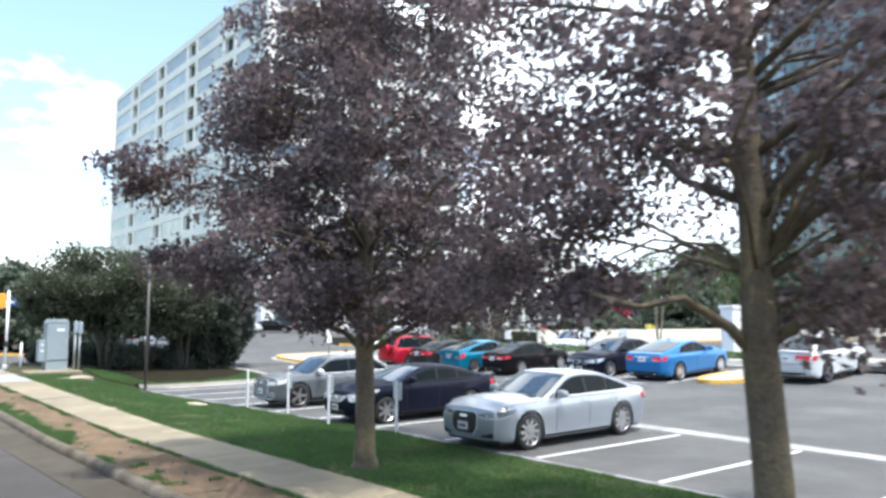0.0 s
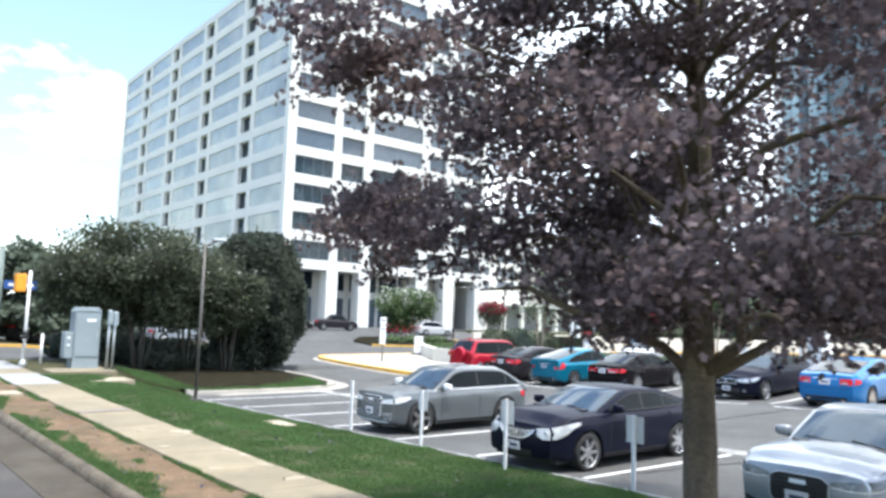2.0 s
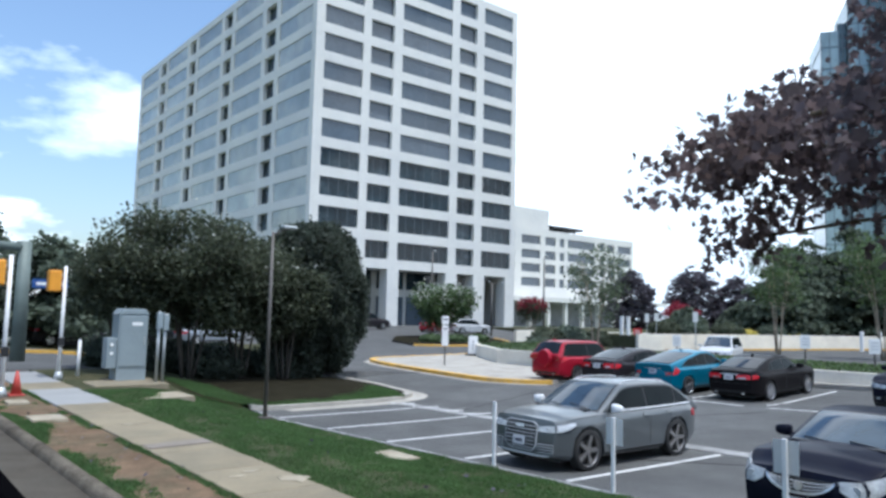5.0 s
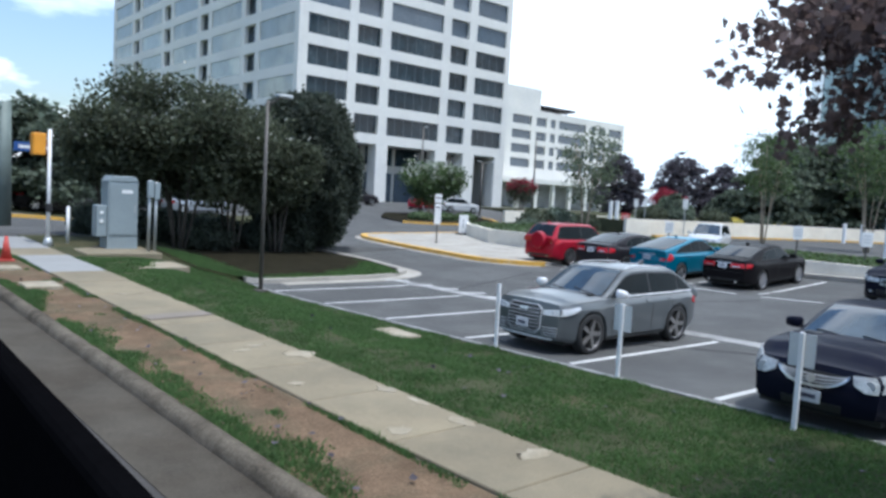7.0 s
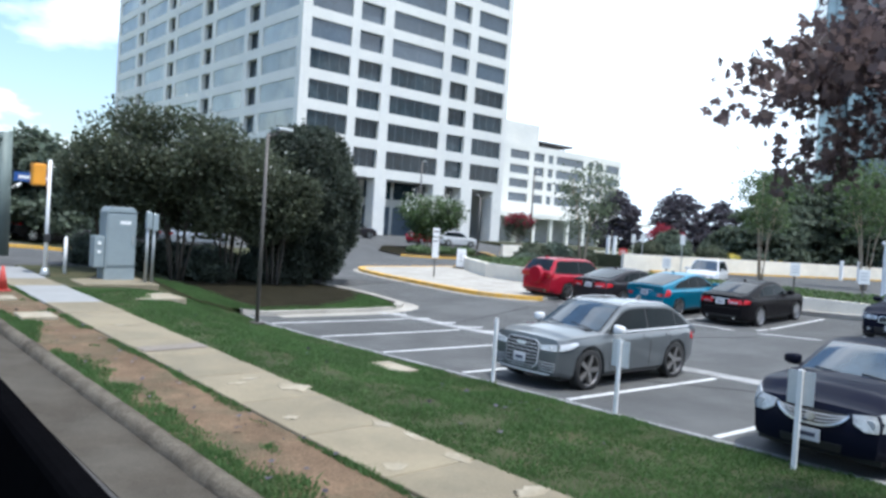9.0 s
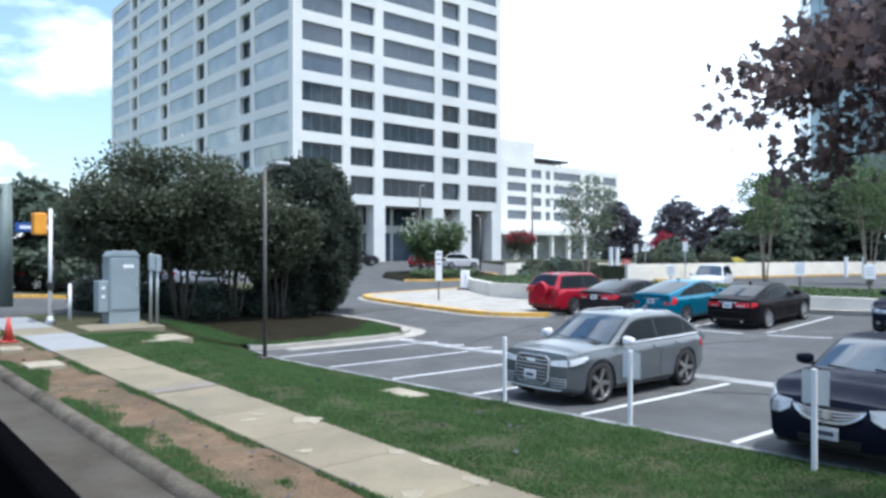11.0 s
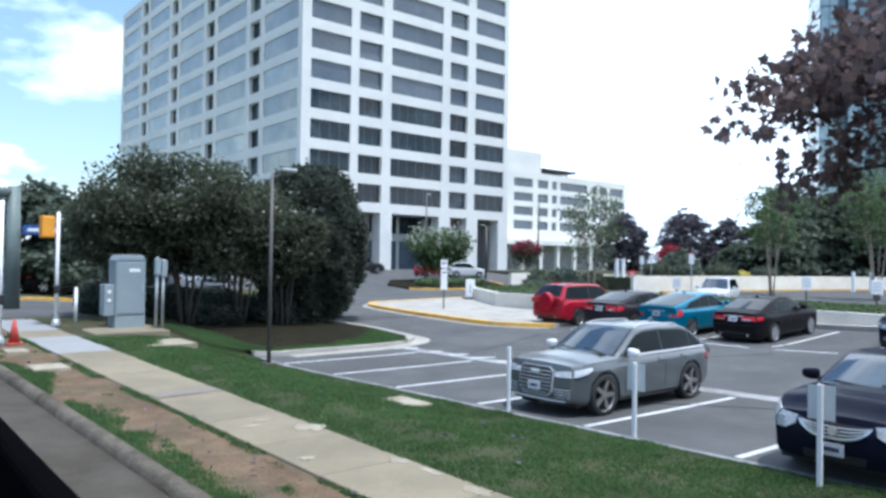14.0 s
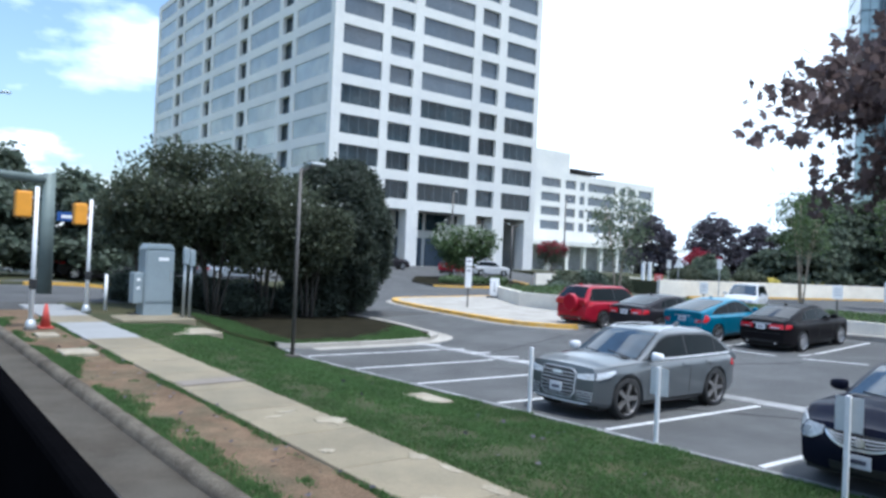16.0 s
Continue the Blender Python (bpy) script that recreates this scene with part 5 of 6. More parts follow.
# ---- trees and shrubs ----
PLAIN = [(-0.5, 0.0), (-0.06, 0.5), (0.55, 0.0), (-0.06, -0.5)]
LOBED = [(-0.45, 0.0), (-0.38, 0.34), (-0.1, 0.3), (0.16, 0.58), (0.2, 0.2), (0.62, 0.0), (0.2, -0.2), (0.16, -0.58), (-0.1, -0.3), (-0.38, -0.34)]


def leaf_part(name, centres, size, mat, parent, seed, flat=0.5, label="", jitter=0.3, lobed=False):
    """Many small folded leaves round the given centres, as one crown."""
    rs = np.random.RandomState(seed)
    c = np.asarray(centres, dtype=float)
    n = len(c)
    a = rs.normal(size=(n, 3))
    a[:, 2] *= flat
    a /= np.linalg.norm(a, axis=1)[:, None]
    b = rs.normal(size=(n, 3))
    b[:, 2] *= flat
    b -= a * np.sum(a * b, axis=1)[:, None]
    b /= np.linalg.norm(b, axis=1)[:, None]
    up = np.cross(a, b)
    s = size * (1 + jitter * rs.uniform(-1, 1, n))[:, None]
    form = LOBED if lobed else PLAIN
    k = len(form)
    v = np.stack([c + a * s * u + b * s * w + up * s * (0.25 * abs(w)) for u, w in form], axis=1).reshape(-1, 3)
    me = bpy.data.meshes.new(name)
    me.vertices.add(k * n)
    me.vertices.foreach_set("co", v.ravel())
    me.loops.add(k * n)
    me.loops.foreach_set("vertex_index", np.arange(k * n, dtype=np.int32))
    me.polygons.add(n)
    me.polygons.foreach_set("loop_start", np.arange(0, k * n, k, dtype=np.int32))
    me.update(calc_edges=True)
    me.validate()
    me.materials.append(mat)
    ob = new(name, me)
    ob.parent = parent
    return tagged(ob, label=label)


def limb(bm, pts, r0, r1, n=7):
    k = len(pts) - 1
    pipe(bm, pts, [r0 + (r1 - r0) * i / k for i in range(k + 1)], n)


def bent(a, b, rs, bend=0.12, k=4):
    a, b = Vector(a), Vector(b)
    d = (b - a).length
    out = [a]
    for i in range(1, k):
        p = a.lerp(b, i / k)
        out.append(p + Vector(rs.normal(size=3)) * d * bend * 0.4 + Vector((0, 0, d * bend * math.sin(math.pi * i / k))))
    out.append(b)
    return out


def shade_tree(name, at, label, profile, seed, clusters, per, leaf, mat, trunk_r, fork, cut=None, bark="bark", category="tree", group="", spread=0.34, skin=0.62, extra=(), lobed=False, tight=0.18, gap=-0.06, split=False, lift=0.2, hang=0.5, lean=None, low_limbs=()):
    """A single trunk, limbs and a layered crown inside the outline radius = profile(height)."""
    rs = np.random.RandomState(seed)
    x, y = at
    z0 = ground_z(x, y)
    t = thing(name, (x, y, z0), label, category, group)
    top = profile[-1][0]
    bm = bmesh.new()
    drawn = rs.uniform(-0.15, 0.15, 2)
    lean = drawn if lean is None else lean
    spine = [Vector((0, 0, -0.05)), Vector((0, 0, 0.12)), Vector((lean[0] * 0.2, lean[1] * 0.2, 0.5)), Vector((lean[0], lean[1], fork)), Vector((lean[0] * 1.6, lean[1] * 1.6, (fork + top) * 0.5)), Vector((lean[0] * 2, lean[1] * 2, top * 0.92))]
    rad = [trunk_r * 1.5, trunk_r * 1.2, trunk_r * 1.02, trunk_r * 0.95, trunk_r * 0.5, trunk_r * 0.12]
    knots, fat = [], []
    for i in range(len(spine) - 1):
        for k in range(4):
            p = spine[i].lerp(spine[i + 1], k / 4)
            wob = 0.05 * trunk_r * (i > 0)
            knots.append(p + Vector((noise.noise((p.z * 1.3, seed, 0)), noise.noise((p.z * 1.3, seed, 9)), 0)) * wob * 6)
            fat.append((rad[i] + (rad[i + 1] - rad[i]) * k / 4) * (1 + 0.06 * noise.noise((p.z * 2.5, seed, 4))))
    knots.append(spine[-1])
    fat.append(rad[-1])
    pipe(bm, knots, fat, 14)
    part("trunk", bm, M[bark], t, smooth=True)
    pts, limbs = [], bmesh.new()
    zs = np.array([p[0] for p in profile])
    rr = np.array([p[1] for p in profile])
    made = 0

    def spray(c, m, wide):
        """A flat, drooping spray of leaves."""
        d = np.array([c[0], c[1], 0.0])
        d /= max(0.05, np.linalg.norm(d))
        side = np.array([-d[1], d[0], 0.0])
        a, b = np.clip(rs.normal(size=m), -1.5, 1.5) * wide * 1.15, np.clip(rs.normal(size=m), -1.5, 1.5) * wide * 0.8
        out = c + a[:, None] * d + b[:, None] * side
        out[:, 2] += rs.normal(size=m) * wide * lift - 0.3 * a - 0.3 * np.abs(b)
        return out
    def grow(a, b, r):
        bm = bmesh.new() if split else limbs
        limb(bm, bent(a, b, rs), r, 0.012, 6)
        if split:
            part("limb", bm, M[bark], t, smooth=True)
    for az, q, z, foot, r in low_limbs:
        grow((0, 0, foot), (math.cos(radians(az)) * q, math.sin(radians(az)) * q, z), r)
    for az, q, z in extra:
        c = np.array([math.cos(az) * q, math.sin(az) * q, z])
        pts.append(spray(c, int(per * rs.uniform(0.3, 0.8)), tight))
        if rs.uniform() < 0.1:
            grow((lean[0], lean[1], fork + 0.7), c, 0.024)
    while made < clusters:
        z = rs.uniform(zs[0], zs[-1])
        R = np.interp(z, zs, rr)
        if rs.uniform() > (R / rr.max()) ** 1.3:
            continue
        az = rs.uniform(0, 2 * math.pi)
        if cut:
            R *= cut(az, z)
        q = 0.93 * R * (1 - skin * rs.uniform() ** 1.7) * (0.86 + 0.26 * noise.noise((math.cos(az) * 1.7 + seed, math.sin(az) * 1.7, z * 0.55)) + 0.06)
        c = np.array([math.cos(az) * q, math.sin(az) * q, z - 0.1 * q])
        if noise.noise((c[0] * 0.5 + seed, c[1] * 0.5, c[2] * 0.8)) < gap or (lobed and noise.noise((c[0] * 1.1, c[1] * 1.1 + seed, c[2] * 1.3)) < -0.13):
            made += 0.35
            continue
        made += 1
        m = int(per * rs.uniform(0.5, 1.5))
        pts.append(spray(c, m, spread))
        if rs.uniform() < 0.1:
            h = max(fork - 0.2, min(z - 0.45 * q, top * 0.85)) if z > fork else fork - rs.uniform(0, 0.5)
            h = max(h, fork * 0.75)
            k = (h - fork) / (top - fork)
            grow((lean[0] * (1 + k), lean[1] * (1 + k), h), c, trunk_r * (0.38 if q > R * 0.6 else 0.2) * max(0.3, 1 - k))
    if split:
        limbs.free()
    else:
        tagged(part("branching", limbs, M[bark], t, smooth=True), kind="stuff")
    leaf_part("crown", np.concatenate(pts), leaf, mat, t, seed + 1, hang, lobed=lobed)
    return t


def multi_stem(name, at, label, seed, height, radius, low, leaf, mat, n_leaf, stems=5, bloom=None, bloom_n=0, category="tree", group="", stem_r=0.06, vase=True, bark="bark_pale"):
    """A vase-shaped tree on several pale stems, with an airy crown and, where it blooms, blossom at its outside."""
    rs = np.random.RandomState(seed)
    x, y = at
    t = thing(name, (x, y, ground_z(x, y) if name != "terrace_tree" else 1.25), label, category, group)
    centres = []
    twigs = bmesh.new()
    for k in range(stems):
        az = 2 * math.pi * (k + rs.uniform(-0.3, 0.3)) / stems
        bm = bmesh.new()
        foot = Vector((math.cos(az) * 0.14, math.sin(az) * 0.14, -0.05))
        tip = Vector((math.cos(az) * radius * rs.uniform(0.35, 0.75), math.sin(az) * radius * rs.uniform(0.35, 0.75), height * rs.uniform(0.72, 0.92)))
        mid_ = foot.lerp(tip, 0.5) - Vector((math.cos(az), math.sin(az), 0)) * radius * 0.1
        limb(bm, [foot, foot.lerp(mid_, 0.5), mid_, mid_.lerp(tip, 0.5) + Vector(rs.normal(size=3)) * 0.08, tip], stem_r * rs.uniform(0.8, 1.2), 0.015, 7)
        for j in range(7):
            a = mid_.lerp(tip, rs.uniform(0, 0.9))
            b = a + Vector((rs.normal() * 0.5 + math.cos(az) * 0.4, rs.normal() * 0.5 + math.sin(az) * 0.4, rs.uniform(0.5, 1.1))) * radius * 0.42
            limb(twigs, bent(a, b, rs, 0.08, 3), 0.022, 0.006, 5)
            centres.append(np.array(b))
        part("stem", bm, M[bark], t, smooth=True)
    tagged(part("branching", twigs, M[bark], t, smooth=True), kind="stuff")
    extra = []
    while len(extra) < 70:
        u = rs.uniform(0, 1)
        z = low + (height - low) * u
        R = radius * (0.55 + 0.6 * u if vase else 1.0) * math.sqrt(max(0.02, 1 - max(0, (u - 0.62) / 0.42) ** 2))
        az = rs.uniform(0, 2 * math.pi)
        q = R * rs.uniform(0.25, 1.0) ** 0.6
        extra.append(np.array([math.cos(az) * q, math.sin(az) * q, z]))
    centres += extra
    per = max(3, n_leaf // len(centres))
    s = radius * 0.16
    leaf_part("crown", np.concatenate([c + np.clip(rs.normal(size=(per, 3)), -1.5, 1.5) * np.array([s, s, s * 0.8]) for c in centres]), leaf, mat, t, seed + 5, 0.8)
    if bloom:
        outer = [c for c in centres if c[2] > low + 0.45 * (height - low)]
        leaf_part("blossom", np.concatenate([c + np.array([0, 0, s * 0.9]) + rs.normal(size=(max(2, bloom_n // len(outer)), 3)) * s * 0.6 for c in outer]), leaf * 0.8, bloom, t, seed + 9, 1.0)
    return t


def dense_shrub(name, at, label, radii, zc, seed, n_leaf, leaf, mat, category="shrub", group="", lumps=9, base_z=None):
    """A dense clipped-looking shrub: lumpy leafy skin round a dark heart of twigs."""
    rs = np.random.RandomState(seed)
    x, y = at
    t = thing(name, (x, y, ground_z(x, y) + 0.08 if base_z is None else base_z), label, category, group)
    bm = bmesh.new()
    bmesh.ops.create_icosphere(bm, subdivisions=3, radius=1.0)
    rx, ry, rz = radii
    for v in bm.verts:
        d = v.co.normalized()
        k = 0.86 * (1 + 0.16 * noise.noise(d * 2.2 + Vector((seed, 0, 0))))
        v.co = Vector((d.x * rx * k, d.y * ry * k, max(zc + d.z * rz * k, -0.05)))
    part("twig_heart", bm, mat, t, smooth=True)
    d = rs.normal(size=(n_leaf, 3))
    d /= np.linalg.norm(d, axis=1)[:, None]
    k = np.array([1 + 0.16 * noise.noise(Vector(q) * 2.2 + Vector((seed, 0, 0))) + 0.1 * noise.noise(Vector(q) * 6 + Vector((seed, 5, 0))) for q in d])
    k *= 1 - 0.16 * rs.uniform(size=n_leaf) ** 2 + 0.07 * rs.uniform(size=n_leaf) ** 4
    p = d * np.array([rx, ry, rz]) * k[:, None]
    p[:, 2] += zc
    p = p[p[:, 2] > 0.0]
    leaf_part("foliage", p, leaf, mat, t, seed + 3, 0.9)
    return t


# purple maples on the lawn
def street_cut(az, z):
    """The crown is thin and high on the side turned up the street."""
    north = smooth_step(0.3, 0.7, math.cos(az - radians(125)))
    return (1 - 0.32 * north * (1 - smooth_step(2.9, 3.4, z))) * (1 - 0.2 * north)


def near_cut(az, z):
    """The southern maple is shy of its neighbour above its lowest boughs."""
    return 1 - 0.25 * smooth_step(0.1, 0.6, math.cos(az - radians(100))) * smooth_step(3.0, 3.4, z)


def bough(rs, n, az, q, z):
    """Clusters of leaves along a spreading limb, between the given bounds."""
    return [(radians(rs.uniform(*az)), q[0] + (q[1] - q[0]) * rs.uniform() ** 0.8, rs.uniform(*z)) for k in range(n)]


PROFILE_A = [(2.55, 1.6), (2.85, 2.5), (3.35, 3.2), (4.0, 3.6), (5.0, 3.7), (6.0, 3.5), (7.0, 3.2), (8.0, 2.9), (9.2, 2.0), (10.2, 0.5)]
PROFILE_B = [(2.6, 1.6), (2.9, 2.8), (3.6, 3.9), (4.6, 4.3), (6.0, 4.2), (7.4, 3.6), (8.8, 2.8), (10.0, 1.8), (10.8, 0.6)]
rs_b = np.random.RandomState(5)
BOUGHS = bough(rs_b, 11, (116, 129), (3.5, 4.25), (3.4, 3.9)) + bough(rs_b, 9, (110, 120), (3.2, 3.8), (3.7, 4.2)) + bough(rs_b, 2, (112, 116), (3.5, 3.8), (3.1, 3.3)) + bough(rs_b, 12, (116, 127), (2.0, 3.7), (3.1, 3.8)) + bough(rs_b, 5, (124, 130), (3.0, 3.8), (3.4, 3.8)) + bough(rs_b, 14, (140, 152), (2.6, 3.8), (3.25, 3.8)) + bough(rs_b, 26, (150, 166), (2.8, 4.3), (4.5, 5.3)) + bough(rs_b, 46, (-80, 70), (0.8, 3.3), (2.95, 3.5)) + bough(rs_b, 18, (180, 280), (0.8, 2.6), (2.7, 3.3))
BOUGHS_B = bough(rs_b, 40, (60, 120), (2.0, 4.0), (2.75, 3.2)) + bough(rs_b, 30, (190, 315), (0.6, 3.3), (3.1, 7.5)) + bough(rs_b, 90, (-85, 30), (0.6, 3.3), (3.4, 6.8)) + bough(rs_b, 22, (230, 300), (0.5, 2.4), (3.3, 5.0))
shade_tree("maple_tree", (8.035, 15.295), "purple-leaved maple with grey-brown trunk on the lawn", PROFILE_A, 11, 830, 132, 0.07, M["purple"], 0.17, 2.1, street_cut, lean=(0.0, 0.03), low_limbs=((142, 2.3, 2.8, 1.92, 0.07), (-35, 1.9, 3.0, 2.05, 0.06), (200, 2.0, 3.0, 2.0, 0.05)), extra=BOUGHS, gap=-0.06, group="maples along the lawn", lobed=True, spread=0.3, skin=0.8, split=True, lift=0.42, hang=1.1)
shade_tree("maple_tree", (7.74, 7.9), "purple-leaved maple with thick mossy trunk on the lawn", PROFILE_B, 23, 700, 118, 0.07, M["purple"], 0.18, 2.2, near_cut, extra=BOUGHS_B, gap=0.03, group="maples along the lawn", lobed=True, spread=0.3, skin=0.8, split=True, lift=0.42, hang=1.1)

# the planted island
dense_shrub("magnolia_bush", (16.4, 43.3), "tall dense dark evergreen shrub on the mulch island", (2.25, 2.2, 3.35), 3.2, 31, 42000, 0.125, M["green_dark"])
for k, (x, y, h, r) in enumerate(((8.6, 41.8, 4.1, 2.0), (10.5, 41.0, 5.3, 2.4), (12.6, 41.6, 5.0, 2.2), (14.4, 41.6, 4.3, 1.6))):
    multi_stem("crape_myrtle", (x, y), "leafy crape myrtle with white blossom and several stems", 41 + k, h, r, 2.1, 0.115, M["green"], 23000, 5, M["white_bloom"], 200, group="crape myrtles of the island", stem_r=0.07, bark="bark_shade")
for k, (x, y, r, h) in enumerate(((10.8, 43.6, 1.5, 0.8), (12.8, 44.2, 1.6, 0.9), (9.2, 44.4, 1.3, 0.75), (14.6, 43.0, 1.4, 0.9), (11.6, 41.9, 1.2, 0.6))):
    dense_shrub("low_shrub", (x, y), "low dark shrub under the crape myrtles", (r, r, h), 0.4, 60 + k, 3000, 0.12, M["green_dark"], group="low shrubs of the island")

# beyond the side street
for k, (x, y, h, r) in enumerate(((-9.0, 70, 8.6, 4.3), (-2.5, 61, 6.8, 3.8), (3.5, 61, 7.2, 3.8), (10.0, 63, 6.4, 3.6), (17.5, 74, 7.2, 4.0), (-16, 68, 9.5, 5.0), (23.5, 78, 6.5, 3.6), (1.5, 75, 9.2, 2.6), (8.5, 76, 8.8, 2.4))):
    prof = [(0.8, r * 0.55), (h * 0.25, r * 0.9), (h * 0.5, r), (h * 0.75, r * 0.75), (h, r * 0.15)]
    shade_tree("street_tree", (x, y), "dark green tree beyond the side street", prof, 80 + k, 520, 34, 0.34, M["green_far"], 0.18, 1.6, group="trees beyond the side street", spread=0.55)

# forecourt and terrace
multi_stem("crape_myrtle", (45.4, 70.2), "pale green crape myrtle with white blossom in the forecourt", 101, 4.6, 3.0, 1.6, 0.26, M["green_pale"], 5200, 5, M["white_bloom"], 900)
multi_stem("crape_myrtle", (58.2, 70.8), "small crape myrtle with red blossom by the tower", 103, 4.0, 1.7, 1.7, 0.2, M["green"], 1500, 5, M["pink"], 1900)
multi_stem("crape_myrtle", (45.8, 52.1), "tall pale crape myrtle with airy crown", 105, 8.0, 2.4, 2.6, 0.18, M["green_grey"], 2600, 6, group="tall crape myrtles by the wall")
multi_stem("crape_myrtle", (63.4, 46.6), "tall vase-shaped crape myrtle with bare pale stems", 107, 9.2, 2.9, 4.3, 0.2, M["green_pale"], 2300, 6, group="tall crape myrtles by the wall")
multi_stem("crape_myrtle", (62.1, 37.9), "tall vase-shaped crape myrtle with bare pale stems", 109, 9.6, 3.0, 4.4, 0.2, M["green_pale"], 3300, 6, group="tall crape myrtles by the wall")
multi_stem("terrace_tree", (100.0, 79.5), "small tree with crimson blossom on the terrace", 111, 3.0, 2.9, 1.0, 0.27, M["pink"], 1200, 5, M["pink"], 1800)
for k, (x, y, h, r) in enumerate(((104.5, 92, 10.0, 4.6), (111.5, 84.5, 11.3, 5.0), (117.0, 80, 9.5, 4.4))):
    prof = [(0.3, r * 0.6), (h * 0.25, r), (h * 0.55, r), (h * 0.8, r * 0.7), (h, r * 0.15)]
    shade_tree("plum_tree", (x, y), "dark purple-leaved tree on the terrace", prof, 120 + k, 420, 22, 0.45, M["plum"], 0.2, 1.2, group="dark trees of the terrace", spread=0.55)
for k, (x, y, h, r) in enumerate(((83.5, 55.5, 11.6, 3.9), (90.0, 56.0, 14.0, 4.8), (94.0, 52.5, 14.5, 5.2), (80.0, 55.0, 9.0, 3.4), (107.0, 42.0, 15.5, 5.5), (110.0, 36.0, 14.0, 5.5), (98.0, 50.0, 12.5, 4.8), (111.0, 29.0, 15.0, 5.5), (95.0, 55.0, 8.0, 4.0), (86.0, 62.0, 5.0, 2.6), (80.0, 66.0, 4.0, 2.2), (113.0, 22.0, 15.0, 5.5), (114.0, 14.0, 14.0, 5.5))):
    prof = [(0.5, r * 0.55), (h * 0.22, r * 0.95), (h * 0.5, r), (h * 0.75, r * 0.75), (h, r * 0.12)]
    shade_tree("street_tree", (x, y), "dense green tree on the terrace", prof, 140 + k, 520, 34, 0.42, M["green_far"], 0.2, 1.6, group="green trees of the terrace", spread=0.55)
for k, (x, y, r, h) in enumerate(((44.0, 55.5, 1.5, 1.2), (47.0, 55.8, 1.6, 1.3), (49.5, 55.0, 1.3, 1.1), (42.0, 54.2, 1.1, 0.7), (62.0, 57.0, 1.5, 1.0), (66.0, 56.5, 1.4, 0.9), (71.0, 55.5, 1.6, 0.9), (77.0, 54.0, 1.5, 0.8), (83.0, 53.0, 1.6, 0.9))):
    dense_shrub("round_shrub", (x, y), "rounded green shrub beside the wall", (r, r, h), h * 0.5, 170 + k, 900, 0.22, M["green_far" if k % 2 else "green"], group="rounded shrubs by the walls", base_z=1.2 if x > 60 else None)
for k, (x, y) in enumerate(((43.5, 66.0), (46.5, 66.5), (41.0, 66.2), (73.0, 54.5), (80.0, 53.3))):
    dense_shrub("flower_clump", (x, y), "clump of yellow flowers in the bed", (1.2, 0.9, 0.45), 0.25, 190 + k, 500, 0.16, M["yellow_bloom" if k > 2 else "green_pale"], group="flower clumps", base_z=1.22 if x > 60 else None)


def ground_cover(name, label, inside, n, z_of, size, mat, seed, high):
    rs = np.random.RandomState(seed)
    p = []
    while len(p) < n:
        q = inside(rs)
        p.append((q[0], q[1], z_of(*q) + high * rs.uniform(0, 1) * (0.6 + 0.8 * noise.noise((q[0] * 0.8, q[1] * 0.8, seed)))))
    t = thing(name, (0, 0, 0), label, "ground cover", kind="stuff")
    leaf_part("foliage", np.array(p), size, mat, t, seed, 0.7)


def in_planter(rs):
    while True:
        y = rs.uniform(19.4, 51.5)
        a = np.interp(y, [19.2, 34, 40, 44.6, 49.8, 52], [29.92, 29.92, 28.78, 28.78, 32.0, 33.6])
        return (a + rs.uniform(0, 1) ** 1.6 * 6.0, y)


ground_cover("planter_ivy", "trailing dark green ground cover along the planter wall", in_planter, 16000, lambda x, y: 0.8, 0.13, M["green_pale"], 201, 0.2)


# ---- posts, signs, signals ----
def bollard_sign(x, y, sign, top=1.14):
    b = thing("sign_post", (x, y, ground_z(x, y)), "thin white post with a small sign facing the bay" if sign else "thin white plastic marker post at the lawn edge", "post", "white posts along the lawn")
    part("post", boxed(-0.022, 0.022, -0.03, 0.03, -0.05, top, 0.006), M["white_paint"], b)
    if sign:
        bm = boxed(0.028, 0.033, -0.155, 0.155, top - 0.42, top - 0.02)
        part("sign_plate", bm, M["sign_back"], b, "bare metal back of a small sign")
        part("bolt", tubed((0.0, 0, top - 0.1), (0.036, 0, top - 0.1), 0.01), M["galv"], b)


bollard_sign(10.72, 25.9, False, 1.16)
bollard_sign(10.70, 23.22, True)
bollard_sign(10.32, 20.38, True, 1.19)
bollard_sign(10.62, 17.95, True)


def lamp_pole(x, y, h, arm, label, r=0.07, two=False):
    p = thing("lamp_post", (x, y, ground_z(x, y)), label, "lamp post")
    part("base_plate", boxed(-0.16, 0.16, -0.16, 0.16, -0.02, 0.04, 0.01), M["pole_brown"], p)
    part("pole", tubed((0, 0, 0.04), (0, 0, h), r, r * 0.75, 12), M["pole_brown"], p, smooth=True)
    for sg in ((1, -1) if two else (1,)):
        bm = bmesh.new()
        tube(bm, (0, 0, h - 0.1), (sg * arm * 0.75, -arm * 0.4, h + 0.12), 0.03, n=8)
        part("arm", bm, M["pole_brown"], p)
        bm = boxed(sg * arm * 0.75 - 0.22, sg * arm * 0.75 + 0.22, -arm * 0.4 - 0.12, -arm * 0.4 + 0.12, h + 0.08, h + 0.18, 0.03)
        part("lamp_head", bm, M["galv"], p)
    return p


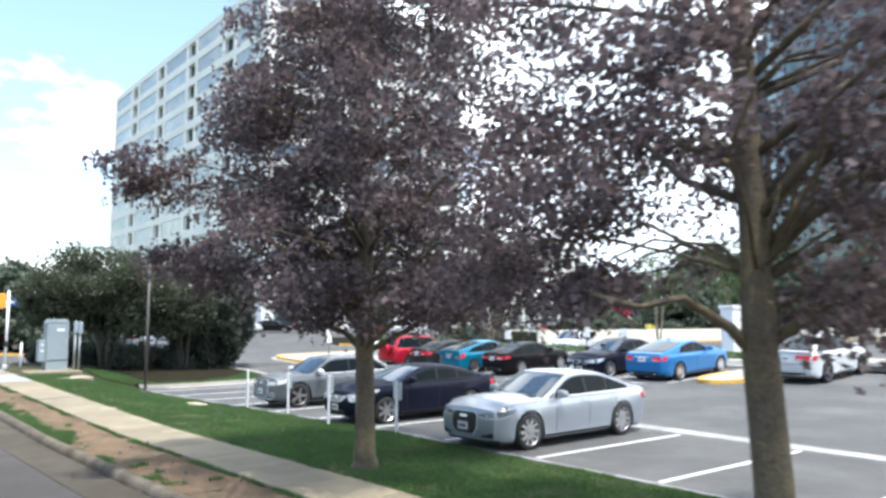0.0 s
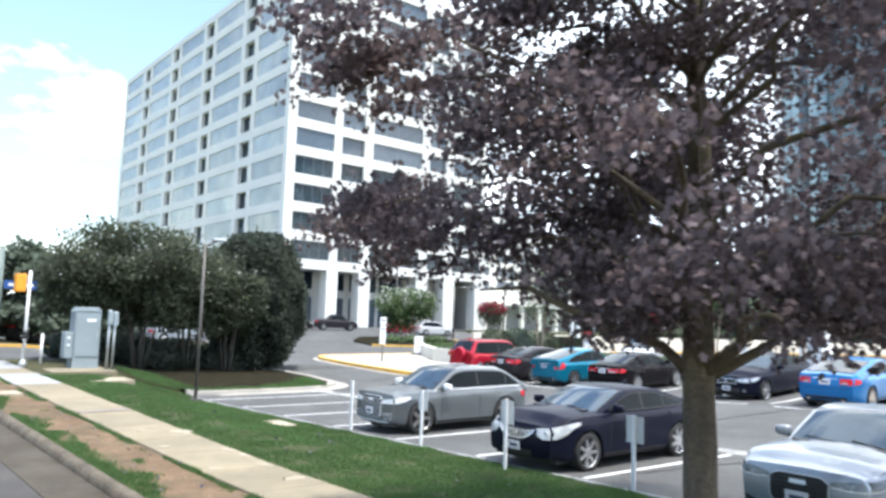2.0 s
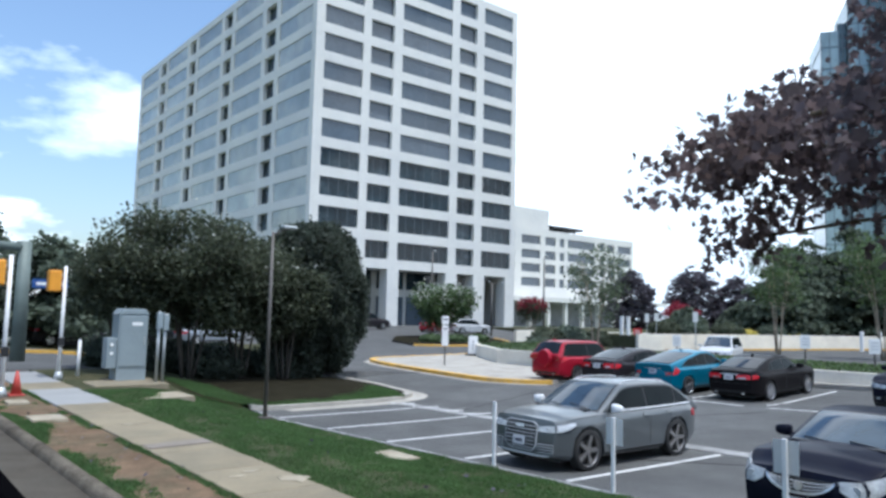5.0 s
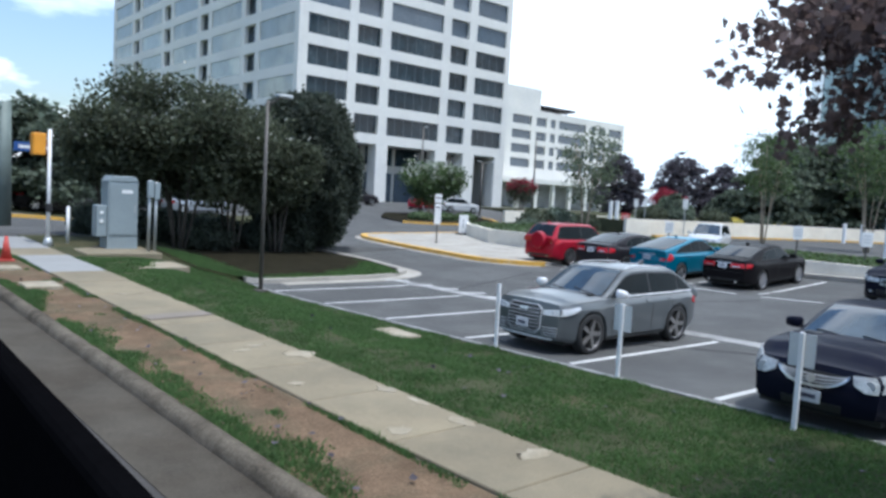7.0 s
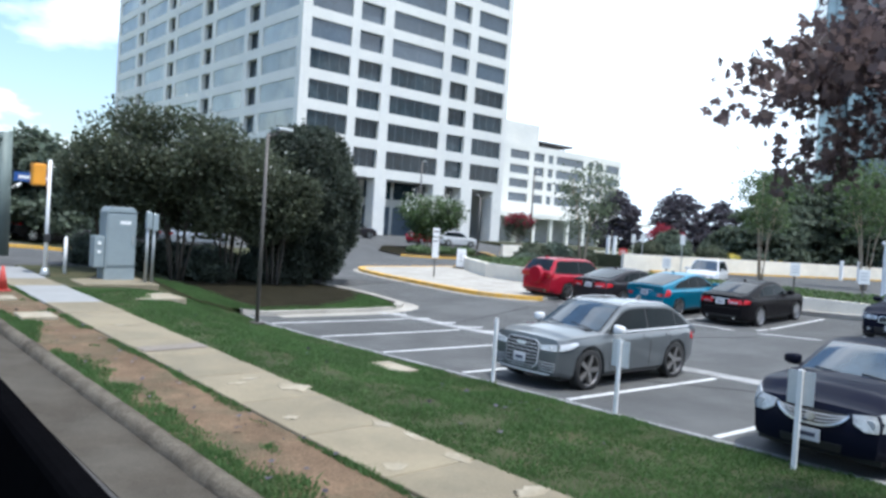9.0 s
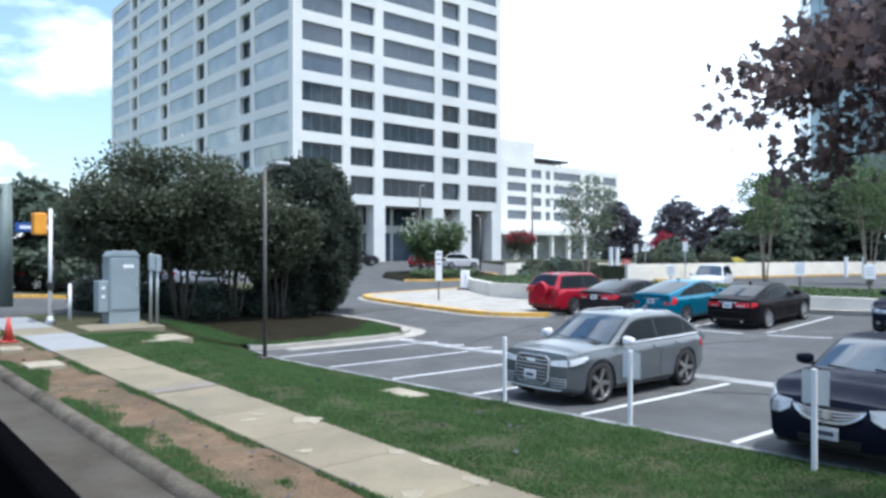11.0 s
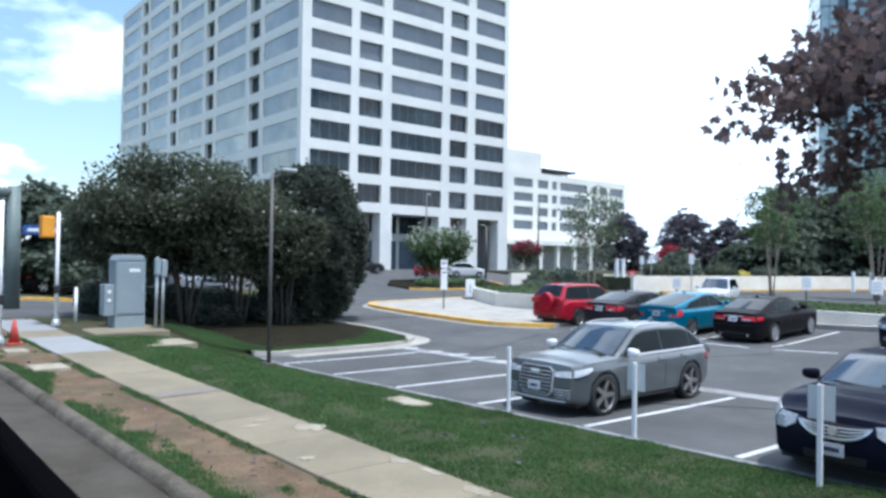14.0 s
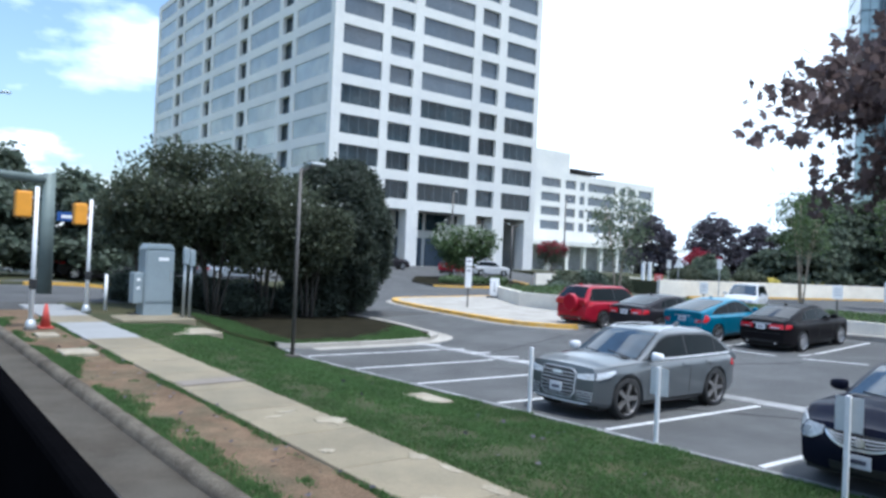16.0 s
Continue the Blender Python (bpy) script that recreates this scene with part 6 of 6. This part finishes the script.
lamp_pole(10.4, 34.65, 5.1, 0.5, "slender dark brown lamp post at the lawn corner", 0.055)
lamp_pole(48.7, 76.2, 8.7, 0.3, "dark lamp post in the tower forecourt", 0.1)
lamp_pole(60.5, 71.2, 8.9, 0.3, "dark lamp post in the tower forecourt", 0.1)
lamp_pole(55.1, 73.8, 5.7, 1.3, "dark lamp post with two heads by the tower", 0.11, True)
lamp_pole(5.2, 62.0, 9.6, 1.6, "tall dark street lamp beyond the side street", 0.12)


def signal_post(x, y, h, label):
    s = thing("pedestrian_signal", (x, y, ground_z(x, y)), label, "traffic signal", "pedestrian signals at the crossing")
    part("foot", tubed((0, 0, -0.05), (0, 0, 0.22), 0.16, 0.09, 12), M["galv"], s, smooth=True)
    part("post", tubed((0, 0, 0.22), (0, 0, h), 0.055, 0.05, 12), M["white_paint"], s, smooth=True)
    head = part("signal_head", boxed(-0.46, -0.12, -0.2, 0.2, h - 0.75, h - 0.13, 0.04, 2), M["signal_yellow"], s, "yellow-orange signal housing")
    part("visor", boxed(-0.45, -0.13, 0.2, 0.36, h - 0.42, h - 0.18, 0.02), M["trim"], head)
    part("bracket", boxed(-0.13, 0.0, -0.03, 0.03, h - 0.3, h - 0.24), M["galv"], s)
    part("push_button", boxed(-0.09, 0.09, -0.1, -0.04, 0.95, 1.2, 0.02), M["trim"], s)


signal_post(6.3, 39.8, 3.3, "yellow pedestrian signal on a white post at the crossing")
signal_post(4.4, 36.5, 3.42, "yellow pedestrian signal on a white post by the kerb")

mast = thing("signal_mast", (6.4, 47.4, ground_z(6.4, 47.4)), "weathered green steel traffic mast with a long arm", "traffic mast")
part("pole", tubed((0, 0, -0.05), (0, 0, 4.5), 0.27, 0.22, 16), M["pole_green"], mast, smooth=True)
part("arm", tubed((0.05, 0, 4.25), (-9.5, -1.0, 4.7), 0.17, 0.09, 12), M["pole_green"], mast, smooth=True)
part("street_sign", boxed(0.25, 1.5, -0.34, -0.31, 2.75, 3.1), M["sign_blue"], mast, "blue street name sign with white bars")
part("sign_lettering", boxed(0.4, 1.35, -0.347, -0.342, 2.86, 2.98), M["white_paint"], mast)
for k, x in enumerate((-2.6, -5.4)):
    hd = part("signal_head", boxed(x - 0.18, x + 0.18, -0.6, -0.25, 3.35, 4.4, 0.04), M["signal_yellow"], mast, "yellow traffic signal housing")
    for j in range(3):
        part("lens_hood", tubed((x, -0.6, 3.53 + 0.34 * j), (x, -0.78, 3.53 + 0.34 * j), 0.13, n=12), M["trim"], hd)
    part("hanger", boxed(x - 0.03, x + 0.03, -0.4, -0.2, 4.4, 4.5), M["galv"], mast)

cone = thing("traffic_cone", (4.75, 36.7, ground_z(4.75, 36.7) - 0.02), "red plastic traffic cone standing on the verge", "traffic cone")
part("base", boxed(-0.17, 0.17, -0.17, 0.17, 0, 0.04, 0.01), M["cone"], cone)
part("body", tubed((0, 0, 0.04), (0, 0, 0.6), 0.13, 0.03, 16), M["cone"], cone, smooth=True)

# utility cabinet
UX, UY = 8.05, 39.2
uz = ground_z(UX, UY)
pad = tagged(part("equipment_pad", boxed(6.75, 8.75, 37.5, 39.9, uz - 0.35, uz + 0.02, 0.02), M["slab"]), "raised concrete pad under the utility cabinet", "concrete pad")
cab = thing("utility_cabinet", (UX, UY, uz + 0.02), "tall grey metal utility cabinet on a concrete pad", "utility cabinet")
part("plinth", boxed(-0.42, 0.42, -0.36, 0.36, 0, 0.34), M["metal_grey"], cab)
bm = bmesh.new()
box(bm, -0.42, 0.42, -0.36, 0.36, 0.345, 1.95)
part("body", bevel_all(bm, 0.015), M["metal_grey"], cab)
bm = bmesh.new()
v = box(bm, -0.44, 0.44, -0.38, 0.38, 1.951, 2.12)
for i in (4, 5, 6, 7):
    v[i].co.x *= 0.72
part("hood", bevel_all(bm, 0.015), M["metal_grey"], cab)
door = part("door", boxed(-0.37, 0.37, -0.385, -0.362, 0.42, 1.9, 0.006), M["metal_grey"], cab)
part("handle", boxed(0.3, 0.34, -0.41, -0.386, 1.05, 1.3, 0.006), M["galv"], door)
part("notice", boxed(-0.05, 0.25, -0.389, -0.386, 1.62, 1.72), M["white_paint"], door, "small white notice")
sidebox = part("side_box", boxed(-0.7, -0.422, -0.3, 0.2, 0.35, 1.25, 0.015), M["metal_grey"], cab)
for z in (0.8, 1.05):
    part("gauge", tubed((-0.57, -0.301, z), (-0.57, -0.32, z), 0.05, n=14), M["white_paint"], sidebox)
for dx, h in ((0.62, 2.05), (0.8, 2.0)):
    s = thing("meter_post", (UX + dx - 0.12, 38.1, uz + 0.02), "galvanised meter post with a grey box beside the cabinet", "meter post", "meter posts by the cabinet")
    part("post", tubed((0, 0, 0), (0, 0, h), 0.045, n=10), M["galv"], s, smooth=True)
    part("box", boxed(-0.07, 0.09, -0.1, 0.05, h - 0.5, h - 0.02, 0.015), M["metal_grey"], s)
s = thing("marker_post", (7.0, 40.6, ground_z(7.0, 40.6)), "short white marker post beside the cabinet", "marker post")
part("post", tubed((0, 0, -0.05), (0, 0, 1.05), 0.05, n=10), M["white_paint"], s, smooth=True)
part("cap", tubed((0, 0, 1.05), (0, 0, 1.09), 0.056, 0.03, 10), M["white_paint"], s)
for nm, x0, x1, y0, y1, lab in (("access_slab", 7.3, 8.55, 34.9, 36.2, "flat concrete access slab in the grass"), ("inlet_slab", 4.4, 5.05, 32.45, 33.25, "pale concrete inlet cover on the verge"), ("valve_cover", 9.3, 10.0, 27.15, 28.1, "pale concrete cover sunk in the lawn"), ("verge_slab", 4.36, 4.8, 35.1, 35.75, "pale concrete cover on the verge")):
    zz = ground_z((x0 + x1) / 2, (y0 + y1) / 2)
    tagged(part(nm, boxed(x0, x1, y0, y1, zz - 0.15, zz + 0.02, 0.015), M["chip"]), lab, "concrete cover")

# signs round the drive
s = thing("sign_post", (24.4, 44.1, ground_z(24.4, 44.1) + 0.14), "thin dark post with white signs on the concrete island", "sign")
part("post", boxed(-0.025, 0.025, -0.025, 0.025, 0, 2.45), M["pole_brown"], s)
for z0, z1, w in ((2.0, 2.42, 0.17), (0.95, 1.95, 0.16)):
    pl = part("sign_plate", boxed(-0.045, -0.03, -w, w, z0, z1, 0.004), M["white_paint"], s)
    pl.rotation_euler = (0, 0, radians(50))
    br = part("sign_lettering", boxed(-0.049, -0.046, -w * 0.6, w * 0.6, z1 - 0.2, z1 - 0.14), M["bar"], s)
    br.rotation_euler = (0, 0, radians(50))
s = thing("board_sign", (32.0, 50.6, 0.14), "white upright board sign on a dark foot", "sign", rz=50)
part("foot", boxed(-0.3, 0.3, -0.5, 0.5, 0, 0.09, 0.02), M["trim"], s)
part("board", boxed(-0.04, 0.04, -0.29, 0.29, 0.09, 1.22, 0.02), M["white_paint"], s)
for k in range(3):
    part("sign_lettering", boxed(-0.045, -0.041, -0.03, 0.03, 0.4 + 0.2 * k, 0.52 + 0.2 * k), M["bar"], s)


def low_sign(x, y, z, w, h, top, lab="white sign on a short post in the planter", red=False, rz=38):
    s = thing("low_sign", (x, y, z), lab, "sign", "signs in the planter", rz)
    part("post", boxed(-0.03, 0.03, -0.03, 0.03, -0.1, top - h * 0.5), M["pole_brown"], s)
    part("sign_plate", boxed(-0.05, -0.031, -w / 2, w / 2, top - h, top, 0.004), M["sign_red" if red else "white_paint"], s)
    for k in range(3):
        part("sign_lettering", boxed(-0.054, -0.051, -w * 0.35, w * 0.35, top - h * 0.3 - h * 0.22 * k, top - h * 0.22 - h * 0.22 * k), M["white_paint" if red else "satin"], s)


low_sign(32.0, 36.0, 0.8, 0.38, 0.54, 1.1)
low_sign(32.0, 30.0, 0.8, 0.38, 0.56, 1.3)
low_sign(31.5, 27.2, 0.8, 0.4, 0.56, 1.25)
low_sign(58.7, 57.6, 0.0, 0.75, 0.75, 1.85, "red and white sign by the drive", True)
low_sign(58.6, 57.4, 0.0, 0.6, 0.8, 1.05, "white sign by the drive")
for x, y in ((56.6, 57.8), (56.95, 57.35)):
    s = thing("gate_post", (x, y, ground_z(x, y)), "tall white square gate post by the drive", "post", "white gate posts")
    part("post", boxed(-0.14, 0.14, -0.14, 0.14, -0.05, 2.85, 0.02), M["white_paint"], s)
    part("cap", boxed(-0.17, 0.17, -0.17, 0.17, 2.85, 2.92, 0.01), M["white_paint"], s)
for x, y, h in ((50.7, 46.6, 3.3), (57.2, 55.5, 3.2), (58.5, 55.4, 3.3)):
    s = thing("tall_sign", (x, y, ground_z(x, y)), "tall thin post with a pale sign", "sign", "tall signs by the drive", 45)
    part("post", boxed(-0.03, 0.03, -0.03, 0.03, -0.05, h), M["galv"], s)
    part("sign_plate", boxed(-0.05, -0.031, -0.19, 0.19, h - 0.75, h, 0.004), M["sign_back"], s)
for x, y in ((81.0, 46.7), (81.5, 45.2)):
    s = thing("wall_post", (x, y, ground_z(x, y)), "white concrete post in front of the terrace wall", "post", "posts by the terrace wall")
    part("post", boxed(-0.15, 0.15, -0.15, 0.15, -0.05, 2.0, 0.03), M["white_paint"], s)

# tail details of the red car: covered spare wheel
spare = bpy.data.objects["suv.001"]
bm = bmesh.new()
tube(bm, (4.43, 0.12, 0.98), (4.62, 0.12, 0.98), 0.36, 0.33, 24)
bevel_all(bm, 0.02)
part("spare_wheel_cover", bm, red, spare, smooth=False)

# the vehicle's side below its window, where it comes to rest
side = thing("vehicle_side", (1.82, 18.0, ground_z(1.8, 18) - 0.15), "black inner side of a bus below its window", "vehicle side")
part("inner_panel", boxed(0.0, 0.07, -0.6, 4.2, 0.35, 2.135, 0.03, 3), M["black"], side)
part("skirt", boxed(0.02, 0.05, -0.6, 4.2, 0.0, 0.349), M["black"], side)


# stout white pillar at the mouth of the second drive
pillar = thing("gate_pillar", (52.0, 32.6, 0.0), "stout white concrete gate pillar beside the drive", "pillar")
part("shaft", boxed(-0.8, 0.8, -0.5, 0.5, -0.2, 3.35, 0.03), M["white_paint"], pillar)
part("cap", boxed(-0.9, 0.9, -0.6, 0.6, 3.35, 3.55, 0.03), M["white_paint"], pillar)


# ---- pieces of pavement and grass, last ----
walk_base = tagged(drape("sidewalk", lambda y: 5.66 + skew(y), lambda y: 6.9 + skew(y), -30, 41.5, 1, 60, -0.04, M["concrete"], "narrow beige concrete sidewalk in slabs", sink=0.2), category="sidewalk")
rs = np.random.RandomState(5)
Y = -8.0
while Y < 41.0:
    step = 1.52
    y1 = Y + step - 0.018
    bm = bmesh.new()
    tops = []
    lift = rs.uniform(-0.004, 0.006)
    ring = [(5.67 + skew(Y), Y), (6.89 + skew(Y), Y), (6.89 + skew(y1), y1), (5.67 + skew(y1), y1)]
    cx, cy = sum(p[0] for p in ring) / 4, (Y + y1) / 2
    up_ = [bm.verts.new((cx + (x - cx) * 0.985, cy + (y - cy) * 0.985, ground_z(x, y) + lift)) for x, y in ring]
    md = [bm.verts.new((x, y, ground_z(x, y) + lift - 0.012)) for x, y in ring]
    dn = [bm.verts.new((x, y, ground_z(x, y) - 0.06)) for x, y in ring]
    bm.faces.new(up_)
    for a, b in ((up_, md), (md, dn)):
        for i in range(4):
            bm.faces.new((a[(i + 1) % 4], a[i], b[i], b[(i + 1) % 4]))
    bmesh.ops.recalc_face_normals(bm, faces=bm.faces[:])
    part("slab", bm, M["slab_new"] if 33.5 < Y < 36.4 or Y > 38.5 else M["slab"], walk_base)
    Y += step
part("asphalt_patch", ribbon([(5.72 + skew(29), 29.05), (6.84 + skew(29), 29.15)], 0.42, 0.012, 0.03), M["patch"], walk_base, "dark asphalt patch across the walk")
for x, y, a, b in ((6.72, 25.9, 0.3, 0.22), (6.4, 26.6, 0.2, 0.07), (6.1, 26.4, 0.16, 0.06), (6.75, 23.9, 0.14, 0.16), (6.8, 23.3, 0.1, 0.2), (6.72, 22.5, 0.14, 0.2), (5.95, 22.6, 0.2, 0.12), (6.3, 31.4, 0.3, 0.07), (5.9, 24.6, 0.14, 0.08), (6.66, 21.4, 0.3, 0.12)):
    pts = [(x + skew(y) + math.cos(q * 0.42) * a * rs.uniform(0.45, 1), y + math.sin(q * 0.42) * b * rs.uniform(0.5, 1.3)) for q in range(15)]
    part("chipped_patch", outline_sheet(pts, 0.007, 0.02), M["chip"], walk_base, "pale worn patch of concrete")


def grass_stuff(name, label, n, spot, high, seed, mat, up=-0.02):
    """Blades of grass as one object."""
    r = np.random.RandomState(seed)
    v = np.zeros((n, 3, 3))
    for i in range(n):
        x, y, k = spot(r)
        z = ground_z(x, y) + up + 0.03 * unevenness(x, y)
        az = r.uniform(0, 2 * math.pi)
        h = high * k * r.uniform(0.5, 1.3)
        w = 0.013
        v[i, 0] = (x - math.cos(az) * w, y - math.sin(az) * w, z)
        v[i, 1] = (x + math.cos(az) * w, y + math.sin(az) * w, z)
        v[i, 2] = (x + r.normal() * h * 0.5, y + r.normal() * h * 0.5, z + h)
    me = bpy.data.meshes.new(name)
    me.vertices.add(3 * n)
    me.vertices.foreach_set("co", v.ravel())
    me.loops.add(3 * n)
    me.loops.foreach_set("vertex_index", np.arange(3 * n, dtype=np.int32))
    me.polygons.add(n)
    me.polygons.foreach_set("loop_start", np.arange(0, 3 * n, 3, dtype=np.int32))
    me.update(calc_edges=True)
    me.materials.append(mat)
    tagged(new(name, me), label, "grass", kind="stuff")


BARE = ((7.4, 27.9, 0.45, 0.75), (7.75, 26.6, 0.35, 0.6), (8.0, 24.6, 0.4, 0.5), (8.15, 23.5, 0.5, 0.45), (9.0, 21.7, 0.45, 0.5), (7.3, 31.5, 0.4, 0.7), (8.6, 33.2, 0.4, 0.5), (7.5, 22.3, 0.25, 0.4))


def lawn_spot(r):
    """Thick everywhere but in a few worn spots beside the walk."""
    while True:
        y = 9 + 28 * r.uniform()
        a = 6.86 + skew(y) + 0.05 * noise.noise((y * 2.5, 0, 3))
        x = a + (10.66 - a) * r.uniform()
        worn = min(math.hypot((x - bx) / ba, (y - by) / bb) + 0.5 * noise.noise((x * 4, y * 4, 2)) for bx, by, ba, bb in BARE)
        if worn > 0.55 + 0.45 * r.uniform() or r.uniform() < 0.3:
            return x, y, 1.0 + 0.4 * noise.noise((x * 1.2, y * 1.2, 1))


def verge_spot(r):
    """Weeds in tufts behind the kerb and a thin fringe along the walk, with bare dirt between."""
    while True:
        y = 12 + 27 * r.uniform()
        u = r.uniform()
        x = 4.42 + skew(y) + 1.26 * u
        along = noise.noise((3.1, y * 0.42, 21)) + 0.3 * noise.noise((x * 3, y * 1.7, 8))
        behind_kerb = u < 0.12 + 0.55 * max(0.0, along + 0.12) + 0.06 * r.normal()
        fringe = u > 0.93 - 0.16 * max(0.0, noise.noise((7.7, y * 0.7, 4)) + 0.3) * r.uniform() and noise.noise((x * 2, y * 1.3, 14)) > -0.25
        stray = noise.noise((x * 2.6, y * 2.2, 31)) > 0.42 + 0.2 * r.uniform()
        if (behind_kerb and along > -0.2) or fringe or stray:
            return x, y, 0.9


grass_stuff("lawn_grass", "short green mown grass with thin dry patches", 240000, lawn_spot, 0.042, 301, M["blade"])
grass_stuff("verge_grass", "tufts of weedy grass on the dirt verge", 38000, verge_spot, 0.06, 303, M["blade"], -0.05)


def island_spot(r):
    while True:
        x, y = 9.3 + 7.6 * r.uniform(), 36.2 + 3.6 * r.uniform()
        if x < 10.9:
            return x, y, 1.0 if x > 9.9 else 0.8
        if x < 16.3 + (y - 36.4) * 0.35 and noise.noise((x * 0.9, y * 0.9, 41)) > -0.6 + 0.3 * (y - 36.4) * r.uniform():
            return x, y, 1.0


grass_stuff("island_blades", "thin grass along the rim of the planted island", 52000, island_spot, 0.07, 305, M["blade"], 0.11)
r_ = np.random.RandomState(9)
litter = [(np.array((4.6 + skew(y) + 1.1 * r_.uniform(), y, 0)) if k % 3 else np.array((7.2 + 3.0 * r_.uniform(), y, 0))) for k, y in enumerate(r_.uniform(15, 34, 110))]
litter = np.array([(p[0], p[1], ground_z(p[0], p[1]) + 0.03) for p in litter])
fallen = thing("fallen_leaves", (0, 0, 0), "scattered dry fallen leaves on lawn and dirt", "fallen leaves", kind="stuff")
leaf_part("leaves", litter, 0.07, M["plum"], fallen, 77, 0.15)
